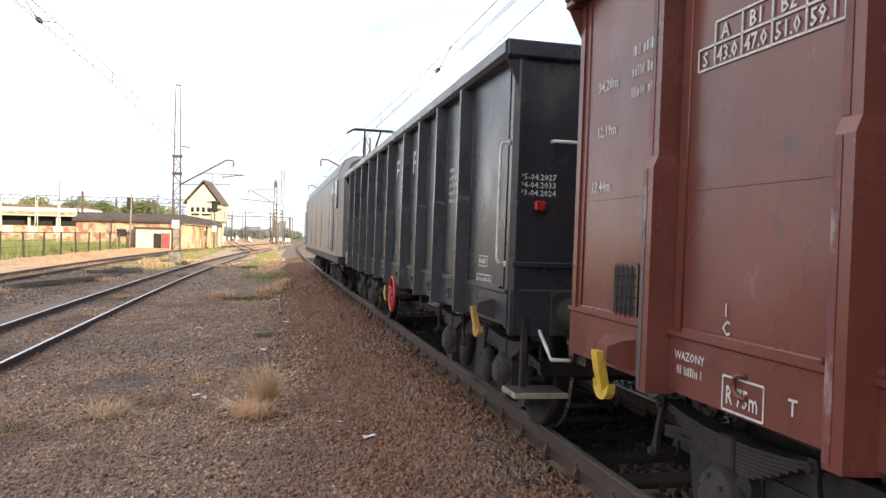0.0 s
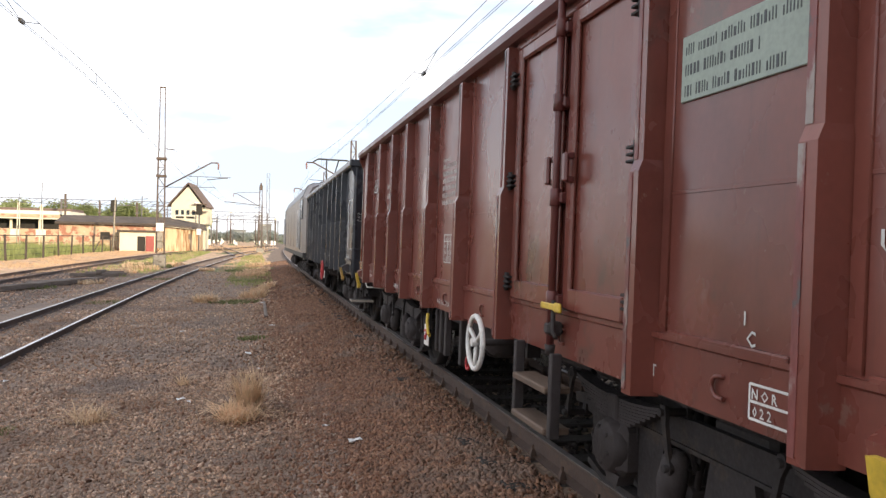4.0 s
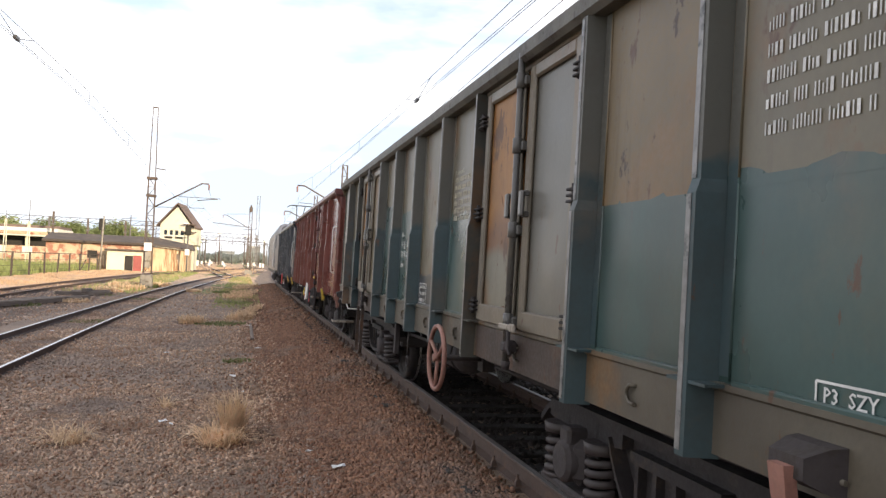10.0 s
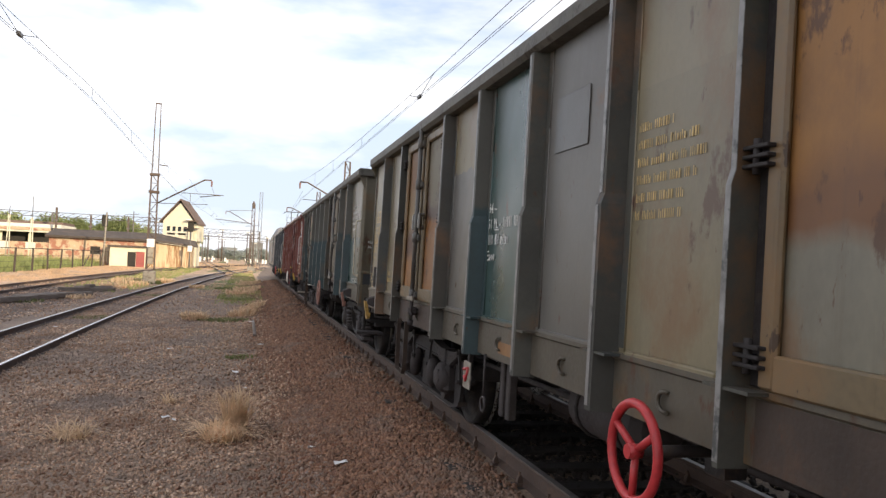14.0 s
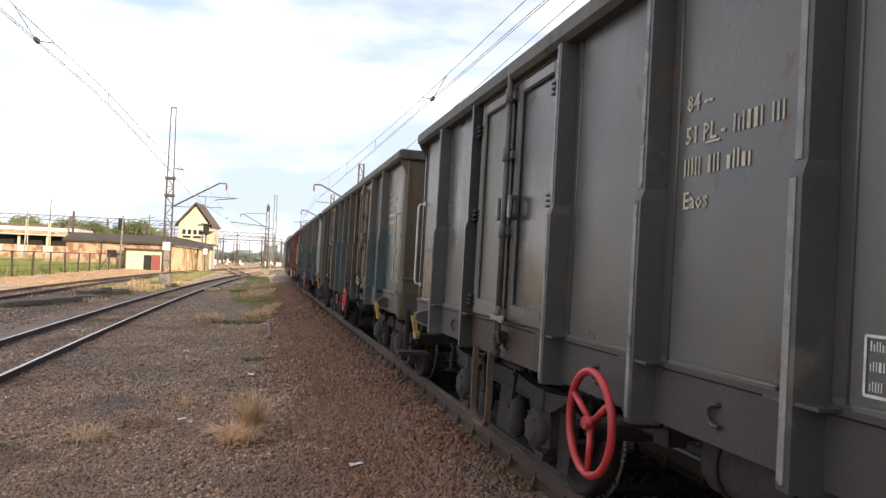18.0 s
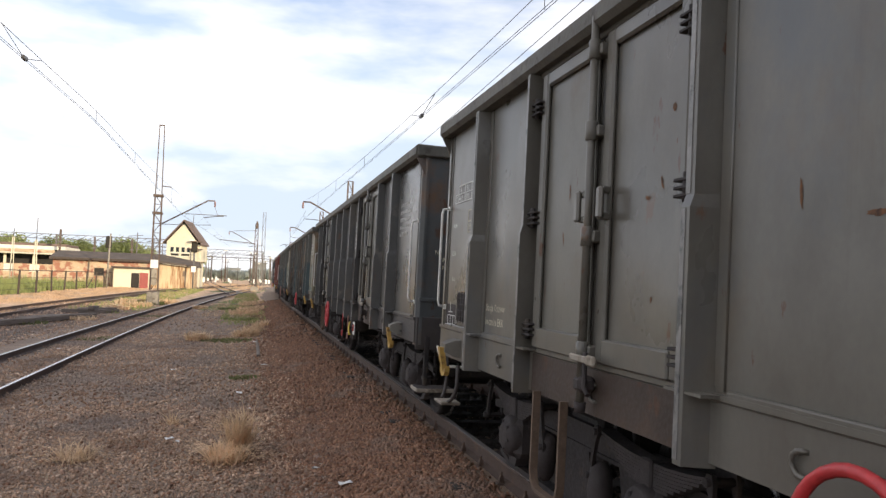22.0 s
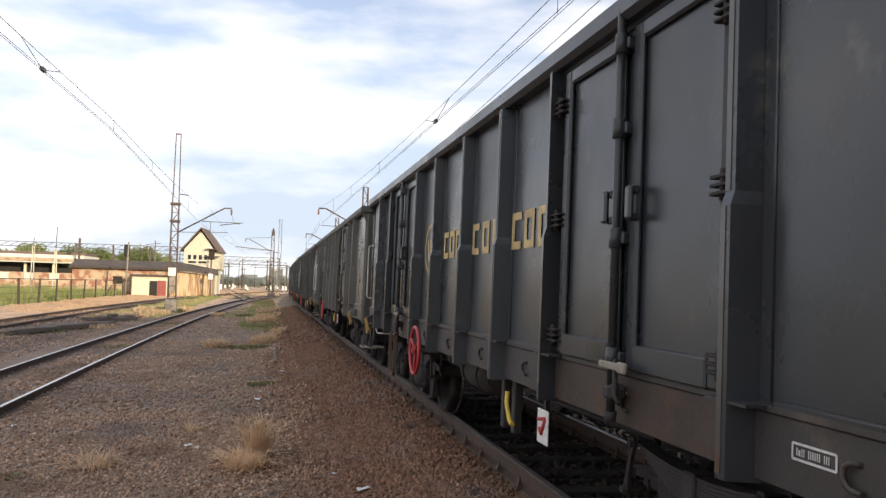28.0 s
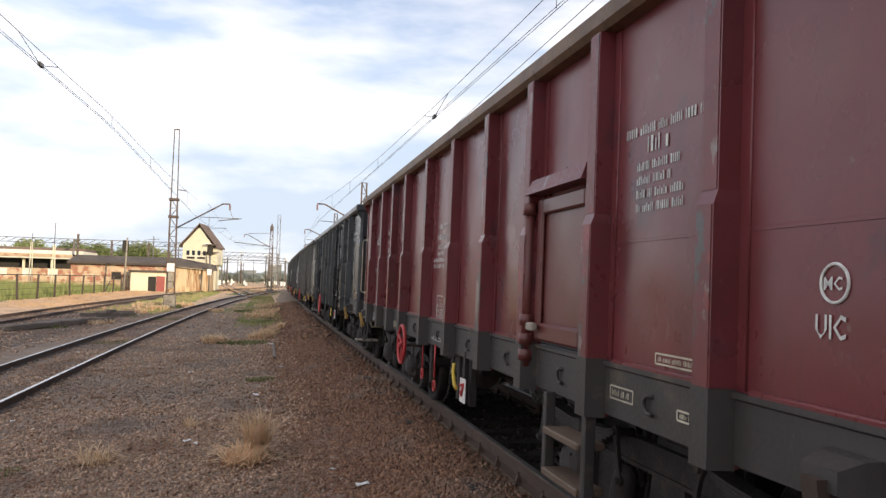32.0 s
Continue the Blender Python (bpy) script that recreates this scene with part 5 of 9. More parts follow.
def build_wagon(spec):
    half = spec["half"]
    rear = spec.get("rear", half)
    reach = {1: half, -1: rear}
    wg = thing("gondola_wagon", spec["label"], "freight wagon", "train of wagons")
    body, rimm, sill, edge = spec["body"], spec["rim"], spec["sill"], spec.get("rib", spec["body"])
    ribs = sorted(spec["ribs"], reverse=True)
    doors = spec.get("doors", [])
    z_low = 1.17
    # floor, frame and both sills
    part("floor", Shape().box(-1.33, 1.33, -rear + 0.02, half - 0.02, 1.14, 1.20), M["under"], wg)
    fr = Shape().box(-0.22, 0.22, -rear, half, 0.80, 1.14)
    for k in range(7):
        yy = -rear + 0.6 + k * (half + rear - 1.2) / 6
        fr.box(-1.32, 1.32, yy - 0.05, yy + 0.05, 0.92, 1.14)
    for e in (-1, 1):
        fr.box(-1.33, 1.33, e * reach[e], e * (reach[e] - 0.14), 0.86, 1.15)
    part("underframe", fr, M["under"], wg)
    for s in (-1, 1):
        sl = Shape().prism([(s * (WALL - 0.03), SILL), (s * (WALL + 0.015), SILL), (s * (WALL + 0.015), z_low - 0.01), (s * (WALL + 0.03), z_low), (s * (WALL + 0.03), z_low + 0.022), (s * (WALL - 0.03), z_low + 0.022)], "y", -rear, half)
        part("side_sill", sl, M[sill], wg)
    # posts of the doors close the bays
    cuts = [half] + ribs + [-rear]
    bays = spec.get("bays", {})
    for k in range(len(cuts) - 1):
        a, b = cuts[k], cuts[k + 1]
        if any(b < yc < a for yc, *_ in doors) or ("low_door" in spec and b < spec["low_door"][0] - 0.3 < a):
            continue
        layers = bays.get(k, [(z_low, TOP - 0.10, body)])
        for z0, z1, mat in layers:
            sh = Shape().box(-WALL, -WALL + 0.02, a, b, max(z0, z_low + 0.02), z1)
            # shallow lap seam and welded joint beads
            if z1 - z0 > 1.2 and body in ("red", "maroon"):
                sh.box(-WALL - 0.003, -WALL, a - 0.12, b + 0.12, 1.775, 1.79, 0.002)
            for q in (a - 0.125, b + 0.125):
                sh.tube([(-WALL - 0.001, q, max(z0, z_low + 0.03)), (-WALL - 0.001, q, z1)], 0.007, 5)
            part("side_panel", sh, M[mat], wg)
        if len(layers) == 2 and layers[0][2] != layers[1][2]:
            rg = random.Random(int(1000 * a) + 7)
            zc, n_, steps = layers[0][1], 22, []
            for q in range(n_ + 1):
                steps.append((a + (b - a) * q / n_, zc + rg.uniform(-0.028, 0.03) + 0.012 * math.sin(q * 0.7)))
            rag = Shape().add([(-WALL - 0.0012, y_, z_) for y_, z_ in steps] + [(-WALL - 0.0012, y_, zc - 0.04) for y_, z_ in steps], [(q, q + 1, n_ + 2 + q, n_ + 1 + q) for q in range(n_)])
            part("paint_edge", rag, M[layers[0][2]], wg, "ragged brushed paint edge")
        lip = Shape().box(-WALL - 0.028, -WALL - 0.002, a - 0.17, b + 0.17, z_low + 0.012, z_low + 0.04, 0.006)
        part("panel_lip", lip, M[layers[0][2]], wg)
    part("far_side", Shape().box(WALL - 0.02, WALL, -rear, half, z_low + 0.02, TOP - 0.1), M[body], wg)
    for k, yr in enumerate(ribs):
        dl, dt, fw = spec.get("depth", (0.113, 0.096, 0.03))
        hung = any(0 < yr - (yc + hw) < 0.2 for yc, hw, *_ in doors) and "depth" not in spec
        if hung:
            r = part("rib", rib_shape(yr + 0.014, -1, wide=0.019, face=0.016, d_top=dt, d_low=dl), M[spec.get("rib_mats", {}).get(k, edge)], wg)
            part("worn_edge", Shape().loft([[(-WALL - d - 0.003, yr - 0.001, z), (-WALL - d - 0.003, yr + 0.029, z), (-WALL - d + 0.001, yr + 0.029, z), (-WALL - d + 0.001, yr - 0.001, z)] for d, z in ((dl, SILL), (dl, 1.875), (dt, 1.935), (dt, TOP - 0.14))]), M[spec["edge"]], r)
            part("foot_ledge", Shape().box(-WALL - dl + 0.004, -WALL - 0.01, yr - 0.14, yr + 0.12, z_low + 0.008, z_low + 0.02), M[spec.get("rib_mats", {}).get(k, edge)], r)
            continue
        r = part("rib", rib_shape(yr, -1, **spec.get("rib_kw", dict(face=fw, wide=fw + (0.018 if "depth" in spec else 0.036), d_top=dt, d_low=dl))), M[spec.get("rib_mats", {}).get(k, edge)], wg)
        if "rib_kw" in spec:
            continue
        if "depth" not in spec:
            part("foot_ledge", Shape().box(-WALL - dl + 0.004, -WALL - 0.01, yr - 0.14, yr + 0.12, z_low + 0.008, z_low + 0.02), M[spec.get("rib_mats", {}).get(k, edge)], r)
        fl = Shape().loft([[(-WALL - 0.006, yr + q - 0.03, z), (-WALL - 0.006, yr + q + 0.03, z), (-WALL + 0.002, yr + q + 0.03, z), (-WALL + 0.002, yr + q - 0.03, z)] for q in (-0.095,) for z in (z_low + 0.045, TOP - 0.135)])
        fl.loft([[(-WALL - 0.006, yr + 0.065, z), (-WALL - 0.006, yr + 0.125, z), (-WALL + 0.002, yr + 0.125, z), (-WALL + 0.002, yr + 0.065, z)] for z in (z_low + 0.045, TOP - 0.135)])
        part("base_flange", fl, M[spec.get("rib_mats", {}).get(k, edge)], r)
        if "foot" in spec:
            part("rib_foot", Shape().loft([[(-WALL - 0.011, yr - fw - 0.023, z), (-WALL - dl - 0.006, yr - fw - 0.004, z), (-WALL - dl - 0.006, yr + fw + 0.004, z), (-WALL - 0.011, yr + fw + 0.023, z)] for z in (SILL - 0.024, z_low + 0.03)]), M[spec["foot"]], r, "grey-painted rib foot")
        ed = Shape().loft([[(-WALL - dl + 0.001, yr + fw - spec.get("worn", 0.098 if spec["edge"] == "worn_edge" else 0.04), z), (-WALL - dl - 0.003, yr + fw - spec.get("worn", 0.098 if spec["edge"] == "worn_edge" else 0.04), z), (-WALL - dl - 0.003, yr + fw - 0.002, z), (-WALL - dl + 0.001, yr + fw - 0.002, z)] for z in (SILL, 1.875)])
        ed.loft([[(-WALL - dt + 0.001, yr + fw - spec.get("worn", 0.098 if spec["edge"] == "worn_edge" else 0.04), z), (-WALL - dt - 0.003, yr + fw - spec.get("worn", 0.098 if spec["edge"] == "worn_edge" else 0.04), z), (-WALL - dt - 0.003, yr + fw - 0.002, z), (-WALL - dt + 0.001, yr + fw - 0.002, z)] for z in (1.935, TOP - 0.14)])
        part("worn_edge", ed, M[spec["edge"]], r)
    far = rib_shape(0, 1).mesh("rib", M[edge])
    for yr in ribs:
        o = new("rib", far)
        o.parent = wg
        o.location = (0, yr, 0)
    # top rim all round
    for s in (-1, 1):
        rh = spec.get("rim_high", 0.13)
        prof = [(s * (WALL - 0.05), TOP - rh), (s * (WALL + 0.075), TOP - rh), (s * (WALL + 0.105), TOP - rh + 0.03), (s * (WALL + 0.105), TOP - 0.02), (s * (WALL + 0.085), TOP), (s * (WALL - 0.05), TOP)]
        part("top_rim", Shape().prism(prof, "y", -rear - 0.04, half + 0.04), M[rimm], wg)
    for e in (-1, 1):
        y0, y1 = e * (reach[e] - 0.05), e * (reach[e] + 0.06)
        part("end_rim", Shape().box(-WALL - 0.09, WALL + 0.09, y0, y1, TOP - 0.125, TOP - 0.003, 0.012), M[rimm], wg)
        em = spec.get("end", body)
        ew = Shape().box(-WALL + 0.002, WALL - 0.002, e * reach[e], e * (reach[e] - 0.02), 1.1, TOP - 0.10)
        part("end_wall", ew, M[em], wg)
        for xs in (-0.42, 0.42):
            part("end_post", Shape().box(xs - 0.06, xs + 0.06, e * reach[e], e * (reach[e] + 0.055), 0.95, TOP - 0.12, 0.012), M[em], wg)
        part("end_ledge", Shape().box(-WALL + 0.01, WALL - 0.01, e * reach[e], e * (reach[e] + 0.03), 1.36, 1.40, 0.006), M[em], wg)
        if em == "red":
            part("end_ledge", Shape().box(-WALL + 0.01, WALL - 0.01, e * reach[e], e * (reach[e] + 0.02), 2.02, 2.05, 0.004), M[em], wg)
        for s in (-1, 1):
            cp = Shape().prism([(s * (WALL - 0.06), e * (reach[e] - 0.06)), (s * (WALL + 0.012), e * (reach[e] - 0.06)), (s * (WALL + 0.012), e * (reach[e] - 0.005)), (s * (WALL - 0.03), e * (reach[e] + 0.02)), (s * (WALL - 0.06), e * (reach[e] + 0.02))], "z", SILL - 0.02, TOP - 0.12)
            part("corner_post", cp, M[em if e < 0 else edge], wg)
            part("head_stock", Shape().box(s * 0.5, s * 1.36, e * (reach[e] - 0.01), e * (reach[e] + 0.018), 0.86, 1.20, 0.01), M[sill if e < 0 else "under"], wg)
        g = Shape().prism([(-WALL - 0.09, TOP - 0.13), (-WALL + 0.02, TOP - 0.13), (-WALL + 0.02, TOP - 0.34)], "y", e * reach[e], e * (reach[e] + 0.012))
        part("gusset", g, M[em], wg)
    # rope hooks along the sill
    for k in range(len(cuts) - 1):
        ym = (cuts[k] + cuts[k + 1]) / 2
        hk = Shape().tube([(-WALL - 0.012, ym - 0.025, 1.082)] + [(-WALL - 0.03, ym - 0.012 + 0.046 * math.cos(q), 1.045 + 0.04 * math.sin(q)) for q in (1.5, 1.05, 0.55, 0.0, -0.55, -1.05, -1.5)] + [(-WALL - 0.03, ym - 0.045, 1.005)], 0.0095, 8)
        part("rope_hook", hk, M[sill], wg)
    for d in doors:
        yc, hw, la, lb, z1 = d
        if "depth" not in spec:
            part("door_sill", Shape().box(-WALL - 0.019, -WALL - 0.0155, yc - hw - 0.03, yc + hw + 0.03, SILL + 0.002, z_low - 0.012), M["sill_rust"], wg, "rust-brown sill plate")
        build_door(wg, yc, hw, body, la, lb, spec.get("lock", "under_grey"), z_low + 0.026, z1, spec.get("door_frame"))
        if z1 < TOP - 0.4:
            part("door_lintel", Shape().box(-WALL - 0.09, -WALL, yc - hw - 0.12, yc + hw + 0.12, z1 + 0.02, z1 + 0.12, 0.02), M[edge], wg)
            part("side_panel", Shape().box(-WALL, -WALL + 0.02, yc - hw - 0.1, yc + hw + 0.1, z1 + 0.1, TOP - 0.1), M[body], wg)
    if "low_door" in spec:
        y0, y1, z1 = spec["low_door"]
        x = -WALL
        lf = part("door_leaf", Shape().box(x - 0.02, x + 0.015, y0, y1, z_low + 0.05, z1), M["red_dark"], wg)
        fr = Shape().box(x - 0.05, x - 0.02, y0 - 0.10, y0 - 0.19, z_low + 0.05, z1, 0.012).box(x - 0.05, x - 0.02, y1 + 0.09, y1, z_low + 0.05, z1, 0.012)
        fr.box(x - 0.049, x - 0.02, y0 - 0.19, y1 + 0.09, z1 - 0.1, z1, 0.012).box(x - 0.06, x - 0.02, y0 - 0.19, y1 + 0.09, z_low + 0.05, z_low + 0.16, 0.02)
        part("door_frame", fr, M["red_dark"], lf)
        br = Shape().tube([(x - 0.075, y0 - 0.04, SILL + 0.12), (x - 0.075, y0 - 0.04, z1 - 0.02)], 0.035, 10)
        for q in (1.12, 1.22, 1.34, z1 - 0.06):
            br.lathe((x - 0.075, y0 - 0.04, q), "z", [(-0.035, 0.048), (0.035, 0.048)], 12)
        bl = part("lock_bar", br, M["red_dark"], lf)
        part("lock_lever", Shape().box(x - 0.12, x - 0.08, y0 - 0.14, y0 - 0.26, 1.28, 1.33, 0.01), M["concrete"], bl)
        part("door_lintel", Shape().prism([(x - 0.11, z1 + 0.03), (x, z1 + 0.03), (x, z1 + 0.12), (x - 0.08, z1 + 0.12)], "y", y0, y1), M[spec["edge"]], wg)
        part("side_panel", Shape().box(x - 0.001, x + 0.02, y0 + 0.06, y1 - 0.06, z1 - 0.01, TOP - 0.1), M[body], wg)
    axles = []
    for yb in spec["bogies"]:
        axles += [(wheelset(wg, y), y) for y in build_bogie(wg, yb, spec["bogie"])]
    build_buffers(wg, half, half + 0.58, rear, rear + spec["rear_buffer"])
    end_gear(wg, rear, spec)
    brake_pipes(wg, half)
    return wg, axles


def table_marks(wg, y, z, mat, values=("44.5", "50.5", "52.5"), wide=0.62, row=0.07, x=-WALL - 0.0045):
    """The ruled load table of a wagon: a heading row of line classes over a row of tonnes."""
    n, first, t = len(values), wide * 0.14, 0.009
    cell = (wide - first) / n
    sh = Shape()
    edges = [y - first - cell * k for k in range(n + 1)]
    for k, q in enumerate(edges):
        sh.box(x - 0.003, x, q - t / 2, q + t / 2, z, z + 2 * row)
    sh.box(x - 0.003, x, y - t / 2, y + t / 2, z, z + row)
    for q, a in ((z, y), (z + row, y), (z + 2 * row, y - first)):
        sh.box(x - 0.003, x, a, y - wide, q - t / 2, q + t / 2)
    part("load_table", sh, M[mat], wg)
    for k, head in enumerate(("A", "B1", "B2", "C")[:n] if n == 4 else ("A", "B1", "B2  C")):
        letters(wg, head, row * 0.95, edges[k] - cell * 0.22, z + row * 1.16, mat, x)
    letters(wg, "S", row * 0.95, y - first * 0.25, z + row * 0.16, mat, x)
    for k, v in enumerate(values):
        letters(wg, v, row * 0.95, edges[k] - cell * 0.08, z + row * 0.16, mat, x, min(1.0, cell / (row * 2.15)))


# ---- the train ----

def two(low, high, cut=2.0):
    return [(1.17, cut, low), (cut, TOP - 0.10, high)]


SPECS = {
    "k1": dict(at=11.52, half=6.24, rear=6.15, rear_buffer=0.64, label="dark charcoal open goods wagon with white lettering and red hand wheel", body="black", rim="black", sill="black", edge="black", end="black",
               ribs=[5.0, 3.95, 2.85, 1.75, 0.65, -0.5, -1.82, -2.86, -3.83, -4.84], bogies=(-4.25, 4.25), bogie="leaf", lock="under", lamp=(-1.16, 1.81), grab=2.28, rib_kw=dict(wide=0.06, face=0.028, d_top=0.10, d_low=0.102)),
    "r2": dict(at=-1.62, half=5.76, rear=6.29, rear_buffer=0.50, rim_high=0.105, label="red-brown open goods wagon with a tall side door", body="red", rim="red_dark", sill="red", edge="red_edge", depth=(0.114, 0.093, 0.042), worn=0.035,
               ribs=[4.68, 3.5, 2.51, 1.55, 0.35, -0.83, -2.04, -3.98, -5.08], doors=[(-3.0, 0.86, "red", "red", TOP - 0.16)], bogies=(-4.1, 3.6), bogie="leaf", lock="red_dark"),
    "e3": dict(at=-15.43, half=6.43, rear=6.30, rear_buffer=0.63, worn=0.034, label="patched olive and teal open goods wagon with rusty doors", body="olive", rim="olive_rim", sill="sill_olive", edge="worn_edge", rib="rib_olive", door_frame="frame_khaki", step="under", rail="under_grey",
               ribs=[5.26, 4.16, 2.28, 1.23, 0.17, -0.92, -1.96, -3.85, -4.94], doors=[(3.24, 0.83, "ochre_tan", "tan", TOP - 0.16), (-2.885, 0.83, "ochre_tan", "door_grey", TOP - 0.16)], bogies=(-4.2, 4.25), bogie="coil", lock="grey",
               bays={0: two("olive", "olive", 2.15), 1: two("blue", "olive", 1.95), 3: two("blue", "olive", 2.28), 4: two("blue", "olive", 2.15), 5: two("slate", "olive", 1.47), 6: two("blue", "olive", 2.0), 8: two("blue", "door_olive", 1.90), 9: two("blue", "olive", 1.93)},
               rib_mats={1: "rib_teal", 2: "rib_teal", 3: "rib_teal", 4: "rib_teal", 5: "rib_teal", 7: "rib_teal", 8: "rib_teal"}),
    "e4": dict(at=-29.47, half=6.52, rear=6.38, rear_buffer=0.67, worn=0.034, label="khaki and teal open goods wagon with orange rusty doors", body="olive", rim="olive_rim", sill="sill_olive", edge="worn_edge", rib="rib_olive", end="olive", step="under", rail="under_grey",
               ribs=[5.35, 4.23, 2.31, 1.24, 0.14, -0.94, -1.98, -3.92, -5.03], door_frame="door_olive", doors=[(3.29, 0.85, "rust_door", "rust_low", TOP - 0.16), (-2.93, 0.86, "ochre_tan", "tan_ochre", TOP - 0.16)], bogies=(-4.2, 4.2), bogie="leaf", lock="grey",
               bays={0: two("tan", "tan", 1.55), 1: two("tan", "tan", 1.55), 3: two("mauve", "tan", 2.33), 4: two("blue", "blue", 2.4), 5: two("mauve", "mauve", 2.4), 6: two("tan", "tan", 2.4), 8: two("blue", "mauve", 1.38), 9: two("blue", "olive", 1.95)},
               rib_mats={3: "rib_teal", 7: "rib_teal", 8: "rib_teal"}),
    "e5": dict(at=-43.51, half=6.40, rear=6.42, rear_buffer=0.56, label="slate grey open goods wagon with red hand wheel", body="grey", end="slate_end", rib="rib_grey", rim="olive_rim", sill="sill_grey", worn=0.034, edge="worn_edge",
               ribs=[5.31, 4.11, 2.24, 1.15, 0.11, -0.99, -2.06, -3.98, -5.06], doors=[(3.19, 0.83, "door_grey", "grey", TOP - 0.16), (-3.0, 0.85, "door_grey", "door_grey", TOP - 0.16)], bogies=(-4.2, 4.2), bogie="leaf", lock="grey"),
    "e6": dict(at=-57.55, half=6.47, rear=6.48, rear_buffer=0.53, label="greenish grey open goods wagon with red hand wheel", door_frame="grey_green", body="grey_green", end="grey_green", rim="olive_rim", sill="grey_green", worn=0.034, edge="worn_edge",
               ribs=[5.32, 4.17, 2.3, 1.18, 0.09, -0.98, -2.11, -4.01, -5.09], doors=[(3.25, 0.83, "door_grey", "grey_green", TOP - 0.16), (-3.04, 0.84, "grey_green", "door_slate", TOP - 0.16)], bogies=(-4.2, 4.2), bogie="leaf", lock="grey_green"),
    "w7": dict(at=-71.59, half=6.44, rear=6.45, rear_buffer=0.49, label="dark slate blue open goods wagon with gold lettering", body="slate", rim="slate", sill="sill_grey", worn=0.034, edge="grey", rail="tan",
               ribs=[5.18, 4.09, 2.2, 1.17, 0.0, -1.1, -2.16, -4.04, -5.11], doors=[(3.17, 0.84, "slate", "slate", TOP - 0.16), (-3.08, 0.83, "slate", "slate", TOP - 0.16)], bogies=(-4.2, 4.2), bogie="leaf", lock="slate"),
    "m8": dict(at=-85.26, half=6.14, rear=6.0, rear_buffer=0.58, label="maroon open goods wagon with a low side door", body="maroon", rim="rim_ochre", sill="sill_grey", foot="sill_grey", edge="maroon_edge", worn=0.105, depth=(0.108, 0.090, 0.058),
               ribs=[5.0, 3.88, 2.92, 1.94, 0.66, -0.53, -1.67, -2.69, -3.71, -4.82], low_door=(-2.69, -3.62, 2.10), bogies=(-3.8, 3.85), bogie="leaf", lock="red_dark"),
}
TRAIN = {}
for key, spec in SPECS.items():
    TRAIN[key] = (spec["at"], *build_wagon(spec))


def step_stirrup(wagon, y):
    """Shunter's foothold hung under the front corner: two bent bars and a tread."""
    x = -1.40
    h = part("shunter_step", Shape().box(x - 0.11, x + 0.05, y - 0.12, y + 0.12, 0.575, 0.60, 0.006), M["concrete"], wagon, "pale worn shunter's step")
    for q in (-0.17, 0.17):
        part("hanger_bar", Shape().tube([(x, y + q, 0.90), (x, y + q, 0.74), (x - 0.01, y + q * 0.95, 0.68), (x - 0.03, y + q * 0.8, 0.625), (x - 0.05, y + q * 0.6, 0.60)], 0.016, 8), M["spring"], h)


def vehicle_marks(w, y, z, mat, size=0.095, gap=0.125):
    """Class letters and country; the running number as plain bars."""
    letters(w, "84 --", size, y, z, mat)
    letters(w, "51 PL -", size, y, z - gap, mat)
    part("underline", Shape().box(-WALL - 0.006, -WALL - 0.0045, y - size * 1.5, y - size * 2.5, z - gap - 0.016, z - gap - 0.007), M[mat], w)
    part("writing", bars(Shape(), y - size * 3.4, z - gap, (size * 3.2,), size * 0.72, 0.04, seed=12), M[mat], w)
    part("writing", bars(Shape(), y, z - 2 * gap, (size * 5.2,), size * 0.72, 0.04, seed=13), M[mat], w)
    letters(w, "Eaos", size, y, z - 3 * gap, mat)


def small_table(w, y0, y1, z0, z1, mat, seed=5):
    n = 3
    hgt = (z1 - z0) / n * 0.5
    s = frame_lines(Shape(), y0, y1, z0, z1, 0.009)
    for k in range(n):
        bars(s, y0 - 0.02, z1 - (k + 0.75) * (z1 - z0) / n, (y0 - y1 - 0.04,), hgt, 0.02, seed=seed + k)
    part("ruled_table", s, M[mat], w)


def plate_box(w, y0, y1, z0, z1, mat, seed=8):
    part("ruled_box", frame_lines(bars(Shape(), y0 - 0.02, z0 + (z1 - z0) * 0.25, (y0 - y1 - 0.04,), (z1 - z0) * 0.5, seed=seed), y0, y1, z0, z1, 0.008), M[mat], w)


def holder(w, y0, y1, z0, z1, mat):
    b = Shape().box(-WALL - 0.025, -WALL, y0, y1, z0, z1, 0.008)
    h = part("label_holder", b, M["under"], w)
    s = frame_lines(Shape(), y0, y1, z0, z1, 0.022, -WALL - 0.025)
    part("holder_frame", s, M[mat], h)
    g = Shape()
    for k in range(1, 5):
        g.tube([(-WALL - 0.03, y0 + (y1 - y0) * k / 5, z0), (-WALL - 0.03, y0 + (y1 - y0) * k / 5, z1)], 0.003, 4)
        g.tube([(-WALL - 0.03, y0, z0 + (z1 - z0) * k / 5), (-WALL - 0.03, y1, z0 + (z1 - z0) * k / 5)], 0.003, 4)
    part("wire_mesh", g, M["under_grey"], h)


def axle_sign(w, y, z, mat):
    """Bogie sign: a stroke on a line above three ruled boxes."""
    s = Shape()
    x = -WALL - 0.0045
    s.box(x - 0.002, x, y - 0.075, y - 0.085, z + 0.11, z + 0.19).box(x - 0.002, x, y - 0.03, y - 0.15, z + 0.10, z + 0.11)
    frame_lines(s, y, y - 0.26, z, z + 0.075, 0.008, x, (y - 0.09, y - 0.175))
    part("bogie_sign", s, M[mat], w)


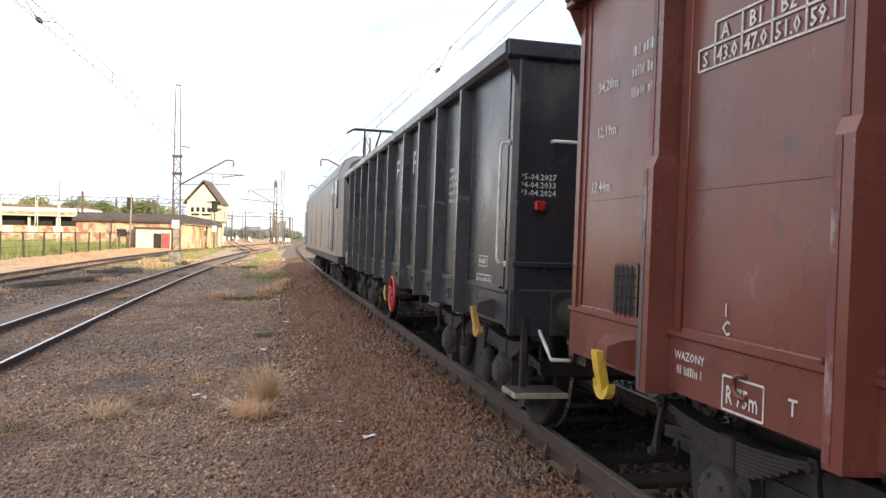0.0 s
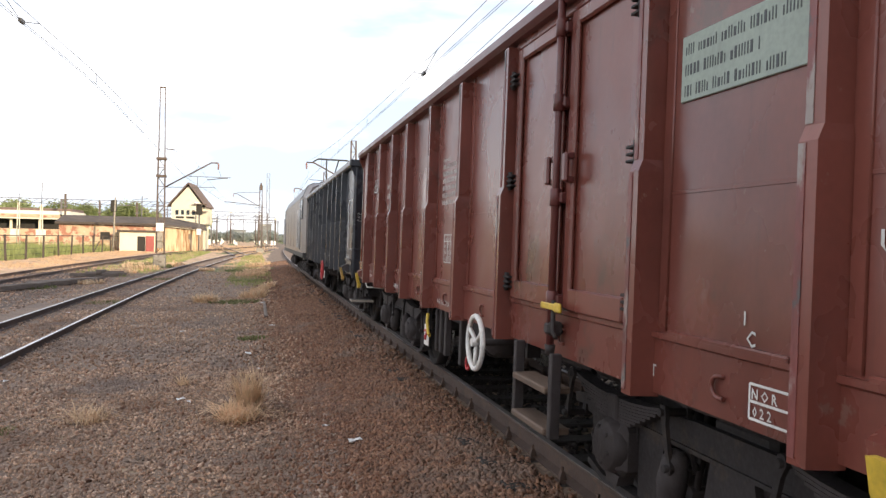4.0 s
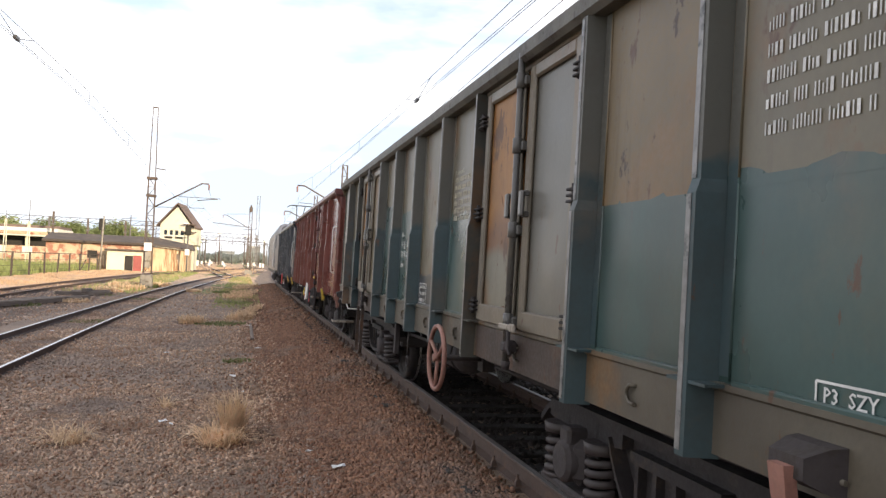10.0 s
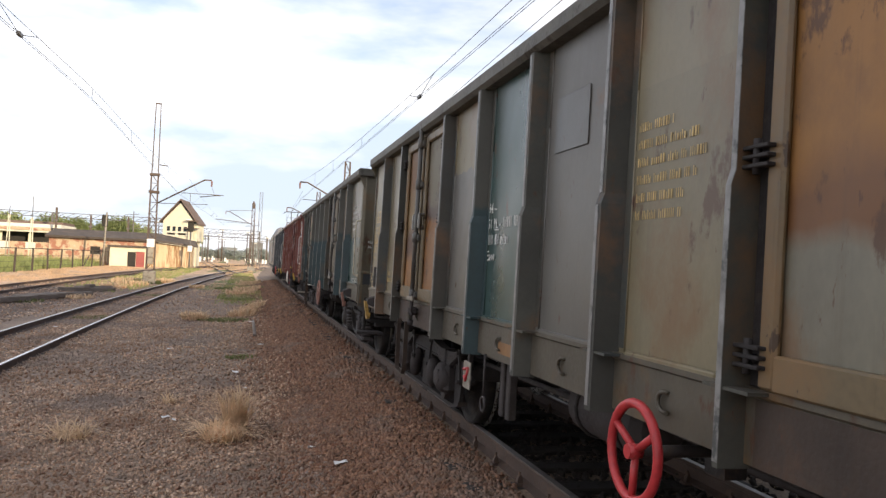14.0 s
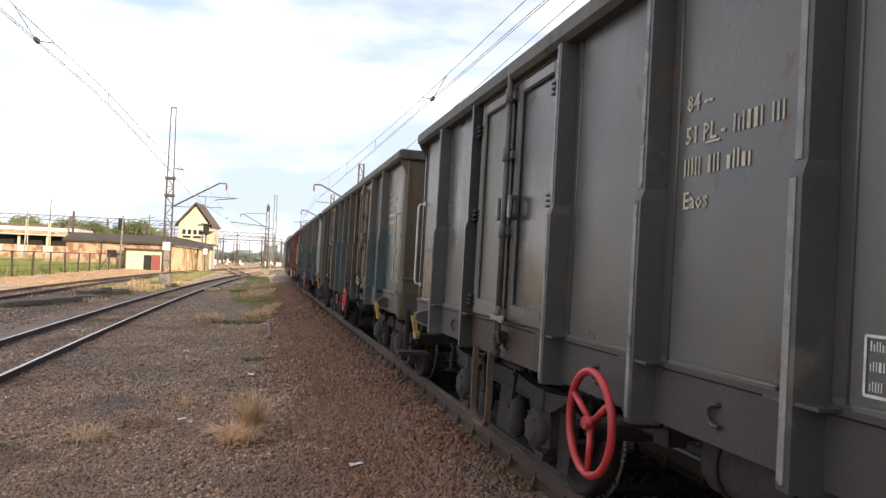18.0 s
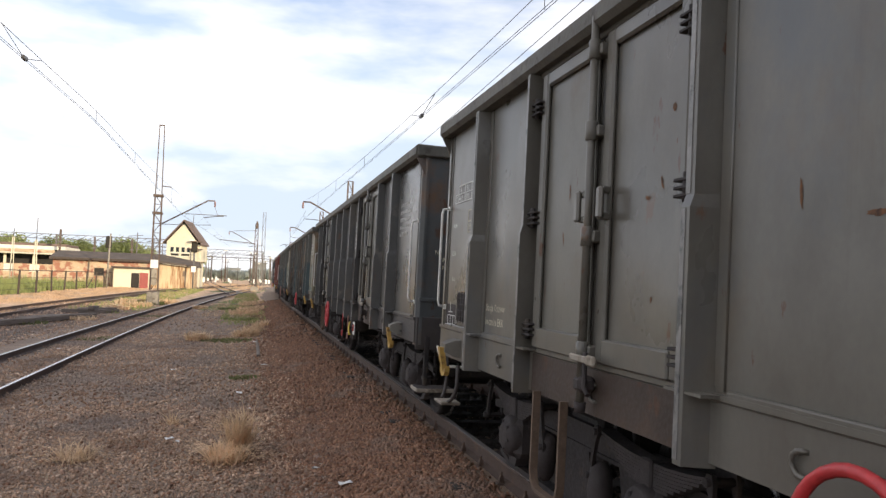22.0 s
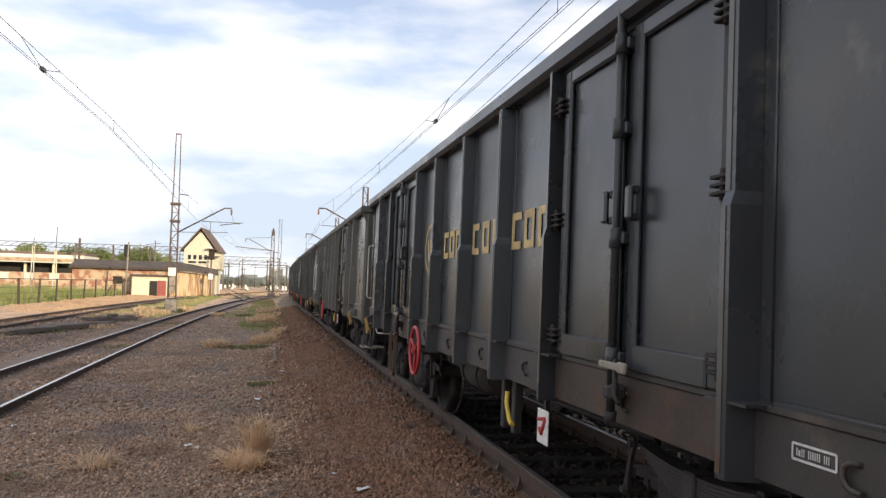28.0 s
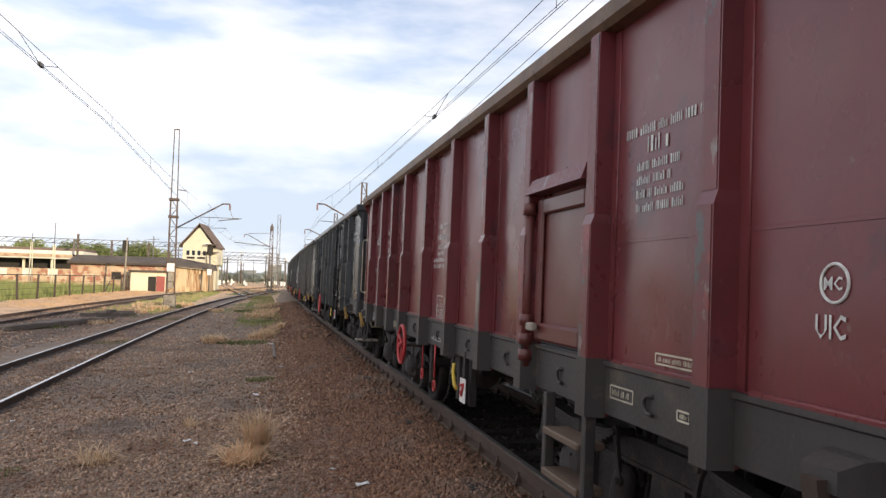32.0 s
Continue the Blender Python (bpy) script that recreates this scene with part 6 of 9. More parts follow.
def rust_mark(w, y, z, wide, high, seed, lean=0.0, off=0.0015, mat="rust_mark"):
    """A scab of rust with a ragged outline, drawn out downwards."""
    rng = random.Random(seed)
    n = 18
    rim = []
    for k in range(n):
        q = 2 * math.pi * k / n
        r = rng.uniform(0.55, 1.0)
        dz = high * r * math.sin(q) * (1.25 if math.sin(q) < 0 else 0.8)
        rim.append((-WALL - off, y + wide * r * math.cos(q) + lean * dz, z + dz))
    part("rust_mark", Shape().add(rim + [(-WALL - off, y, z)], [(n, k, (k + 1) % n) for k in range(n)]), M[mat], w, "ragged brown rust mark")


def rust_marks():
    """Rust scabs that stand out on the paint, wagon by wagon."""
    on_door = 0.0135
    for key, rows in {
        "e3": ((-0.68, 2.10, 0.10, 0.014, 0.0, 0.0015), (-0.705, 2.01, 0.022, 0.04, 0.0, 0.0015), (-0.64, 2.13, 0.04, 0.03, 0.0, 0.0015), (-0.56, 2.075, 0.014, 0.028, 0.0, 0.0015), (-0.40, 2.17, 0.02, 0.03, 0.0, 0.0015),
               (-2.43, 2.05, 0.012, 0.05, 0.5, on_door), (-2.57, 1.31, 0.07, 0.022, 0.6, on_door), (-2.47, 1.76, 0.016, 0.016, 0.0, on_door), (-2.62, 1.74, 0.012, 0.014, 0.0, on_door), (-2.40, 1.60, 0.008, 0.01, 0.0, on_door)),
        "e4": ((1.95, 1.40, 0.02, 0.03, 0.0, 0.0015), (4.75, 1.95, 0.012, 0.03, 0.2, 0.0015), (3.62, 2.15, 0.008, 0.06, -0.3, on_door), (3.55, 1.85, 0.006, 0.04, 0.2, on_door), (3.45, 1.35, 0.02, 0.012, 0.0, on_door)),
        "e5": ((-2.56, 1.84, 0.032, 0.085, -1.2, on_door), (-2.66, 1.97, 0.035, 0.075, -1.3, on_door), (-2.41, 1.97, 0.022, 0.05, 0.2, on_door), (-2.75, 2.30, 0.06, 0.02, 0.0, on_door), (-1.62, 1.46, 0.012, 0.02, 0.0, 0.0015)),
        "e6": ((1.80, 1.90, 0.010, 0.06, 0.1, 0.0015), (1.48, 1.806, 0.05, 0.012, 0.0, 0.0015), (2.54, 2.19, 0.016, 0.018, 0.0, on_door), (2.78, 1.97, 0.03, 0.012, 0.4, on_door), (2.66, 2.03, 0.012, 0.04, 0.3, on_door), (2.58, 2.34, 0.02, 0.02, 0.0, on_door), (3.73, 1.84, 0.009, 0.05, 0.2, on_door), (3.66, 2.10, 0.010, 0.05, 0.0, on_door), (2.72, 1.52, 0.01, 0.018, 0.0, on_door)),
    }.items():
        for k, (y, z, wide, high, lean, off) in enumerate(rows):
            rust_mark(TRAIN[key][1], y, z, wide, high, 300 + k, lean, off, "mud_smear" if key == "e5" else "rust_mark")


def dress_wagons():
    """Fittings and writing, wagon by wagon."""
    w = TRAIN["k1"][1]
    hangers(w, (0.1, -0.3))
    air_tank(w, 0.4, 0.9)
    hand_wheel(w, -1.70, 0.83, "signal_red")
    change_lever(w, -0.4)
    brake_tag(w, -0.75, 0.68)
    tow_hook(w, -5.75)
    corner_rail(w, -6.08, 1.38, 2.27)
    for k, s in enumerate(("P5-04.2027", "P4-04.2033", "P3-04.2024")):
        end_letters(w, s, 0.062, -1.31, -6.151, 2.0 - 0.058 * k)
    part("writing", bars(Shape(), -4.1, 2.2, (0.36, 0.36, 0.34, 0.36, 0.3), 0.04, 0.035, seed=2), M["letter"], w)
    plate_box(w, -5.25, -5.68, 1.20, 1.27, "letter")
    plate_box(w, -5.3, -5.56, 1.34, 1.42, "letter", 3)
    letters(w, "Sp", 0.11, -5.4, 0.98)
    for y in (-0.72, -2.0):
        part("white_mark", Shape().box(-WALL - 0.002, -WALL, y - 0.02, y - 0.07, 2.35, 2.62).box(-WALL - 0.002, -WALL, y - 0.07, y - 0.2, 2.57, 2.62).box(-WALL - 0.002, -WALL, y - 0.07, y - 0.2, 2.46, 2.5), M["letter"], w, "large white letter mark")
    w = TRAIN["r2"][1]
    hand_wheel(w, -1.76, 0.845, "white", 0.185)
    side_ladder(w, -2.75, "under_grey", wide=0.30)
    brake_tag(w, 0.44, 0.62)
    hangers(w, (0.30, 0.12, -0.08, -0.62), 0.5)
    air_tank(w, -0.9, 0.8, -1.0, 0.76)
    change_lever(w, 0.26)
    pull_ring(w, -1.15)
    tow_hook(w, 5.05, "yellow", "red")
    tow_hook(w, -5.45, "yellow", "red")
    corner_rail(w, -6.2, 1.38, 2.27)
    holder(w, 5.18, 4.93, 1.20, 1.45, "red_dark")
    table_marks(w, 4.49, 2.26, "letter", ("43.0", "47.0", "51.0", "59.1"), 0.84, 0.088)
    letters(w, "R 75m", 0.095, 4.19, 0.965, stretch=0.8)
    part("ruled_box", frame_lines(Shape(), 4.21, 3.96, 0.94, 1.065, 0.008), M["letter"], w)
    letters(w, "I", 0.07, 4.235, 1.285)
    letters(w, "C", 0.08, 4.25, 1.213)
    letters(w, "WAZONY", 0.05, 4.57, 1.075)
    part("writing", bars(Shape(), 4.55, 1.015, (0.2,), 0.035, seed=2), M["letter"], w)
    letters(w, "T", 0.08, 3.83, 1.0)
    letters(w, "34,28m", 0.08, 5.50, 2.35)
    letters(w, "12,19m", 0.08, 5.50, 2.11)
    letters(w, "13,44m", 0.08, 5.55, 1.82)
    part("writing", bars(Shape(), 5.1, 2.46, (0.3, 0.3, 0.32), 0.05, 0.05, seed=3), M["letter"], w)
    letters(w, "Eaos", 0.095, 3.29, 1.80)
    part("writing", bars(Shape(), 3.29, 2.24, (0.2, 0.5), 0.07, 0.06, seed=5), M["letter"], w)
    part("writing", bars(Shape(), 3.29, 1.96, (0.45,), 0.07, 0.06, seed=7), M["letter"], w)
    part("writing", bars(Shape(), 2.5, 0.98, (0.55,), 0.055, seed=15), M["letter"], w)
    letters(w, "b", 0.08, 1.95, 1.2)
    letters(w, "a", 0.08, 0.95, 1.2)
    letters(w, "Przewoznik:", 0.058, 0.07, 2.30)
    part("writing", bars(Shape(), 0.07, 2.235, (0.56, 0.7, 0.62, 0.5, 0.5, 0.72), 0.042, 0.025, seed=6), M["letter"], w)
    part("ruled_table", frame_lines(Shape(), -0.07, -0.47, 1.37, 1.62, 0.01, cols=(-0.20, -0.30), rows=(1.56,)), M["letter"], w)
    letters(w, "m   - t -", 0.055, -0.13, 1.565)
    for k, s in enumerate(("a-a 3 21 24", "b-b 5 25 28", "c-c 9 37 56")):
        letters(w, s, 0.058, -0.085, 1.505 - 0.06 * k)
    letters(w, "PL", 0.10, 0.77, 0.965)
    part("ruled_box", frame_lines(Shape(), 0.80, 0.61, 0.945, 1.075, 0.008), M["letter"], w)
    letters(w, "O-GP SAB DRV 2A - 600", 0.062, 0.09, 0.98, stretch=0.95)
    letters(w, "T", 0.075, -4.02, 1.0)
    letters(w, "I", 0.07, -4.64, 1.285)
    letters(w, "C", 0.08, -4.66, 1.213)
    part("writing", frame_lines(Shape(), -4.71, -4.93, 0.97, 1.09, 0.009, rows=(1.03,)), M["letter"], w)
    letters(w, "N O R", 0.05, -4.72, 1.04)
    letters(w, "0 2 2", 0.05, -4.73, 0.98)
    letters(w, "UIC", 0.10, -5.25, 1.55)
    sg = part("sign_panel", Shape().box(-WALL - 0.012, -WALL, -4.17, -4.99, 2.15, 2.42, 0.003), M["pale_green"], w, "pale green sign panel")
    part("writing", bars(Shape(), -4.2, 2.34, (0.72, 0.5, 0.64), 0.045, 0.04, -WALL - 0.012, 8), M["ink"], sg)
    w = TRAIN["e3"][1]
    hangers(w, (1.35,))
    air_tank(w, -0.6, 0.9)
    hand_wheel(w, -1.43, 0.84, "pink_red", 0.25)
    bar_step(w, 3.66, "sill_rust", 0.30)
    pull_ring(w, 0.25, "under_grey")
    tow_hook(w, 5.86, "pink_red")
    tow_hook(w, -5.55, "pink_red")
    corner_rail(w, -6.20, 1.33, 2.19, "letter_old")
    holder(w, 5.93, 5.64, 1.26, 1.48, "grey")
    table_marks(w, 6.22, 2.06, "letter")
    letters(w, "14.04", 0.06, 6.25, 1.86)
    letters(w, "12.7m", 0.06, 6.25, 1.7)
    part("writing", bars(Shape(), 5.8, 1.84, (0.25, 0.25, 0.25), 0.05, 0.05, seed=3), M["letter"], w)
    axle_sign(w, 6.3, 1.25, "letter")
    vehicle_marks(w, 1.08, 1.88, "letter", 0.09, 0.11)
    small_table(w, 0.03, -0.25, 1.21, 1.40, "letter")
    letters(w, "Przewoznik:", 0.055, -1.12, 2.35, "letter_old")
    part("writing", bars(Shape(), -1.12, 2.285, (0.5, 0.64, 0.66, 0.5, 0.5, 0.66), 0.042, 0.023, seed=6), M["letter_old"], w)
    part("writing", bars(Shape(), -5.2, 2.42, (0.5, 0.66, 0.6, 0.62, 0.5), 0.045, 0.045, seed=7), M["letter"], w)
    plate_box(w, -5.82, -6.05, 1.19, 1.27, "letter")
    part("ruled_box", frame_lines(Shape(), -5.50, -5.82, 1.19, 1.27, 0.008), M["letter"], w)
    letters(w, "P3  SZY", 0.065, -5.53, 1.21)
    part("dark_band", Shape().box(-WALL + 0.01, WALL - 0.01, -6.307, -6.301, 1.20, 1.36), M["slate"], w)
    for k, s in enumerate(("Napr.rem.04", "Nn  P3.04", "     P4.04")):
        end_letters(w, s, 0.062, -1.25, -6.302, 1.84 - 0.075 * k, "letter")
    w = TRAIN["e4"][1]
    hand_wheel(w, -1.49, 0.85, "signal_red", 0.19)
    hangers(w, (0.73, 0.6))
    air_tank(w, -0.75)
    part("tarp_patch", Shape().box(-WALL - 0.008, -WALL - 0.001, -0.09, -0.54, 2.23, 2.55, 0.003), M["grey"], w, "welded repair plate")
    bar_step(w, 3.88, "sill_rust")
    brake_tag(w, 1.38, 0.72, "concrete")
    pull_ring(w, 0.9, "under_grey")
    tow_hook(w, 5.86)
    tow_hook(w, -5.5)
    corner_rail(w, -6.28, 1.33, 2.2, "letter_old")
    holder(w, 6.12, 5.77, 1.24, 1.48, "under_grey")
    table_marks(w, 6.27, 2.09, "letter_gold", wide=0.60)
    part("ruled_box", frame_lines(Shape(), 6.35, 6.09, 1.87, 2.02, 0.008, cols=(6.22,), rows=(1.95,)), M["letter_gold"], w)
    letters(w, "90 60s", 0.062, 6.34, 1.885, "letter_gold")
    letters(w, "C", 0.062, 6.18, 1.96, "letter_gold")
    letters(w, "20.ot", 0.062, 6.29, 1.705, "letter_gold")
    part("ruled_box", frame_lines(bars(Shape(), 6.33, 1.80, (0.2,), 0.045, seed=3), 6.35, 6.11, 1.69, 1.85, 0.008, rows=(1.775,)), M["letter_gold"], w)
    letters(w, "14.04m", 0.05, 6.35, 1.60, "letter_gold")
    letters(w, "73.0m", 0.062, 6.02, 1.90, "letter_gold")
    sk = Shape()
    for (a, b), (c, d_) in (((6.05, 1.88), (5.85, 1.88)), ((6.05, 1.88), (6.05, 1.97)), ((6.05, 1.97), (5.97, 2.06)), ((5.85, 1.97), (5.78, 2.05)), ((5.97, 2.06), (5.78, 2.06)), ((6.05, 1.97), (5.85, 1.97)), ((5.85, 1.97), (5.85, 1.88)), ((5.85, 1.88), (5.78, 1.96))):
        sk.tube([(-WALL - 0.002, a, b), (-WALL - 0.002, c, d_)], 0.004, 4)
    part("volume_box", sk, M["letter_gold"], w)
    letters(w, "12.7m", 0.06, 5.95, 1.79, "letter_gold")
    part("length_line", Shape().box(-WALL - 0.006, -WALL - 0.0045, 5.98, 5.77, 1.765, 1.772).box(-WALL - 0.006, -WALL - 0.0045, 5.98, 5.973, 1.73, 1.81).box(-WALL - 0.006, -WALL - 0.0045, 5.777, 5.77, 1.73, 1.81), M["letter_gold"], w)
    letters(w, "36.0m", 0.062, 5.99, 1.59, "letter_gold")
    hx = Shape()
    pts = [(6.03, 1.61), (6.0, 1.655), (5.81, 1.655), (5.78, 1.61), (5.81, 1.565), (6.0, 1.565), (6.03, 1.61)]
    for (a, b), (c, d_) in zip(pts, pts[1:]):
        hx.tube([(-WALL - 0.002, a, b), (-WALL - 0.002, c, d_)], 0.004, 4)
    part("hexagon_mark", hx, M["letter_gold"], w)
    part("dark_patch", Shape().box(-WALL - 0.003, -WALL, 6.56, 6.14, 1.2, 1.36), M["olive_rim"], w, "dark repainted patch")
    axle_sign(w, 6.50, 1.215, "letter_gold")
    letters(w, "Stacja", 0.075, 5.2, 1.405, "letter_gold")
    part("writing", bars(Shape(), 4.88, 1.405, (0.25,), 0.055, seed=4), M["letter_gold"], w)
    part("writing", bars(Shape(), 5.2, 1.32, (0.25,), 0.055, seed=24), M["letter_gold"], w)
    letters(w, "EKK", 0.075, 4.90, 1.32, "letter_gold")
    part("writing", bars(Shape(), 4.72, 1.32, (0.12,), 0.055, seed=34), M["letter_gold"], w)
    vehicle_marks(w, 1.13, 1.95, "letter", 0.10, 0.115)
    part("writing", bars(Shape(), -1.1, 2.2, (0.3, 0.5, 0.55, 0.5, 0.4, 0.4), 0.04, 0.04, seed=6), M["letter_gold"], w)
    plate_box(w, -4.53, -4.9, 1.19, 1.265, "letter")
    part("white_stroke", Shape().box(-WALL - 0.002, -WALL, -4.68, -4.70, 1.38, 1.52).box(-WALL - 0.002, -WALL, -4.68, -4.70, 1.78, 1.86), M["letter"], w)
    part("writing", bars(Shape(), -5.25, 2.5, (0.4, 0.62, 0.6, 0.62, 0.5), 0.05, 0.05, seed=7), M["letter"], w)
    part("ochre_patch", Shape().box(-WALL - 0.019, -WALL - 0.016, -4.35, -4.75, 0.98, 1.08), M["ochre"], w)
    part("ochre_patch", Shape().box(-WALL - 0.019, -WALL - 0.016, 0.7, 0.2, 0.98, 1.06), M["ochre"], w)
    w = TRAIN["e5"][1]
    hangers(w, (-1.0, -1.2))
    air_tank(w, 0.3, 0.9)
    hand_wheel(w, 1.43, 0.85, "signal_red", 0.24)
    bar_step(w, 3.66, "tread_wood")
    brake_tag(w, -1.74, 0.76)
    change_lever(w, -1.45)
    pull_ring(w, -0.29)
    pull_ring(w, -1.05, "pink_red")
    tow_hook(w, 5.86, "yellow_old", "sill_grey")
    corner_rail(w, 6.30, 1.35, 2.22)
    tow_hook(w, -5.64, "yellow_old", "door_grey")
    corner_rail(w, -6.33, 1.35, 2.21)
    vehicle_marks(w, 0.96, 2.24, "letter_old", 0.10, 0.135)
    small_table(w, -0.08, -0.35, 1.24, 1.41, "letter")
    letters(w, "Przewoznik:", 0.06, -1.17, 2.5, "letter")
    part("writing", bars(Shape(), -1.17, 2.43, (0.56, 0.62, 0.66, 0.5, 0.5, 0.68), 0.045, 0.026, seed=6), M["letter"], w)
    part("writing", bars(Shape(), -5.25, 2.43, (0.5, 0.62, 0.6, 0.62, 0.4), 0.045, 0.04, seed=7), M["letter"], w)
    plate_box(w, -4.5, -4.85, 1.20, 1.28, "letter")
    for k, s in enumerate(("Nn  P4.04", "     P3.04", "     P5.04")):
        end_letters(w, s, 0.062, -1.2, -6.422, 1.86 - 0.08 * k, "letter_old")
    w = TRAIN["e6"][1]
    hand_wheel(w, 1.36, 0.87, "signal_red", 0.24)
    bar_step(w, 3.76, "tread_wood")
    brake_tag(w, -1.88, 0.74)
    change_lever(w, -1.45)
    pull_ring(w, -0.29, "under_grey", 0.5)
    hangers(w, (-0.75, -0.95))
    air_tank(w, -3.0)
    tow_hook(w, 5.86, "yellow_old", "door_grey")
    step_stirrup(w, 5.90)
    tow_hook(w, -5.66, "yellow_old", "grey_green")
    corner_rail(w, 6.36, 1.35, 2.22)
    corner_rail(w, -6.38, 1.33, 2.21, "letter_old")
    holder(w, 5.93, 5.53, 1.24, 1.49, "grey")
    table_marks(w, 6.20, 2.25, "letter", ("44.3", "50.0", "52.0"), 0.70)
    letters(w, "14.04m", 0.05, 6.24, 2.04)
    letters(w, "12.7m", 0.055, 6.24, 1.80)
    part("ruled_box", frame_lines(Shape(), 5.77, 5.47, 1.98, 2.16, 0.009, cols=(5.61,), rows=(2.07,)), M["letter_old"], w)
    letters(w, "90 60.o", 0.07, 5.75, 2.0, "letter_old")
    letters(w, "20.ot", 0.07, 5.72, 1.73, "letter_old")
    part("writing", bars(Shape(), 5.75, 1.82, (0.3,), 0.05, seed=9), M["letter_gold"], w)
    letters(w, "35.okN", 0.06, 5.76, 1.59, "letter_old")
    part("ruled_box", frame_lines(Shape(), 5.78, 5.50, 1.57, 1.665, 0.008), M["letter_old"], w)
    letters(w, "36.o", 0.055, 6.2, 1.58)
    part("dark_patch", Shape().box(-WALL - 0.003, -WALL, 6.34, 5.98, 1.2, 1.38), M["under_grey"], w, "dark repainted patch")
    axle_sign(w, 6.28, 1.21, "letter")
    letters(w, "Stacja Ostrow", 0.075, 5.16, 1.37, "letter_old")
    letters(w, "bocznica EKK", 0.075, 5.16, 1.27, "letter_old")
    vehicle_marks(w, 1.03, 1.99, "letter_old", 0.095, 0.12)
    small_table(w, -0.07, -0.36, 1.25, 1.46, "letter_old")
    letters(w, "Przewoznik:", 0.062, -1.22, 2.31, "letter_old")
    part("writing", bars(Shape(), -1.22, 2.235, (0.56, 0.62, 0.66, 0.5, 0.5, 0.7), 0.047, 0.025, seed=6), M["letter_old"], w)
    part("writing", bars(Shape(), -5.5, 2.42, (0.5, 0.62, 0.6, 0.62, 0.4), 0.045, 0.04, seed=7), M["letter"], w)
    small_table(w, -5.6, -5.75, 1.55, 1.8, "letter_old", 9)
    plate_box(w, -4.4, -4.8, 1.20, 1.28, "letter_old")
    for k, s in enumerate(("Nn  P5", "     P4", "     P3")):
        end_letters(w, s, 0.062, -1.2, -6.482, 1.86 - 0.08 * k, "letter_old")
    w = TRAIN["w7"][1]
    hangers(w, (-1.0, -1.25))
    air_tank(w, 0.3, 0.9)
    hand_wheel(w, 1.52, 0.89, "signal_red", 0.24)
    bar_step(w, 3.7, "tread_wood")
    brake_tag(w, -2.02, 0.72)
    change_lever(w, -1.4)
    tow_hook(w, 5.74)
    step_stirrup(w, 5.74)
    tow_hook(w, -5.66)
    corner_rail(w, 6.36, 1.35, 2.22)
    corner_rail(w, -6.36, 1.33, 2.22, "letter_old")
    holder(w, 5.82, 5.46, 1.22, 1.47, "slate")
    table_marks(w, 6.22, 2.26, "letter", ("44.0", "50.0", "52.0"), 0.68)
    letters(w, "12.8m", 0.06, 6.06, 2.10)
    part("ruled_box", frame_lines(Shape(), 6.09, 5.86, 2.085, 2.088, 0.006), M["letter"], w)
    letters(w, "73.0 m", 0.055, 6.14, 1.87)
    sk = Shape()
    for (a, b), (c, d_) in (((6.18, 1.85), (5.94, 1.85)), ((6.18, 1.85), (6.18, 1.94)), ((5.94, 1.85), (5.94, 1.94)), ((6.18, 1.94), (5.94, 1.94)), ((6.18, 1.94), (6.10, 2.0)), ((5.94, 1.94), (5.86, 2.0)), ((6.10, 2.0), (5.86, 2.0)), ((5.86, 2.0), (5.86, 1.91)), ((5.86, 1.91), (5.94, 1.85))):
        sk.tube([(-WALL - 0.002, a, b), (-WALL - 0.002, c, d_)], 0.004, 4)
    part("volume_box", sk, M["letter"], w)
    letters(w, "36.0m", 0.055, 6.13, 1.71)
    hx = Shape()
    pts = [(6.19, 1.73), (6.15, 1.77), (5.97, 1.77), (5.93, 1.73), (5.97, 1.69), (6.15, 1.69), (6.19, 1.73)]
    for (a, b), (c, d_) in zip(pts, pts[1:]):
        hx.tube([(-WALL - 0.002, a, b), (-WALL - 0.002, c, d_)], 0.004, 4)
    part("hexagon_mark", hx, M["letter"], w)
    letters(w, "14.04 m", 0.062, 6.19, 1.56)
    axle_sign(w, 6.20, 1.225, "letter")
    for z in (1.80, 1.69):
        part("ruled_box", frame_lines(bars(Shape(), 5.63, z + 0.02, (0.2,), 0.05, 0.06, seed=3), 5.65, 5.42, z, z + 0.09, 0.008), M["pink_red"], w)
    part("ruled_box", frame_lines(bars(Shape(), 5.63, 1.57, (0.2,), 0.05, 0.06, seed=4), 5.65, 5.42, 1.55, 1.64, 0.008), M["pink_red"], w)
    part("ruled_box", frame_lines(Shape(), 5.62, 5.42, 2.06, 2.18, 0.008, rows=(2.12,)), M["letter"], w)
    vehicle_marks(w, 4.93, 1.88, "letter", 0.095, 0.122)
    letters(w, "b", 0.12, 2.36, 0.98)
    gx = -WALL - 0.006
    ring_ = Shape()
    for k in range(26):
        t0, t1 = radians(62 + k * 12), radians(62 + (k + 1) * 12)
        ring_.add([(gx, 1.68 - r * math.cos(t) * 1.05, 1.97 + r * math.sin(t)) for t in (t0, t1) for r in (0.225, 0.27)], [(0, 1, 3, 2)])
    ring_.box(gx - 0.001, gx + 0.001, 1.56, 1.43, 2.03, 2.075)
    part("gold_mark", ring_, M["letter_gold"], w, "open gold ring of the company mark")
    for a, b in ((1.80, 1.72), (1.69, 1.64), (1.57, 1.64)):
        part("gold_stroke", Shape().add([(gx, a + 0.03, 2.07), (gx, a - 0.03, 2.07), (gx, b - 0.03, 1.83), (gx, b + 0.03, 1.83)], [(0, 1, 2, 3)]), M["letter_gold"], w)
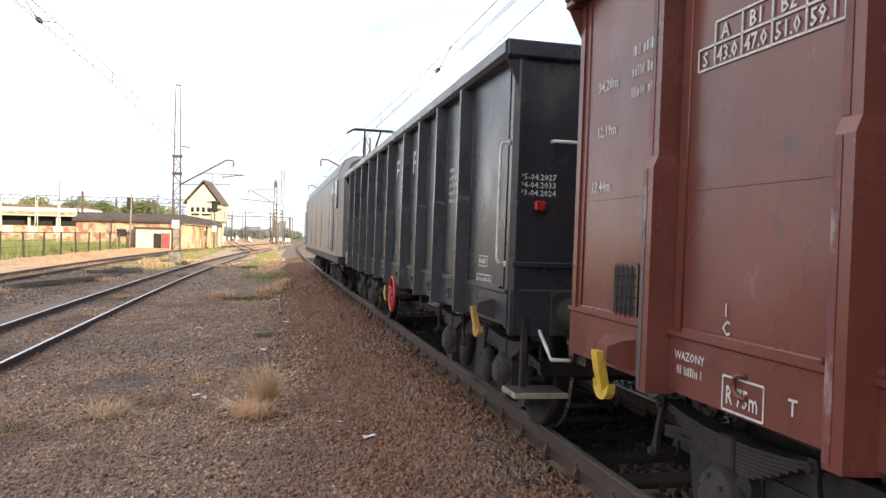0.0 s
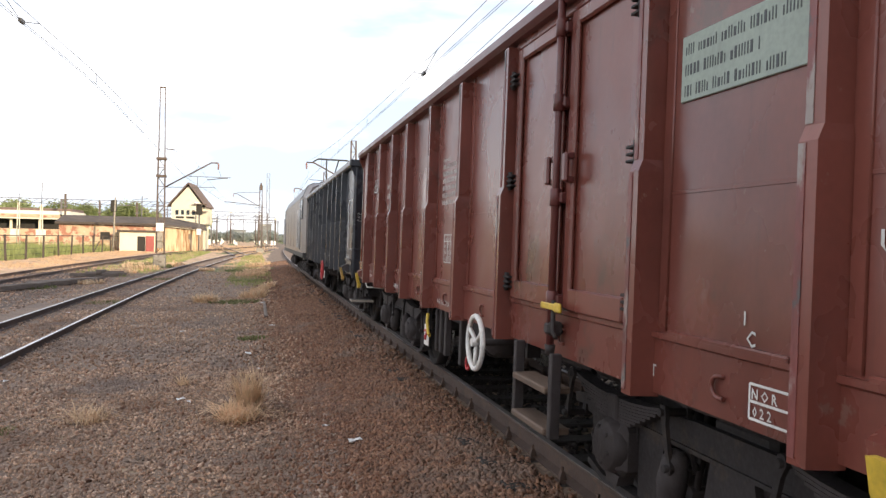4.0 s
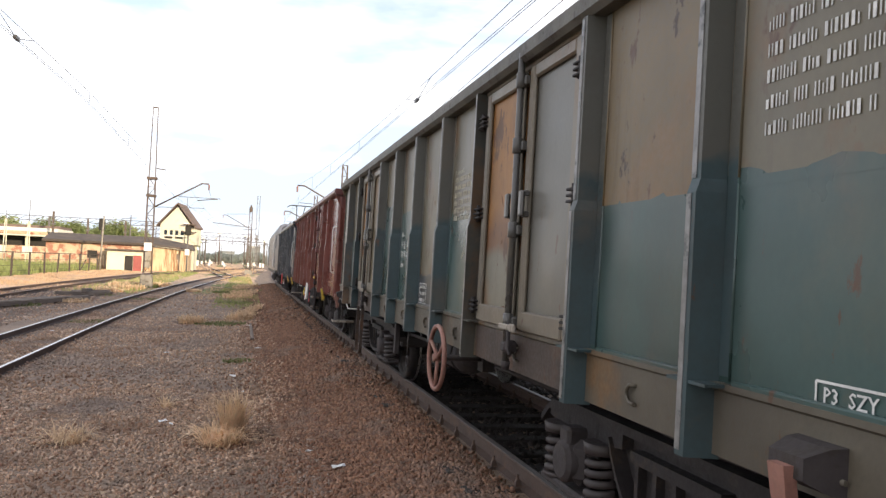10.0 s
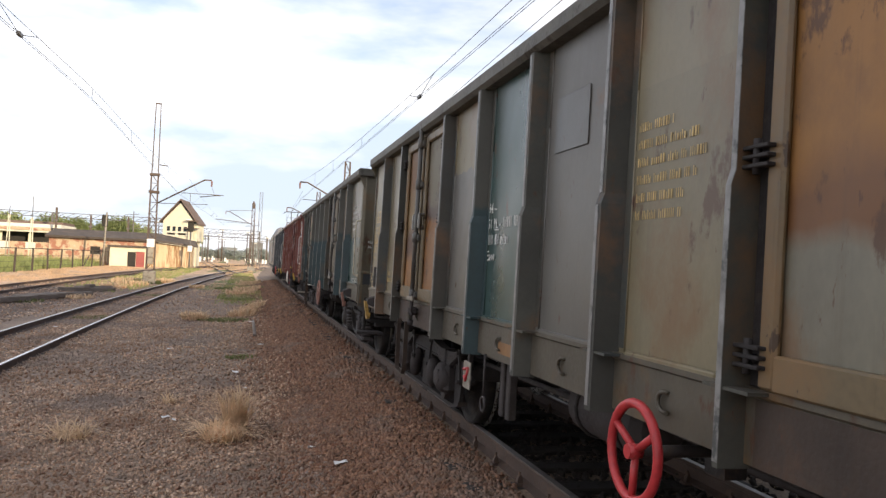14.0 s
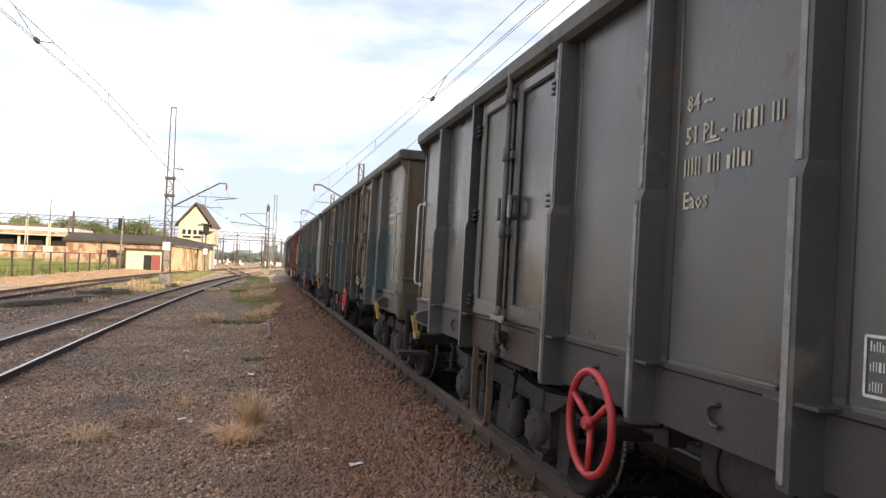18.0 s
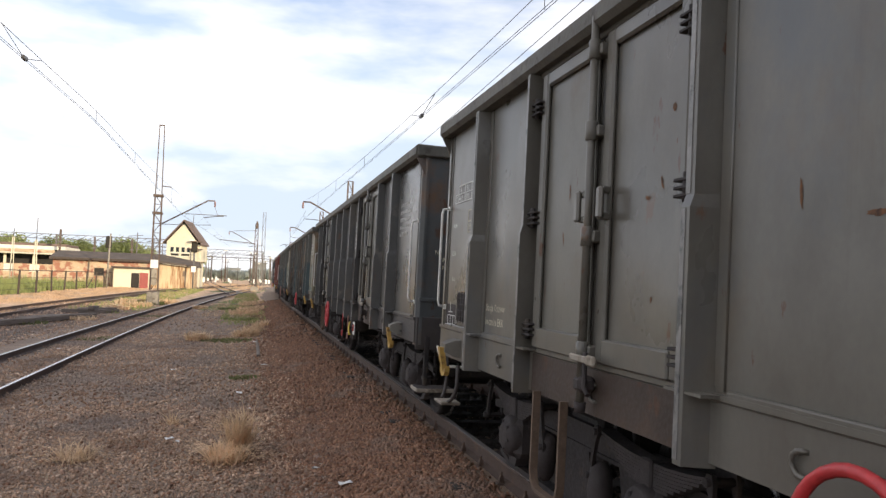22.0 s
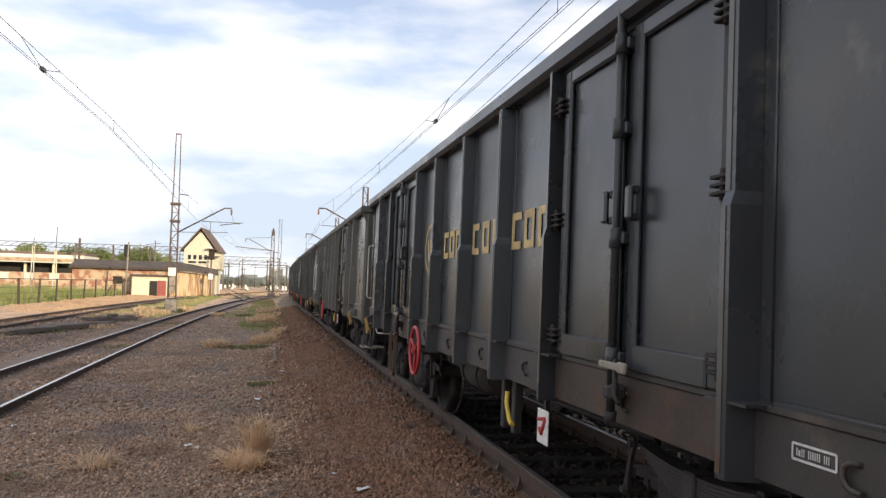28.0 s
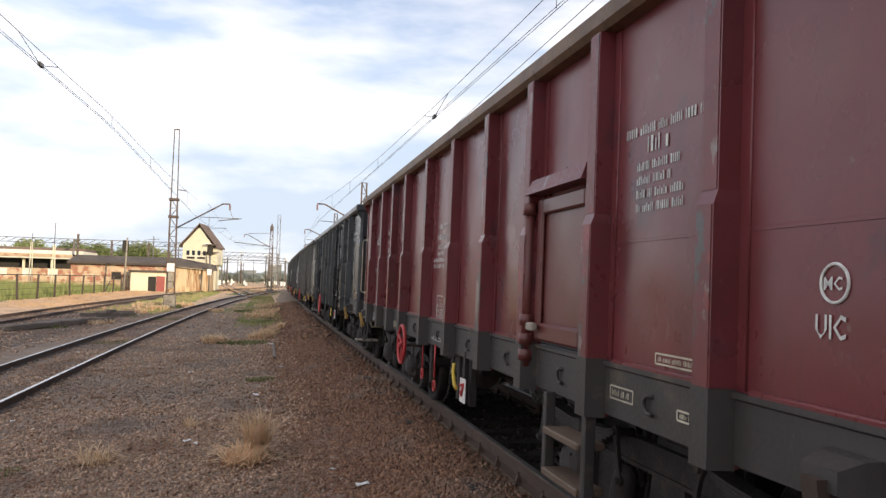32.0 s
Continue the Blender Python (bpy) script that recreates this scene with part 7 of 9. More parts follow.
    for k, y in enumerate((1.01, 0.77, 0.52, -0.10, -0.40, -0.70, -1.20, -1.47, -1.75)):
        blk = Shape().box(gx - 0.001, gx + 0.001, y, y - 0.055, 1.84, 2.10)
        blk.box(gx - 0.001, gx + 0.001, y - 0.056, y - 0.20, 2.045, 2.10).box(gx - 0.001, gx + 0.001, y - 0.056, y - 0.20, 1.84, 1.895)
        if k % 3:
            blk.box(gx - 0.001, gx + 0.001, y - 0.15, y - 0.20, 1.896, 2.044)
        part("gold_mark", blk, M["letter_gold"], w, "large gold company mark")
    part("writing", bars(Shape(), -5.36, 2.46, (0.6, 0.72), 0.06, 0.035, seed=7), M["letter"], w)
    part("ruled_box", frame_lines(Shape(), -5.72, -5.86, 1.28, 1.48, 0.009, rows=(1.39,)), M["letter"], w)
    letters(w, "PL", 0.085, -5.73, 1.40)
    letters(w, "Sp", 0.10, -6.07, 1.0)
    plate_box(w, -5.2, -5.4, 1.02, 1.08, "letter")
    plate_box(w, -4.3, -4.5, 1.04, 1.09, "letter", 4)
    for k, s in enumerate(("Mn   P5 02.03", "        P4 02.03", "        P3 02.03")):
        end_letters(w, s, 0.058, -1.18, -6.452, 1.78 - 0.085 * k)
    w = TRAIN["m8"][1]
    hand_wheel(w, 1.33, 0.85, "signal_red")
    side_ladder(w, -3.45, "sill_grey", "tread_wood", wide=0.28)
    brake_tag(w, -1.0, 0.64)
    hangers(w, (0.62, -0.58, -0.78, -1.0), 0.52)
    air_tank(w, -0.45, 0.8, -1.02, 0.76)
    pull_ring(w, 0.68)
    pull_ring(w, 0.08, "signal_red", 0.5)
    change_lever(w, -0.8)
    tow_hook(w, 5.4, "yellow_old", "sill_grey")
    tow_hook(w, -5.5, "sill_rust", "sill_grey")
    step_stirrup(w, 5.4)
    corner_rail(w, 6.08, 1.36, 2.27, "letter_old")
    holder(w, 5.53, 5.22, 1.2, 1.45, "maroon")
    part("grey_patch", Shape().box(-WALL - 0.003, -WALL, 5.93, 5.56, 1.2, 1.45), M["slate"], w, "dark grey repainted patch")
    axle_sign(w, 5.88, 1.22, "letter")
    table_marks(w, 4.82, 2.13, "letter", ("43.0", "47.0", "51.0", "59.1"), 0.74, 0.076)
    for s, z in (("20,700kg", 2.21), ("20,ot", 2.12), ("35,0 kN", 2.0), ("34,28m", 1.88), ("13,44m", 1.79), ("12,19m", 1.67)):
        letters(w, s, 0.06, 5.77, z)
    part("ruled_box", frame_lines(Shape(), 5.79, 5.52, 1.985, 2.065, 0.008), M["letter"], w)
    letters(w, "PL", 0.10, 5.5, 1.55)
    part("ruled_box", frame_lines(Shape(), 5.53, 5.34, 1.53, 1.67, 0.008), M["letter"], w)
    vehicle_marks(w, 3.70, 2.22, "letter", 0.10, 0.125)
    letters(w, "Stacja", 0.07, 4.64, 1.83)
    letters(w, "Naklo nad Notecia", 0.07, 4.86, 1.72, stretch=0.95)
    letters(w, "R 75 m", 0.075, 4.92, 0.985, stretch=0.8)
    part("ruled_box", frame_lines(Shape(), 4.94, 4.68, 0.965, 1.06, 0.008), M["letter"], w)
    part("writing", bars(Shape(), 2.85, 0.97, (0.7,), 0.08, seed=4), M["letter_old"], w)
    part("writing", bars(Shape(), 0.26, 2.10, (0.33,), 0.05, 0.03, seed=9), M["letter"], w)
    part("writing", bars(Shape(), 0.33, 1.99, (0.46,), 0.055, 0.03, seed=19), M["letter"], w)
    part("writing", bars(Shape(), 0.30, 1.90, (0.4, 0.44), 0.04, 0.022, seed=29), M["letter"], w)
    part("writing", bars(Shape(), 0.48, 1.77, (0.66, 0.66), 0.04, 0.022, seed=39), M["letter"], w)
    letters(w, "O-GP  SAB DRV2A", 0.062, 0.39, 0.98, stretch=0.9)
    part("ruled_table", frame_lines(Shape(), 0.26, -0.12, 1.18, 1.43, 0.009), M["letter"], w)
    letters(w, "m  - - -", 0.05, 0.18, 1.375)
    for k, q in enumerate(("a-a 3 21 21", "b-b 5 25 28", "c-c 9 32 56")):
        letters(w, q, 0.056, 0.245, 1.32 - 0.055 * k)
    part("writing", bars(Shape(), -3.93, 2.28, (0.7,), 0.045, 0.03, seed=9), M["letter"], w)
    part("writing", bars(Shape(), -4.15, 2.19, (0.22,), 0.075, 0.03, seed=3), M["letter"], w)
    part("writing", bars(Shape(), -4.05, 2.11, (0.4, 0.32, 0.46, 0.44), 0.04, 0.025, seed=10), M["letter"], w)
    plate_box(w, -4.28, -4.65, 1.23, 1.275, "letter_old")
    letters(w, "UIC", 0.105, -5.30, 1.42, stretch=0.8)
    letters(w, "MC", 0.058, -5.335, 1.57)
    part("round_mark", Shape().ring((-WALL - 0.003, -5.385, 1.59), "x", 0.06, 0.006, 26, 5), M["letter"], w)
    plate_box(w, -3.86, -4.1, 1.02, 1.08, "letter_old", 5)
    plate_box(w, -4.5, -4.62, 1.02, 1.06, "letter_old", 6)


dress_wagons()
rust_marks()


# ---- locomotive ----
def build_locomotive():
    lo = thing("electric_locomotive", "silver-beige electric locomotive with raised pantograph", "locomotive", "train of wagons")
    h = 9.2
    prof = [(-1.46, 1.05), (1.46, 1.05), (1.48, 3.05), (1.30, 3.45), (1.10, 3.55), (-1.10, 3.55), (-1.30, 3.45), (-1.48, 3.05)]
    def ring(y, k, low=0.0):
        return [(x * k, y, z - (z - 1.05) * low) for x, z in prof]
    part("body", Shape().loft([ring(-h, 0.92, 0.04), ring(-h + 0.5, 1.0), ring(h - 0.5, 1.0), ring(h, 0.92, 0.04)]), M["loco"], lo)
    part("roof", Shape().prism([(-1.488, 3.06), (-1.31, 3.465), (-1.105, 3.562), (1.105, 3.562), (1.31, 3.465), (1.488, 3.06), (1.2, 3.06), (-1.2, 3.06)], "y", -h + 0.5, h - 0.5), M["loco_grey"], lo, "grey roof edge")
    part("skirt", Shape().box(-1.44, 1.44, -h + 0.2, h - 0.2, 0.86, 1.06, 0.03), M["loco_dark"], lo)
    for y in (-7.4, 7.4):
        d = part("cab_door", Shape().box(-1.492, -1.46, y - 0.34, y + 0.34, 1.15, 3.05, 0.01), M["loco_grey"], lo)
        part("window", Shape().box(-1.498, -1.49, y - 0.22, y + 0.22, 2.25, 2.9, 0.004), M["glass"], d)
        r = Shape()
        for q in (-0.45, 0.45):
            r.tube([(-1.49, y + q, 1.2), (-1.55, y + q, 1.25), (-1.55, y + q, 2.6), (-1.49, y + q, 2.65)], 0.018, 6)
        part("handrail", r, M["white"], d)
        e = 1 if y > 0 else -1
        part("side_window", Shape().box(-1.492, -1.47, y + e * 0.65, y + e * 1.35, 2.25, 2.95, 0.006), M["glass"], lo)
    for y in (-4.5, -1.5, 1.5, 4.5):
        part("side_panel", Shape().box(-1.482, -1.465, y - 1.3, y + 1.3, 1.2, 2.95, 0.01), M["loco"], lo)
    for e in (-1, 1):
        part("windscreen", Shape().box(-1.1, 1.1, e * (h - 0.02), e * (h + 0.005), 2.35, 3.15, 0.01), M["glass"], lo)
    eq = Shape().box(-0.8, 0.8, -7.5, -4.6, 3.55, 3.72, 0.05).box(-0.9, 0.9, 1.5, 5.5, 3.55, 3.74, 0.05)
    part("roof_equipment", eq, M["loco_grey"], lo)
    ins = Shape()
    for y in (-7.3, -6.3, 6.3, 7.3, -0.8, 0.8):
        for x in (-0.5, 0.5):
            ins.lathe((x, y, 3.55), "z", [(0, 0.05), (0.08, 0.09), (0.10, 0.05), (0.18, 0.09), (0.20, 0.05), (0.28, 0.07)], 10)
    part("insulators", ins, M["pink_red"], lo)
    ln = Shape().tube([(-0.1, -7, 3.84), (-0.1, 7, 3.84)], 0.02, 6)
    part("roof_line", ln, M["wire"], lo)
    up = part("pantograph", Shape().box(-0.6, 0.6, -4.2, -2.8, 3.80, 3.85, 0.01), M["loco_dark"], lo)
    arm = Shape()
    for x in (-0.25, 0.25):
        arm.tube([(x, -3.9, 3.85), (x * 0.7, -2.6, 4.36), (x, -3.5, 4.92)], 0.03, 8)
    part("arm", arm, M["loco_dark"], up)
    hd = Shape()
    for y in (-3.65, -3.35):
        hd.tube([(-0.82, y, 4.82), (-0.6, y, 4.95), (0.6, y, 4.95), (0.82, y, 4.82)], 0.022, 6)
    hd.tube([(-0.4, -3.65, 4.95), (-0.4, -3.35, 4.95)], 0.02, 6).tube([(0.4, -3.65, 4.95), (0.4, -3.35, 4.95)], 0.02, 6)
    part("pantograph_head", hd, M["loco_dark"], up)
    axles = []
    for yb in (-4.9, 4.9):
        axles += [(wheelset(lo, y, 0.6), y) for y in build_bogie(lo, yb, "coil")]
    build_buffers(lo, h, h + 0.62, h, h + 0.62)
    return lo, axles


loco, loco_axles = build_locomotive()
TRAIN["loco"] = (11.52 + 6.85 + 9.82, loco, loco_axles)


# ---- overhead line ----
def lattice(name, label, x, y, z0, z1, w=0.42, tw=0.22, mat="mast", steps=12, turn=0.0):
    m = thing(name, label, "catenary mast", "line masts")
    for s in (-1, 1):
        leg = Shape().loft([[(x + s * w / 2 + a, y + b, z0) for a, b in ((-0.05, -0.08), (0.05, -0.08), (0.05, 0.08), (-0.05, 0.08))], [(x + s * tw / 2 + a, y + b, z1) for a, b in ((-0.045, -0.07), (0.045, -0.07), (0.045, 0.07), (-0.045, 0.07))]])
        part("leg", leg, M[mat], m)
    br = Shape()
    for k in range(steps):
        a, b = k / steps, (k + 1) / steps
        wa, wb = w + (tw - w) * a, w + (tw - w) * b
        s = 1 if k % 2 else -1
        br.tube([(x + s * wa / 2, y, z0 + (z1 - z0) * a), (x - s * wb / 2, y, z0 + (z1 - z0) * b)], 0.028, 5)
        br.box(x - wb / 2, x + wb / 2, y - 0.03, y + 0.03, z0 + (z1 - z0) * b - 0.02, z0 + (z1 - z0) * b + 0.02)
    part("bracing", br, M[mat], m)
    return m


def bracket(mast, x, y, z, tip_x, tip_z, mat="mast"):
    a = Shape().tube([(x, y, z), (tip_x + 0.45 * (1 if x > tip_x else -1), y, tip_z), (tip_x, y, tip_z)], 0.05, 8)
    ar = part("bracket_arm", a, M[mat], mast)
    r = Shape().tube([(x, y, z + 0.02), (tip_x + 0.2 * (1 if x > tip_x else -1), y, z + 0.12)], 0.02, 6)
    part("stay", r, M["wire"], ar)
    ins = Shape().lathe((tip_x, y, tip_z), "z", [(-0.42, 0.03), (-0.38, 0.075), (-0.30, 0.03), (-0.26, 0.075), (-0.18, 0.03), (-0.14, 0.075), (-0.03, 0.03)], 10)
    part("insulator", ins, M["pink_red"], ar)


mast_a = lattice("catenary_mast", "tall rusty lattice mast with white plate beside the track", -6.1, 54.3, 0.4, 6.7, 0.50, 0.42, steps=10)
for q in (-1, 1):
    part("upper_leg", Shape().loft([[(-6.1 + q * 0.20 + a, 54.3 + b, 6.7) for a, b in ((-0.03, -0.05), (0.03, -0.05), (0.03, 0.05), (-0.03, 0.05))], [(-6.1 + q * 0.15 + a, 54.3 + b, 11.3) for a, b in ((-0.025, -0.04), (0.025, -0.04), (0.025, 0.04), (-0.025, 0.04))]]), M["mast"], mast_a)
part("top_bar", Shape().box(-6.28, -5.92, 54.26, 54.34, 11.28, 11.36), M["mast"], mast_a)
part("footing", Shape().box(-6.5, -5.75, 54.0, 54.6, -0.7, 0.30, 0.05), M["concrete"], mast_a, "cracked concrete footing")
part("white_plate", Shape().box(-6.36, -5.88, 54.05, 54.08, 1.85, 2.4, 0.04), M["white"], mast_a, "square white sign")
part("white_band", Shape().box(-6.28, -5.92, 54.10, 54.14, 0.75, 1.8, 0.02), M["concrete"], mast_a, "peeling pale panel")
for z in (6.55, 5.4):
    part("collar", Shape().box(-6.42, -5.78, 54.1, 54.5, z, z + 0.17, 0.02), M["mast"], mast_a)
bracket(mast_a, -5.9, 54.3, 4.75, -2.5, 6.5)
part("registration_arm", Shape().tube([(-4.4, 54.3, 5.55), (-1.7, 54.3, 5.55)], 0.022, 6).tube([(-3.2, 54.3, 5.35), (-2.2, 54.3, 5.5), (-1.9, 54.3, 5.5)], 0.03, 6).tube([(-2.5, 54.3, 6.1), (-2.3, 54.3, 5.55)], 0.012, 5), M["mast_far"], mast_a)
part("bird_spike", Shape().tube([(-5.85, 54.3, 7.3), (-5.3, 54.3, 7.25)], 0.035, 6), M["mast"], mast_a)
mast_b = lattice("catenary_mast", "rusty lattice mast in the strip between tracks", 0.6, 111.8, -0.5, 8.9, 0.62, 0.36, steps=20)
part("mast_head", Shape().box(0.40, 0.80, 111.6, 112.0, 8.2, 8.75, 0.06).tube([(0.6, 111.8, 8.7), (0.6, 111.8, 9.2)], 0.12, 8), M["mast"], mast_b)
part("footing", Shape().box(0.1, 1.1, 111.4, 112.2, -0.7, 0.1, 0.05), M["concrete"], mast_b)
bracket(mast_b, 0.3, 111.8, 6.0, -3.1, 7.6)
part("registration_arm", Shape().tube([(-4.4, 111.8, 6.45), (0.4, 111.8, 6.1)], 0.05, 6), M["mast_far"], mast_b)
part("guy_stay", Shape().tube([(0.4, 111.8, 7.9), (-2.6, 111.8, 7.75)], 0.03, 5), M["mast_far"], mast_b)
mast_r = lattice("catenary_mast", "lattice mast behind the train", 6.0, 50.0, -0.6, 7.9, 0.5, 0.3, steps=12)
bracket(mast_r, 5.8, 50.0, 5.2, 3.05, 6.4)
mast_r2 = lattice("catenary_mast", "lattice mast behind the train", 6.6, 78.0, -0.6, 8.2, 0.5, 0.3, steps=12)
bracket(mast_r2, 6.4, 78.0, 5.4, 3.6, 6.5)
mast_r3 = lattice("catenary_mast", "lattice mast behind the train", 8.6, 112.0, -0.6, 8.2, 0.5, 0.3, steps=12)
bracket(mast_r3, 8.4, 112.0, 5.4, 5.2, 6.5)
mast_c = lattice("light_mast", "slim grey lattice lighting mast", 2.1, 150.0, -0.5, 13.6, 0.6, 0.5, "mast_far", 10)


def overhead(name, label, cx, cz, mx, mz, y0, y1, low, twin=True, drops=8.0, deep=0.9):
    """Contact wires, the carrying cable in a slack curve, and droppers between them."""
    o = thing(name, label, "overhead line")
    pts = np.linspace(y0, y1, 25)
    def cable(y):
        u = (y - low) / 33.0
        return cz + 0.26 + deep * min(1.2, u * u)
    for k in ((-0.025, 0.025) if twin else (0.0,)):
        part("contact_wire", Shape().tube([(cx(y) + k, y, cz) for y in pts], 0.0055, 5), M["wire"], o)
    part("carrier_cable", Shape().tube([(mx(y), y, cable(y)) for y in pts], 0.0065, 5), M["wire"], o)
    y = y0 + 2
    while y < y1:
        if abs(y - low) > 3:
            part("dropper", Shape().tube([(cx(y), y, cz), (mx(y), y, cable(y))], 0.006, 4), M["wire"], o)
        y += drops
    v = Shape().tube([(cx(low), low, cz), (mx(low + 1.1), low + 1.1, cable(low + 1.1))], 0.008, 4).tube([(cx(low), low, cz), (mx(low - 1.3), low - 1.3, cable(low - 1.3))], 0.008, 4)
    v.box(cx(low) - 0.03, cx(low) + 0.03, low - 0.12, low + 0.12, cz - 0.02, cz + 0.05)
    part("cable_clamp", v, M["wire"], o)
    return o


overhead("overhead_wires", "contact wires and carrier cable above the train", lambda y: 3.93 - 0.014 * y, 5.4, lambda y: 3.93 - 0.014 * y, 0, -16, 50, 17.5)
overhead("overhead_wires", "contact wires and carrier cable above the train", lambda y: 3.23 + (y - 50) * 0.013, 5.4, lambda y: 3.23 + (y - 50) * 0.013, 0, 50, 78, 64)
overhead("overhead_wires", "contact wires and carrier cable above the train", lambda y: 3.6 + (y - 78) * 0.055, 5.4, lambda y: 3.6 + (y - 78) * 0.055, 0, 78, 130, 95)
overhead("overhead_wires", "contact wires above the side track", lambda y: -4.41 + 0.03 * (min(y, 22) - 12) - 0.015 * max(0, y - 22), 5.5, lambda y: -4.41 + 0.03 * (min(y, 22) - 12) - 0.015 * max(0, y - 22), 0, -12, 54, 16.0, deep=0.7)
overhead("overhead_wires", "contact wires above the side track", lambda y: -4.62 + (y - 54) * 0.03, 5.5, lambda y: -3.9 + (y - 54) * 0.018, 0, 54, 112, 83)


fd = thing("feeder_wire", "single slack feeder wire behind the contact line", "overhead line")
part("wire", Shape().tube([(5.5, -14, 7.3), (5.5, 5, 6.84), (5.5, 24, 6.38), (5.55, 36, 6.2), (5.6, 50, 6.15)], 0.008, 5), M["wire"], fd)
part("wire_end", Shape().tube([(5.6, 50, 6.15), (5.85, 50, 6.15)], 0.03, 6), M["pink_red"], fd)


# ---- buildings and verge ----
def build_fence():
    f = thing("fence", "rusty brown post fence along the grass verge", "fence")
    n = 12
    pts = [(-17.9 + 0.02 * k, 52.8 + k * 5.2) for k in range(n)]
    po = Shape().box(-0.07, 0.07, -0.07, 0.07, -0.75, 1.42, 0.01).mesh("post", M["fence"])
    for k, (x, y) in enumerate(pts):
        o = new("post", po)
        o.parent = f
        o.location = (x, y, 0)
        o.rotation_euler = (0.02 * math.sin(k * 3.1), 0.04 * math.sin(k * 2.3), 0)
    for k in range(n - 1):
        (x0, y0), (x1, y1) = pts[k], pts[k + 1]
        part("rail", Shape().tube([(x0, y0, 1.36), (x1, y1, 1.36)], 0.035, 6), M["fence"], f)
        for z in (0.3, 0.75, -0.15):
            part("wire", Shape().tube([(x0, y0, z), (x1, y1, z)], 0.012, 4), M["fence"], f)
    part("brace", Shape().tube([(-17.75, 94.4, -0.6), (-17.7, 97.5, 0.7)], 0.05, 6), M["fence"], f)


build_fence()


def build_shed():
    """Long low plastered shed with a felt roof and a lower annex."""
    s = thing("railway_shed", "long low ochre shed with peeling plaster and dark felt roof", "shed")
    y = 112.0
    part("wall", Shape().box(-25.3, -13.0, y, y + 9, -0.7, 2.95), M["plaster_red"], s)
    part("end_wall", Shape().box(-13.0, -12.7, y + 0.4, y + 9, -0.7, 2.85), M["plaster"], s)
    part("roof", Shape().prism([(y - 0.5, 2.9), (y + 9.5, 2.9), (y + 9.5, 3.15), (y + 4.5, 4.15), (y - 0.5, 3.15)], "x", -25.7, -12.3), M["felt"], s)
    part("roof_edge", Shape().box(-25.7, -12.3, y - 0.56, y - 0.505, 2.86, 3.14), M["fence"], s)
    wing = [[(x, y + f, -0.7), (x, y + f, top), (x, y + 8.5, top), (x, y + 8.5, -0.7)] for x, f, top in ((-12.98, 0.1, 2.88), (-7.6, 2.6, 2.42))]
    w = part("wing", Shape().loft(wing), M["plaster_stained"], s, "rain-streaked ochre wing")
    part("wing_roof", Shape().loft([[(x, y + f - 0.5, e), (x, y + f - 0.5, e + 0.24), (x, y + 4.9, r), (x, y + 9.2, e + 0.24), (x, y + 9.2, e)] for x, f, e, r in ((-12.28, 0.02, 2.9, 4.15), (-7.1, 2.7, 2.42, 3.3))]), M["felt"], w)
    a = part("annex", Shape().box(-17.4, -13.0, y - 2.4, y, -0.7, 2.0), M["plaster"], s, "cream-washed annex")
    part("annex_roof", Shape().box(-17.7, -12.7, y - 2.8, y + 0.1, 2.0, 2.22, 0.03), M["felt"], a)
    # flat plate, coloured as the shade of an open doorway
    part("opening", Shape().box(-15.2, -14.2, y - 2.42, y - 2.39, -0.7, 1.4), M["dark_flat"], a)
    part("door", Shape().box(-14.15, -13.1, y - 2.46, y - 2.4, -0.7, 1.45, 0.01), M["red_door"], a, "faded red door")
    for x in (-19.6,):
        wd = part("window", Shape().box(x - 0.6, x + 0.6, y - 0.03, y - 0.005, 0.9, 1.9), M["dark_flat"], s)
        part("sill", Shape().box(x - 0.7, x + 0.7, y - 0.09, y - 0.005, 0.82, 0.9), M["concrete"], wd)


build_shed()


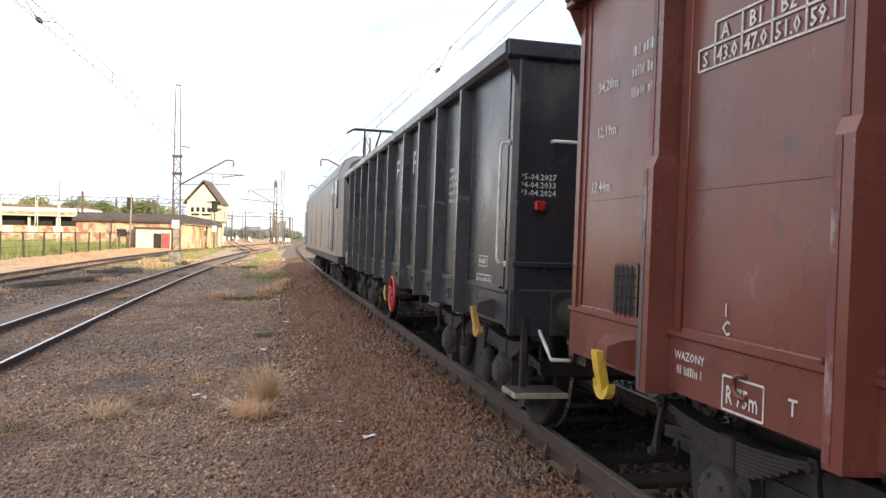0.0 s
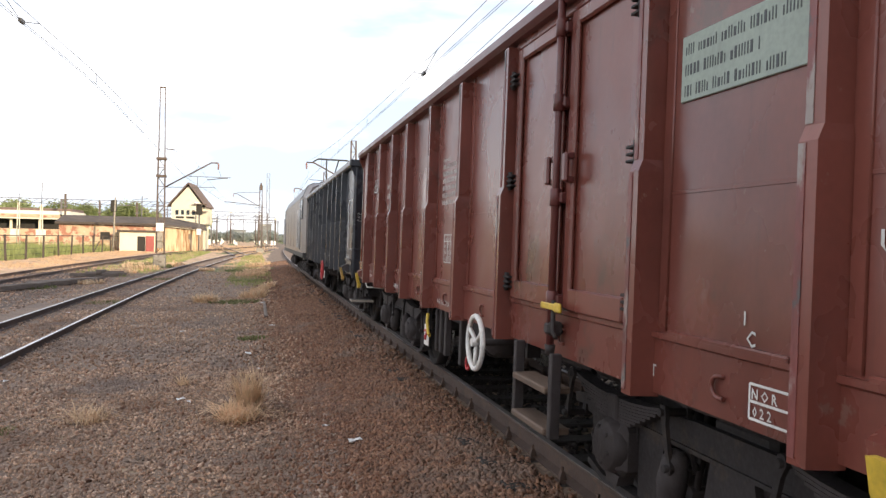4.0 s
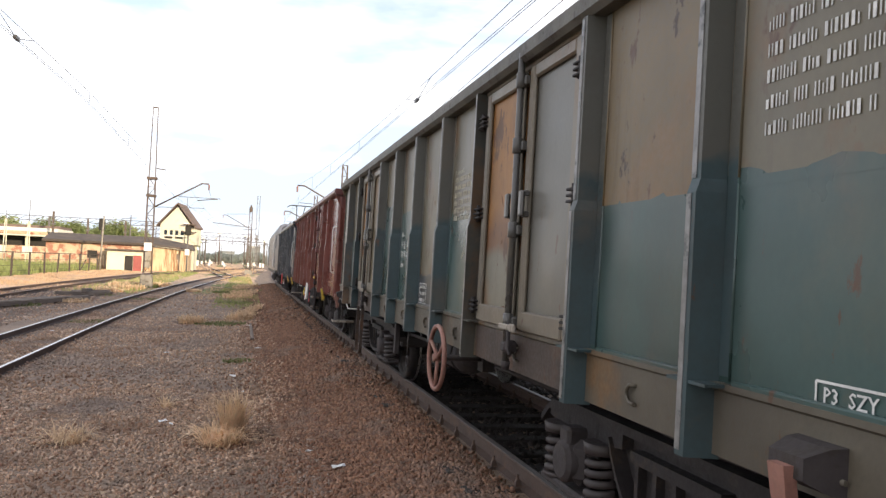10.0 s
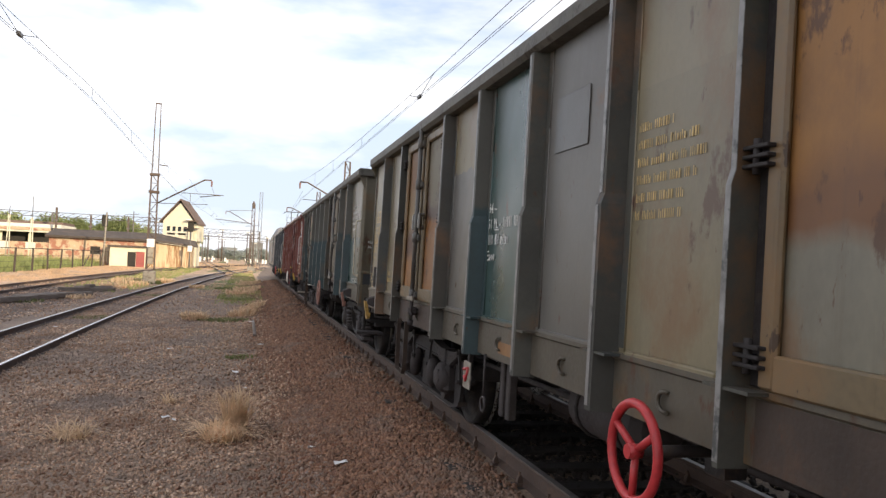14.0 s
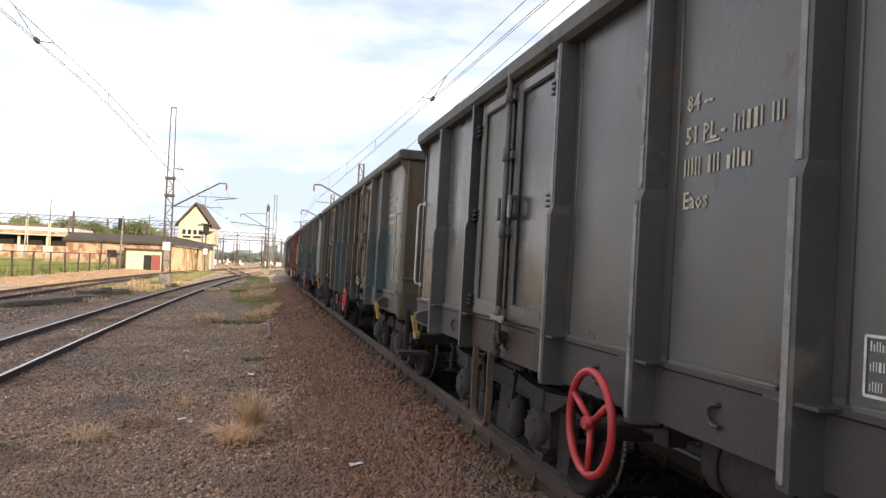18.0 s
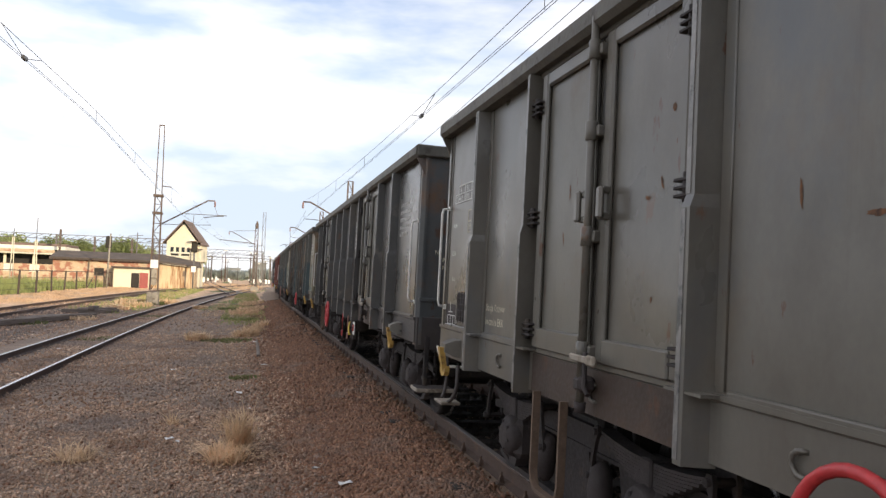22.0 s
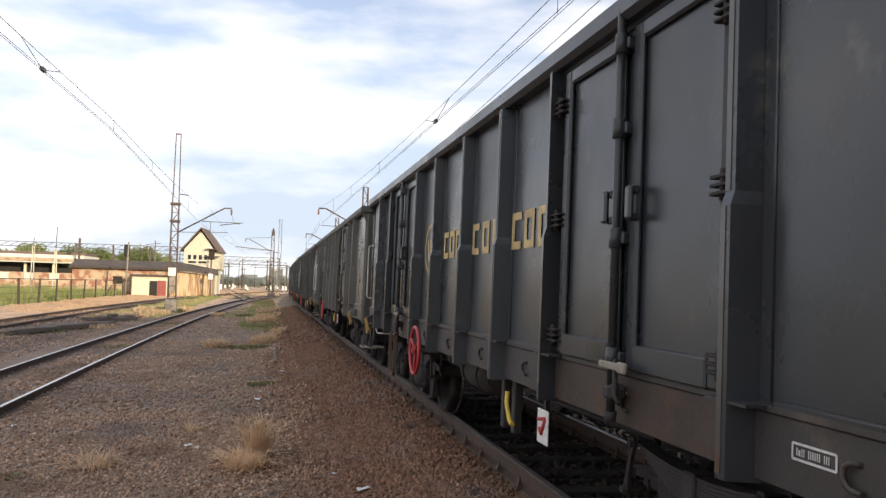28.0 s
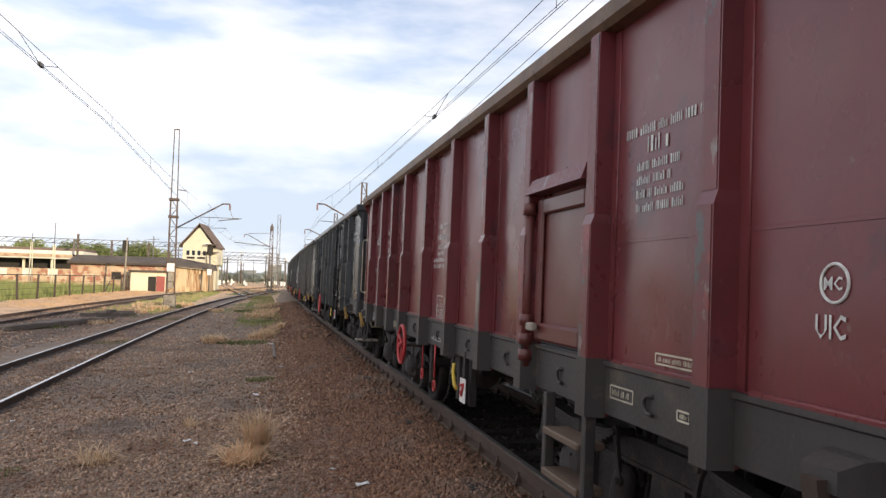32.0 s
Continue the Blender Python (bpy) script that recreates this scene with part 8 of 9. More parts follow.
def build_cabin():
    """Signal cabin: a tall narrow house with a gable roof and a band of windows."""
    c = thing("signal_cabin", "tall cream signal cabin with brown gable roof and window band", "signal box")
    x0, x1, y, d = -11.9, -7.2, 122.0, 6.0
    z1, zr = 6.9, 9.4
    xm = (x0 + x1) / 2 + 0.2
    part("wall", Shape().prism([(x0, -0.7), (x1, -0.7), (x1, z1 - 0.6), (xm, zr - 0.35), (x0, z1 - 0.6)], "y", y, y + d), M["plaster"], c)
    part("upper_bay", Shape().box(x1, x1 + 0.55, y + 0.3, y + d - 0.3, 3.4, z1 - 0.9, 0.03), M["plaster"], c)
    for a, b in (((x0 - 0.55, z1 - 0.95), (xm, zr)), ((xm, zr), (x1 + 0.75, z1 - 1.05))):
        part("roof_slope", Shape().prism([(a[0], a[1]), (b[0], b[1]), (b[0], b[1] + 0.2), (a[0], a[1] + 0.2)], "y", y - 0.45, y + d + 0.45), M["roof_tile"], c)
    for k in range(4):
        xw = x0 + 0.85 + k * 0.85
        w = part("window", Shape().box(xw - 0.24, xw + 0.24, y - 0.03, y - 0.004, 4.75, 5.45, 0.008), M["glass"], c)
        part("frame", Shape().box(xw - 0.28, xw + 0.28, y - 0.045, y - 0.031, 4.70, 4.75).box(xw - 0.28, xw + 0.28, y - 0.045, y - 0.031, 5.45, 5.5), M["white_wall"], w)
    for k in range(2):
        part("panel", Shape().box(x0 + 0.7 + 1.6 * k, x0 + 1.9 + 1.6 * k, y - 0.03, y - 0.004, 4.2, 4.5), M["dark_flat"], c)
    part("lean_to_roof", Shape().box(x1 - 1.3, x1 + 0.9, y - 0.8, y, 5.2, 5.32, 0.02), M["roof_tile"], c)
    part("side_post", Shape().box(x1 + 0.35, x1 + 0.5, y + 0.3, y + 0.45, -0.6, 3.4), M["plaster"], c)
    part("door", Shape().box(x1 - 1.6, x1 - 0.8, y - 0.03, y - 0.004, -0.6, 1.4), M["red_door"], c)
    c.matrix_basis = Matrix.Translation((-9.85, 124.5, 0)) @ Matrix.Rotation(radians(-7), 4, "Z") @ Matrix.Diagonal((0.94, 0.94, 1, 1)) @ Matrix.Translation((9.6, -124.5, 0))
    part("aerial", Shape().tube([(xm + 0.9, y + 2.5, zr - 1.2), (xm + 0.9, y + 2.5, zr + 1.3)], 0.05, 6), M["mast_far"], c)
    part("wide_base", Shape().box(x0 - 0.45, x1 - 0.6, y + 0.3, y + d, -0.7, 4.0), M["plaster"], c)
    part("window_apron", Shape().box(x0 + 0.5, x1 - 0.2, y - 0.12, y - 0.035, 4.05, 4.18).box(x0 + 0.5, x1 - 0.2, y - 0.12, y - 0.035, 4.52, 4.66), M["white_wall"], c)
    part("downpipe", Shape().tube([(x1 - 0.9, y - 0.08, 5.2), (x1 - 0.9, y - 0.08, -0.6)], 0.07, 6), M["mast_far"], c)
    part("lamp", Shape().box(x1 - 1.1, x1 - 0.3, y - 1.0, y - 0.5, 6.35, 6.6, 0.1).tube([(x1 - 0.7, y - 0.6, 6.4), (x1 - 0.7, y, 6.0)], 0.05, 6), M["white"], c)


build_cabin()


def build_hall():
    """Long low hall with pale roof slabs over a recess, its shade painted on the wall, and a brick parapet."""
    h = thing("storage_hall", "long low hall with pale roof slabs over a shade-coloured wall", "hall")
    y = 150.0
    # solid wall, its dark colour stands in for shade under the canopy
    part("wall", Shape().box(-75, -34.0, y + 1.5, y + 14, -0.7, 4.2), M["dark_flat"], h)
    part("parapet", Shape().box(-75, -34.0, y, y + 0.4, -0.7, 2.3), M["plaster_red"], h)
    part("canopy", Shape().box(-76, -33.4, y - 1.2, y + 15, 4.0, 4.35, 0.05), M["white_wall"], h)
    part("fascia", Shape().box(-76, -33.4, y - 1.4, y - 1.25, 4.3, 4.8, 0.03), M["plaster_red"], h)
    part("roof", Shape().box(-75, -32.5, y + 2, y + 15, 4.9, 5.55, 0.05), M["white_wall"], h)
    part("upper_roof", Shape().box(-74, -32.8, y + 5, y + 15, 5.55, 6.1, 0.05), M["roof_tile"], h)
    for k in range(9):
        part("pillar", Shape().box(-74 + 4.6 * k, -73.6 + 4.6 * k, y - 0.1, y + 0.3, 2.3, 4.0, 0.02), M["plaster"], h)
    for k in range(5):
        part("parapet_panel", Shape().box(-54 + 4.1 * k, -52.4 + 4.1 * k, y - 0.06, y - 0.01, 0.9, 2.2), M["white_wall"], h)


build_hall()


def build_timbers():
    rng = random.Random(4)
    spots = [(-8.75 + 0.19 * k, 31.2 + 0.75 * k, 1.15) for k in range(9)] + [(-7.7, 41.6, 0.5), (-7.35, 42.6, 0.9), (-7.5, 43.4, 0.2), (-7.55, 42.4, 1.3)]
    for k, (x, y, turn) in enumerate(spots):
        b = Shape().box(-0.95 - 0.2 * rng.random(), 0.8 + 0.3 * rng.random(), -0.13, 0.13, -0.10, 0.10, 0.02)
        o = new("old_sleeper", b.mesh("old_sleeper", M["timber"]))
        o.location = (x, y, -0.47 + (0.16 if k == len(spots) - 1 else 0.0) + 0.05 * rng.random())
        o.rotation_euler = (0.05 * rng.uniform(-1, 1), 0.04 * rng.uniform(-1, 1), turn + 0.35 * rng.uniform(-1, 1))
        tagged(o, "discarded weathered timber sleeper on the gravel", "sleeper", "old sleepers")


build_timbers()


def tuft(name, label, x, y, n, height, spread, mat, seed, droop=0.5, patch=0.06):
    """Thin bent stalks rising from a patch of ground."""
    rng = random.Random(seed)
    s = Shape()
    for _ in range(n):
        a, r, g = rng.uniform(0, 6.28), spread * rng.random() ** 0.7, patch * rng.random() ** 0.5
        q = rng.uniform(0, 6.28)
        bx, by = x + g * math.cos(q), y + g * math.sin(q)
        b = Vector((bx, by, float(ground_z(bx, by)) - 0.01))
        hh = height * rng.uniform(0.35, 1.0)
        d = Vector((math.cos(a), math.sin(a), 0))
        p1 = b + d * r * 0.4 + Vector((0, 0, hh * 0.65))
        p2 = b + d * r + Vector((0, 0, hh * (1 - droop * rng.random())))
        w = Vector((-d.y, d.x, 0)) * rng.uniform(0.0045, 0.0085) * max(1.0, y / 11.0)
        s.add([b - w, b + w, p1 + w * 0.8, p1 - w * 0.8, p2], [(0, 1, 2, 3), (3, 2, 4)])
    return tagged(new(name, s.mesh(name, M[mat])), label, "grass tuft", "tufts of dry grass", "")


tuft("grass_tuft", "tall dry straw tuft standing in gravel", -0.02, 9.45, 230, 0.74, 0.50, "straw", 1, 0.35, 0.12)
tuft("grass_tuft", "low spread dry straw tuft in gravel", -0.14, 9.05, 260, 0.34, 0.66, "straw", 11, 0.75, 0.18)
tuft("grass_tuft", "flattened dry straw tuft on gravel", -1.75, 9.3, 110, 0.26, 0.60, "straw", 2, 0.95, 0.16)
tuft("grass_tuft", "small dry straw tuft on gravel", -0.92, 11.4, 50, 0.24, 0.36, "straw", 3, 0.8)
for k, (x, y, n_, hh, sp) in enumerate(((-1.5, 25.9, 150, 0.42, 0.4), (-0.05, 27.5, 150, 0.42, 0.45), (0.2, 29.0, 120, 0.4, 0.4), (0.48, 31.5, 90, 0.4, 0.3), (-0.25, 43.0, 220, 0.4, 0.8), (0.1, 47.5, 200, 0.4, 0.8), (0.2, 57.0, 200, 0.45, 0.9), (-2.9, 50.0, 100, 0.3, 0.5), (-6.7, 51.0, 200, 0.5, 0.9), (-7.2, 47.0, 160, 0.4, 0.7), (-5.6, 57.0, 180, 0.5, 0.9), (-9.2, 29.0, 90, 0.3, 0.6), (-6.9, 36.0, 90, 0.3, 0.6), (-7.6, 55.5, 200, 0.5, 1.0))):
    tuft("grass_tuft", "dry straw clump in the gravel between tracks", x, y, int(n_ * 1.6), hh, 0.4, "straw", 40 + k, 0.6, sp)
for k, (x, y, n_, hh, sp) in enumerate(((-0.6, 25.6, 420, 0.09, 0.8), (0.0, 16.3, 120, 0.08, 0.3), (-4.4, 26.2, 240, 0.06, 0.7), (-0.3, 49.0, 600, 0.14, 1.5), (-0.2, 38.0, 300, 0.09, 0.9), (-8.4, 33.0, 200, 0.14, 0.9), (-6.6, 55.0, 300, 0.3, 1.3), (-4.6, 40.0, 240, 0.07, 1.0), (-2.6, 9.0, 60, 0.06, 0.2))):
    tuft("green_weeds", "low green weeds in gravel", x, y, int(n_ * 1.5), hh * 1.3, 0.10, "grass", 70 + k, 0.5, sp)


def build_grass():
    """Rough grass and straw beyond the gravel."""
    rng = np.random.default_rng(5)
    def field(name, label, mat, n, x0, x1, y0, y1, lo, hi):
        x, y = rng.uniform(x0, x1, n), rng.uniform(y0, y1, n)
        h, a = rng.uniform(lo, hi, n), rng.uniform(0, 6.28, n)
        h = h * (0.75 + 0.5 * np.sin(x * 0.9 + 1.3 * np.sin(y * 0.31)) * np.sin(y * 0.47 + 0.6 * x))
        z = ground_z(x, y) - 0.02
        w = 0.012 + 0.0004 * y
        dx, dy = np.cos(a) * w, np.sin(a) * w
        lx, ly = rng.uniform(-0.3, 0.3, n) * h, rng.uniform(-0.3, 0.3, n) * h
        v = np.stack([np.stack([x - dx, y - dy, z], 1), np.stack([x + dx, y + dy, z], 1), np.stack([x + lx, y + ly, z + h], 1)], 1).reshape(-1, 3)
        f = np.arange(n * 3).reshape(-1, 3)
        me = bpy.data.meshes.new(name)
        me.from_pydata(v.tolist(), [], f.tolist())
        me.materials.append(M[mat])
        tagged(new(name, me), label, "grass", kind="stuff")
    field("rough_grass", "tall green grass behind the fence", "meadow", 22000, -36, -18.2, 52, 112, 0.5, 1.3)
    field("rough_grass", "green weeds between the sidings", "meadow", 4500, -9.4, -5.8, 42, 110, 0.06, 0.36)
    field("dry_grass", "dry straw strip along the siding", "straw_pale", 15000, -18.3, -12.3, 50, 112, 0.05, 0.16)
    field("dry_grass", "dry straw between the tracks", "straw_pale", 3000, -9.0, -6.6, 44, 110, 0.06, 0.24)
    field("rough_grass", "green weeds between the tracks", "meadow", 5200, -1.3, 0.8, 34, 95, 0.05, 0.19)
    field("dry_grass", "dry straw between the tracks", "straw_pale", 2600, -2.2, 0.8, 40, 115, 0.05, 0.2)
    field("dry_grass", "dry weeds among distant tracks", "straw_pale", 3000, -14, 2.0, 112, 190, 0.1, 0.35)


build_grass()


def build_litter():
    for k, (x, y, a, b) in enumerate(((0.97, 7.3, 0.075, 0.03), (-0.08, 14.2, 0.09, 0.05), (0.43, 18.4, 0.09, 0.05), (-1.48, 17.6, 0.06, 0.04), (0.28, 24.5, 0.12, 0.05), (-0.86, 10.3, 0.06, 0.03), (-0.75, 10.1, 0.04, 0.02), (0.76, 8.1, 0.04, 0.02), (-3.37, 12.1, 0.04, 0.03), (-4.8, 22.5, 0.06, 0.04), (0.1, 12.4, 0.03, 0.02))):
        z = float(ground_z(x, y)) + 0.03
        s = Shape().add([(-a, -b, 0), (a * 0.2, -b * 1.2, 0.015), (a, -b * 0.4, 0.0), (a * 0.8, b, 0.02), (-a * 0.1, b * 0.8, 0.008), (-a * 0.9, b * 0.9, 0.018)], [(0, 1, 4, 5), (1, 2, 3, 4)])
        s.add([(-a, -b, -0.004), (a * 0.2, -b * 1.2, 0.011), (a, -b * 0.4, -0.004), (a * 0.8, b, 0.016), (-a * 0.1, b * 0.8, 0.004), (-a * 0.9, b * 0.9, 0.014)], [(5, 4, 1, 0), (4, 3, 2, 1)])
        o = new("paper_scrap", s.mesh("paper_scrap", M["paper"]))
        o.location, o.rotation_euler = (x, y, z), (0, 0, k * 1.3 + 0.3)
        tagged(o, "crumpled white paper scrap on the gravel", "litter", "paper scraps")
    p = thing("steel_channel", "narrow dark steel channel lying in gravel", "steel channel")
    part("stub", Shape().box(0.265, 0.365, 20.3, 20.42, -0.55, -0.40, 0.01), M["mast"], p)
    part("slab", Shape().box(0.27, 0.36, 20.43, 25.5, -0.52, -0.415, 0.015), M["timber"], p)


build_litter()


# ---- trees ----
def build_tree(seed, height, crown_r, leaves, name="tree", leaf=0.16, mat="leaf"):
    rng = random.Random(seed)
    t = thing(name, "leafy green broad tree, distant or added unseen for shade", "tree", "trees")
    tr = Shape().tube([(0, 0, -0.8), (0.08, 0.05, height * 0.2), (0.0, 0.12, height * 0.45), (0.1, 0.0, height * 0.75)], [0.24, 0.19, 0.13, 0.05], 8)
    tips = []
    for k in range(9):
        a, z = rng.uniform(0, 6.28), height * rng.uniform(0.22, 0.6)
        r = crown_r * rng.uniform(0.5, 0.85)
        e = Vector((r * math.cos(a), r * math.sin(a), z + height * rng.uniform(0.12, 0.3)))
        tr.tube([(0.03, 0.05, z), e * 0.5 + Vector((0, 0, z * 0.5 + 0.1)), e], [0.08, 0.05, 0.02], 6)
        tips.append(e)
    part("trunk", tr, M["bark"], t)
    lumps = [(e, crown_r * rng.uniform(0.3, 0.5)) for e in tips] + [(Vector((rng.uniform(-0.5, 0.5) * crown_r, rng.uniform(-0.5, 0.5) * crown_r, height * rng.uniform(0.3, 0.92))), crown_r * rng.uniform(0.3, 0.55)) for _ in range(12)]
    v, f = [], []
    for _ in range(leaves):
        c, r = lumps[rng.randrange(len(lumps))]
        d = Vector((rng.gauss(0, 1), rng.gauss(0, 1), rng.gauss(0, 0.8))).normalized() * r * rng.random() ** 0.4
        p = c + d
        a = Vector((rng.gauss(0, 1), rng.gauss(0, 1), rng.gauss(0, 1))).normalized()
        b = a.orthogonal().normalized()
        q = leaf * rng.uniform(0.6, 1.3)
        k = len(v)
        v += [p - a * q, p + b * q * 0.55, p + a * q, p - b * q * 0.55]
        f.append((k, k + 1, k + 2, k + 3))
    me = bpy.data.meshes.new("crown")
    me.from_pydata([tuple(x) for x in v], [], f)
    me.materials.append(M[mat])
    c = new("crown", me)
    c.parent = t
    return t


def plant_trees():
    rng = random.Random(9)
    near = [build_tree(1, 9.5, 3.6, 7000, leaf=0.17), build_tree(2, 10.5, 3.9, 7500, leaf=0.17), build_tree(3, 8.0, 3.4, 6500, leaf=0.17)]
    tall = [build_tree(4, 13.5, 4.6, 9000, leaf=0.22), build_tree(5, 12.5, 4.4, 9000, leaf=0.22)]
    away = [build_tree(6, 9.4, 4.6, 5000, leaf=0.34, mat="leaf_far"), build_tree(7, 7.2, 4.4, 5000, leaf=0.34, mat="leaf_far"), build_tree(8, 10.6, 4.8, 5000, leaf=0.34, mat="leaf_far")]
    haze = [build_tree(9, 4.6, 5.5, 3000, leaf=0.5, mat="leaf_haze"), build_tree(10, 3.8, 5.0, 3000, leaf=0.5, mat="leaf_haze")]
    # the near and tall rows are unseen, added to block sun and sky light
    rows = [(near, [(12.0, -18.0), (14.0, 22.4), (12.4, -10.0)]),
            (tall, [(-20 + 4.2 * k + rng.uniform(-0.8, 0.8), -38 + rng.uniform(-4, 4)) for k in range(7)] + [(12.5 + rng.uniform(-0.8, 2.0), -68 + 4.3 * k) for k in range(19)] + [(19.0 + rng.uniform(-1, 2), -66 + 6.0 * k) for k in range(14)]),
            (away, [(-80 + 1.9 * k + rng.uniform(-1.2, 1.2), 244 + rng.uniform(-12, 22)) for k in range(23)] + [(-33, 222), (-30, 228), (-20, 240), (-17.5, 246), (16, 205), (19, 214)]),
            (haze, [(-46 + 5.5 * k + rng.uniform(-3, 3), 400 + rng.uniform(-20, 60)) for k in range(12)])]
    for kinds, spots in rows:
        used = set()
        for k, (x, y) in enumerate(spots):
            src = kinds[k % len(kinds)]
            m = pose(x, y, float(ground_z(x, y)), 0, 0, rng.uniform(0, 360))
            if src.name in used:
                copy_thing(src, m)
            else:
                src.matrix_basis = m
                used.add(src.name)


plant_trees()


def build_yard():
    """Masts, lamps and gantries of the yard in the distance."""
    rng = random.Random(3)
    for k in range(34):
        x, y = rng.uniform(-26, 5), rng.uniform(150, 330)
        if -18 < x < -5 and y < 180:
            continue
        h = rng.uniform(6, 9.5)
        m = thing("yard_mast", "thin distant yard mast", "mast", "yard masts")
        part("pole", Shape().tube([(x, y, -0.7), (x, y, h)], [0.16, 0.09], 6), M["mast_far" if k % 2 else "mast"], m)
        part("cross_arm", Shape().tube([(x - 1.6, y, h - 0.8), (x + 1.0, y, h - 0.5)], 0.06, 5), M["mast_far"], m)
        if k % 2 == 0:
            part("lamp_head", Shape().box(x - 0.5, x + 0.5, y - 0.2, y + 0.2, h, h + 0.25, 0.05), M["white_wall"], m)
    for y, x0, x1, z in ((170, -60, -16, 8.4), (215, -30, 3, 8.2), (262, -34, 6, 8.2), (300, -36, 8, 8.0)):
        g = thing("cable_gantry", "distant steel portal carrying wires over the yard", "gantry", "yard gantries")
        b = Shape()
        b.box(x0, x1, y - 0.1, y + 0.1, z, z + 0.12).box(x0, x1, y - 0.1, y + 0.1, z - 0.9, z - 0.78)
        n = int((x1 - x0) / 1.6)
        for k in range(n):
            b.tube([(x0 + k * (x1 - x0) / n, y, z - 0.8), (x0 + (k + 1) * (x1 - x0) / n, y, z + 0.05)], 0.05, 4)
        part("beam", b, M["mast_far"], g)
        for x in (x0, (x0 + x1) / 2, x1):
            part("leg", Shape().box(x - 0.18, x + 0.18, y - 0.18, y + 0.18, -0.7, z), M["mast_far"], g)
    for x, y, h in ((-29.1, 108.0, 5.4), (-24.5, 100.0, 4.9), (-34.5, 112.0, 5.5)):
        m = thing("yard_mast", "pale lattice mast by the hall", "mast", "yard masts")
        p = Shape().tube([(x - 0.2, y, -0.7), (x - 0.08, y, h)], 0.07, 6).tube([(x + 0.2, y, -0.7), (x + 0.08, y, h)], 0.07, 6)
        part("pole", p, M["plaster"], m)
        part("spike", Shape().tube([(x, y, h - 0.3), (x + 0.05, y, h + (2.6 if x > -25 else 1.1))], 0.05, 6), M["mast_far"], m)
    m = thing("yard_pole", "thin pale pole before the shed", "pole")
    part("pole", Shape().tube([(-17.6, 106, -0.6), (-17.4, 106, 6.3)], [0.13, 0.09], 8), M["concrete"], m)
    for x, y, h in ((-32.9, 150.0, 8.6), (-47.5, 150.0, 9.3), (-30.5, 168, 8.2), (-23.5, 168, 8.2)):
        m = thing("yard_mast", "dark steel mast above the shed roofs", "mast", "yard masts")
        part("pole", Shape().box(x - 0.17, x + 0.17, y - 0.17, y + 0.17, -0.7, h, 0.05), M["mast"], m)
        part("cap", Shape().box(x - 0.36, x + 0.36, y - 0.25, y + 0.25, h - 2.4, h - 2.1, 0.03).box(x - 0.36, x + 0.36, y - 0.25, y + 0.25, h - 1.2, h - 1.0, 0.03), M["mast_far"], m)
    s = thing("signal_post", "railway signal on a post before the cabin", "railway signal")
    part("post", Shape().tube([(-7.6, 112.0, -0.7), (-7.6, 112.0, 5.0)], 0.11, 8), M["mast_far"], s)
    hd = part("signal_head", Shape().box(-8.0, -7.2, 111.7, 112.0, 4.5, 5.9, 0.15), M["dark_flat"], s)
    part("visor", Shape().box(-8.2, -6.6, 111.4, 112.0, 5.9, 6.05, 0.03), M["mast"], hd)
    part("number_board", Shape().box(-7.9, -7.3, 111.75, 111.8, 1.8, 2.6, 0.01), M["white"], s)
    s = thing("signal_post", "multi-lamp railway signal above the shed roof", "railway signal")
    part("post", Shape().tube([(-28.2, 170, -0.7), (-28.2, 170, 6.4)], 0.12, 8), M["mast"], s)
    part("signal_head", Shape().box(-28.8, -27.6, 169.7, 170.0, 6.2, 8.6, 0.15), M["dark_flat"], s)
    rng = random.Random(8)
    for k in range(26):
        x, y = rng.uniform(-22, 4), rng.uniform(150, 260)
        b = thing("track_marker", "small white marker by the yard tracks", "marker", "yard markers")
        part("board", Shape().box(x - 0.22, x + 0.22, y - 0.06, y + 0.06, 0.0, rng.uniform(0.4, 1.1), 0.03), M["white"], b)
        part("foot", Shape().box(x - 0.06, x + 0.06, y - 0.06, y + 0.06, -0.7, 0.0), M["mast_far"], b)
    for x, w, h in ((-62, 16, 9), (-20, 12, 7), (3, 9, 12)):
        b = thing("distant_building", "pale building on the horizon, haze in its colour", "building", "skyline buildings")
        part("wall", Shape().box(x, x + w, 640, 660, -1, h), M["far"], b)
        part("roof", Shape().box(x - 0.5, x + w + 0.5, 639.5, 660.5, h, h + 0.6), M["far"], b)


build_yard()
for x in (-16.5, -22.0, -28.0):
    build_track("railway_track", "distant yard track", lambda s, lat=0.0, z=0.0, x=x: Vector((x + 0.018 * (s - 120) + lat, s, z - 0.42)), 125, 330, 12.0, "timber", 0, (130, 131))
build_track("railway_track", "track crossing over in the yard throat", lambda s, lat=0.0, z=0.0: Vector((-1.6 - 0.075 * (s - 90) + lat, s, z - 0.40)), 88, 210, 6.0, "timber", 0, (90, 120))


# ---- what moves ----
RUN = [0.045, 2.111, 4.259, 6.445, 8.705, 10.98, 13.285, 15.616, 18.005, 20.43, 22.94, 25.551, 28.269, 31.014, 33.792, 36.622, 39.566, 42.532, 45.493, 48.473, 51.544, 54.712, 57.898, 61.13, 64.427, 67.787, 71.197, 74.641, 78.124, 81.679, 85.32, 88.971, 92.708]


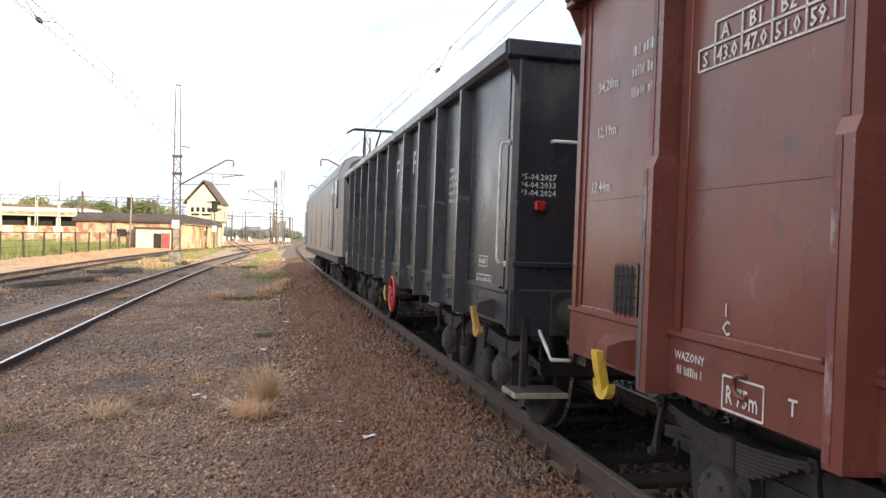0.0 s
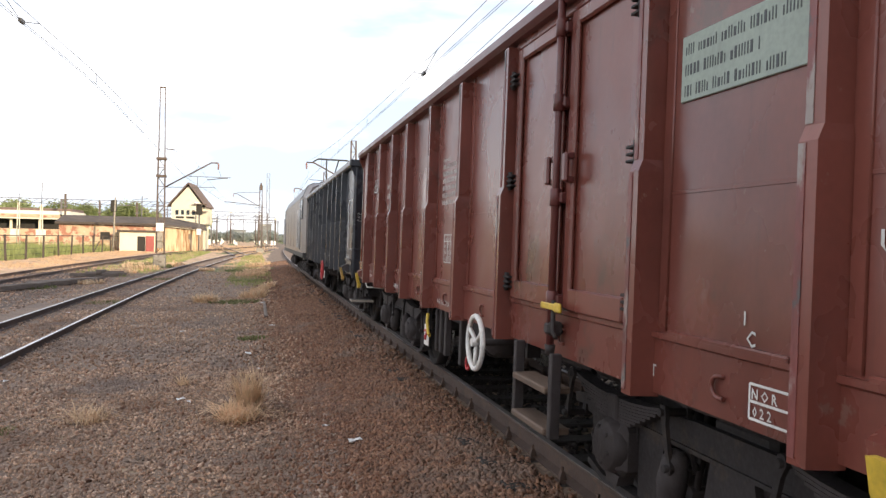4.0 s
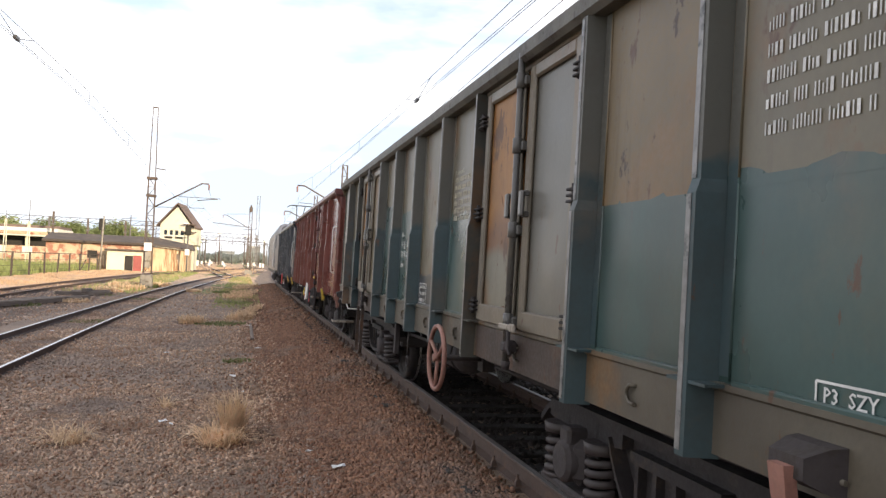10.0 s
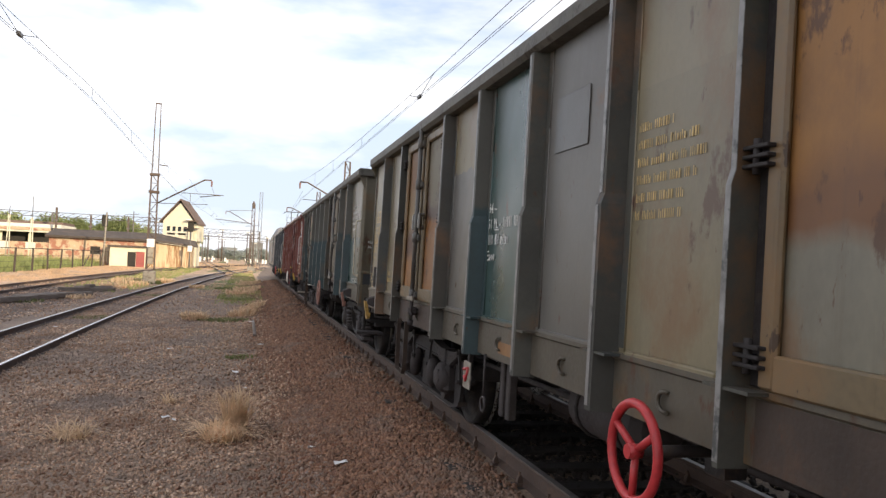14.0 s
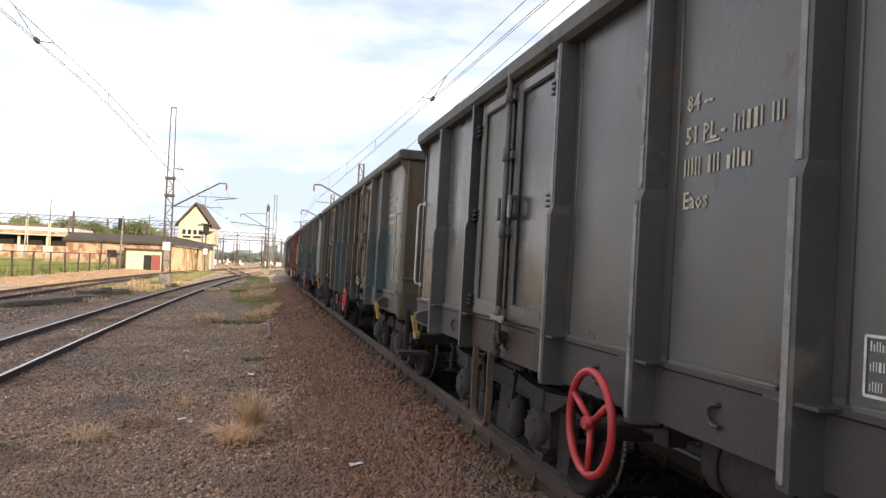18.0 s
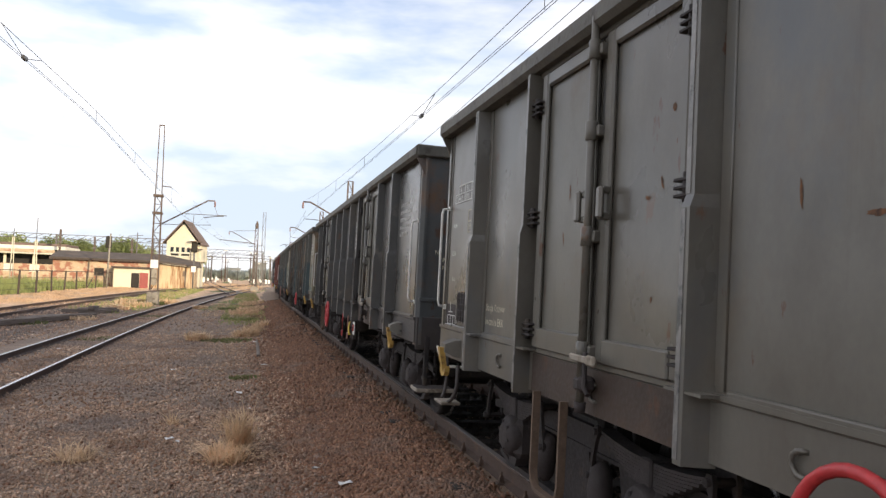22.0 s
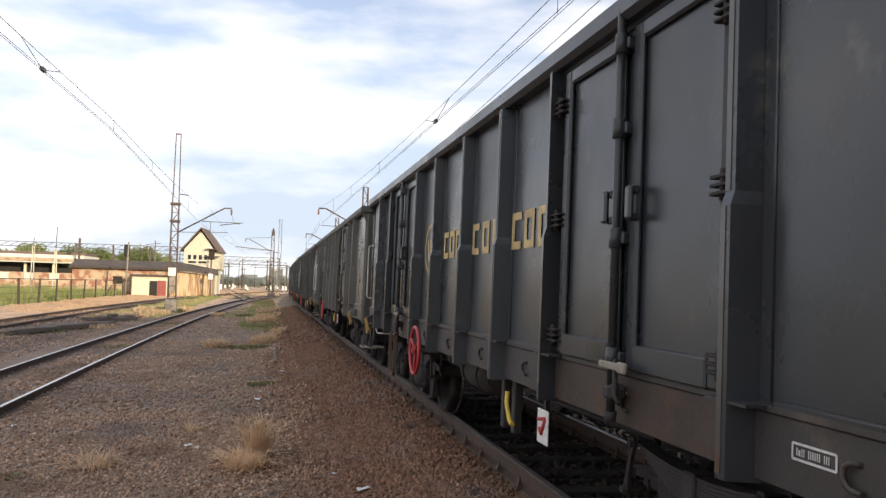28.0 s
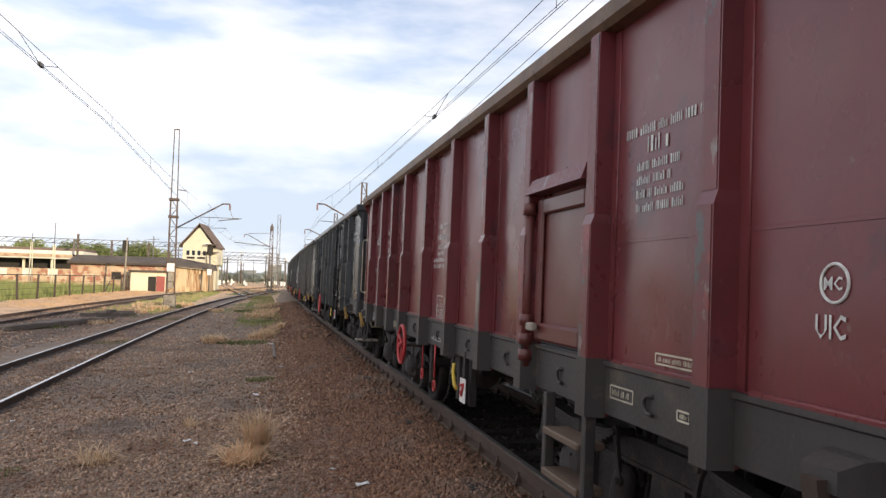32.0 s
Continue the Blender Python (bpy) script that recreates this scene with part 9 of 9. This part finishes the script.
def run_at(t):
    """How far the train has gone at t seconds."""
    k = max(0, min(31, int(t)))
    u = t - k
    p = [RUN[max(0, min(32, k + j))] for j in (-1, 0, 1, 2)]
    if k == 0:
        p[0] = 2 * p[1] - p[2]
    if k == 31:
        p[3] = 2 * p[2] - p[1]
    m0, m1 = (p[2] - p[0]) / 2, (p[3] - p[1]) / 2
    return (2 * u ** 3 - 3 * u ** 2 + 1) * p[1] + (u ** 3 - 2 * u ** 2 + u) * m0 + (-2 * u ** 3 + 3 * u ** 2) * p[2] + (u ** 3 - u ** 2) * m1


def motions():
    times = [0.5 * k for k in range(65)]
    fine = [0.2 * k for k in range(161)]
    for key, (at, thing_, axles) in TRAIN.items():
        rows = []
        for t in times:
            x, y, th = on_line(at + run_at(t), OFF, BEND_AT, BEND)
            rows.append((t, CANT @ pose(x, y, 0, 0, 0, -math.degrees(th))))
        walk(thing_, rows)
        for ax, y in axles:
            r = ax.location.z
            walk(ax, [(t, Matrix.Translation((0, y, r)) @ Matrix.Rotation(-run_at(t) / r, 4, "X")) for t in fine])


motions()
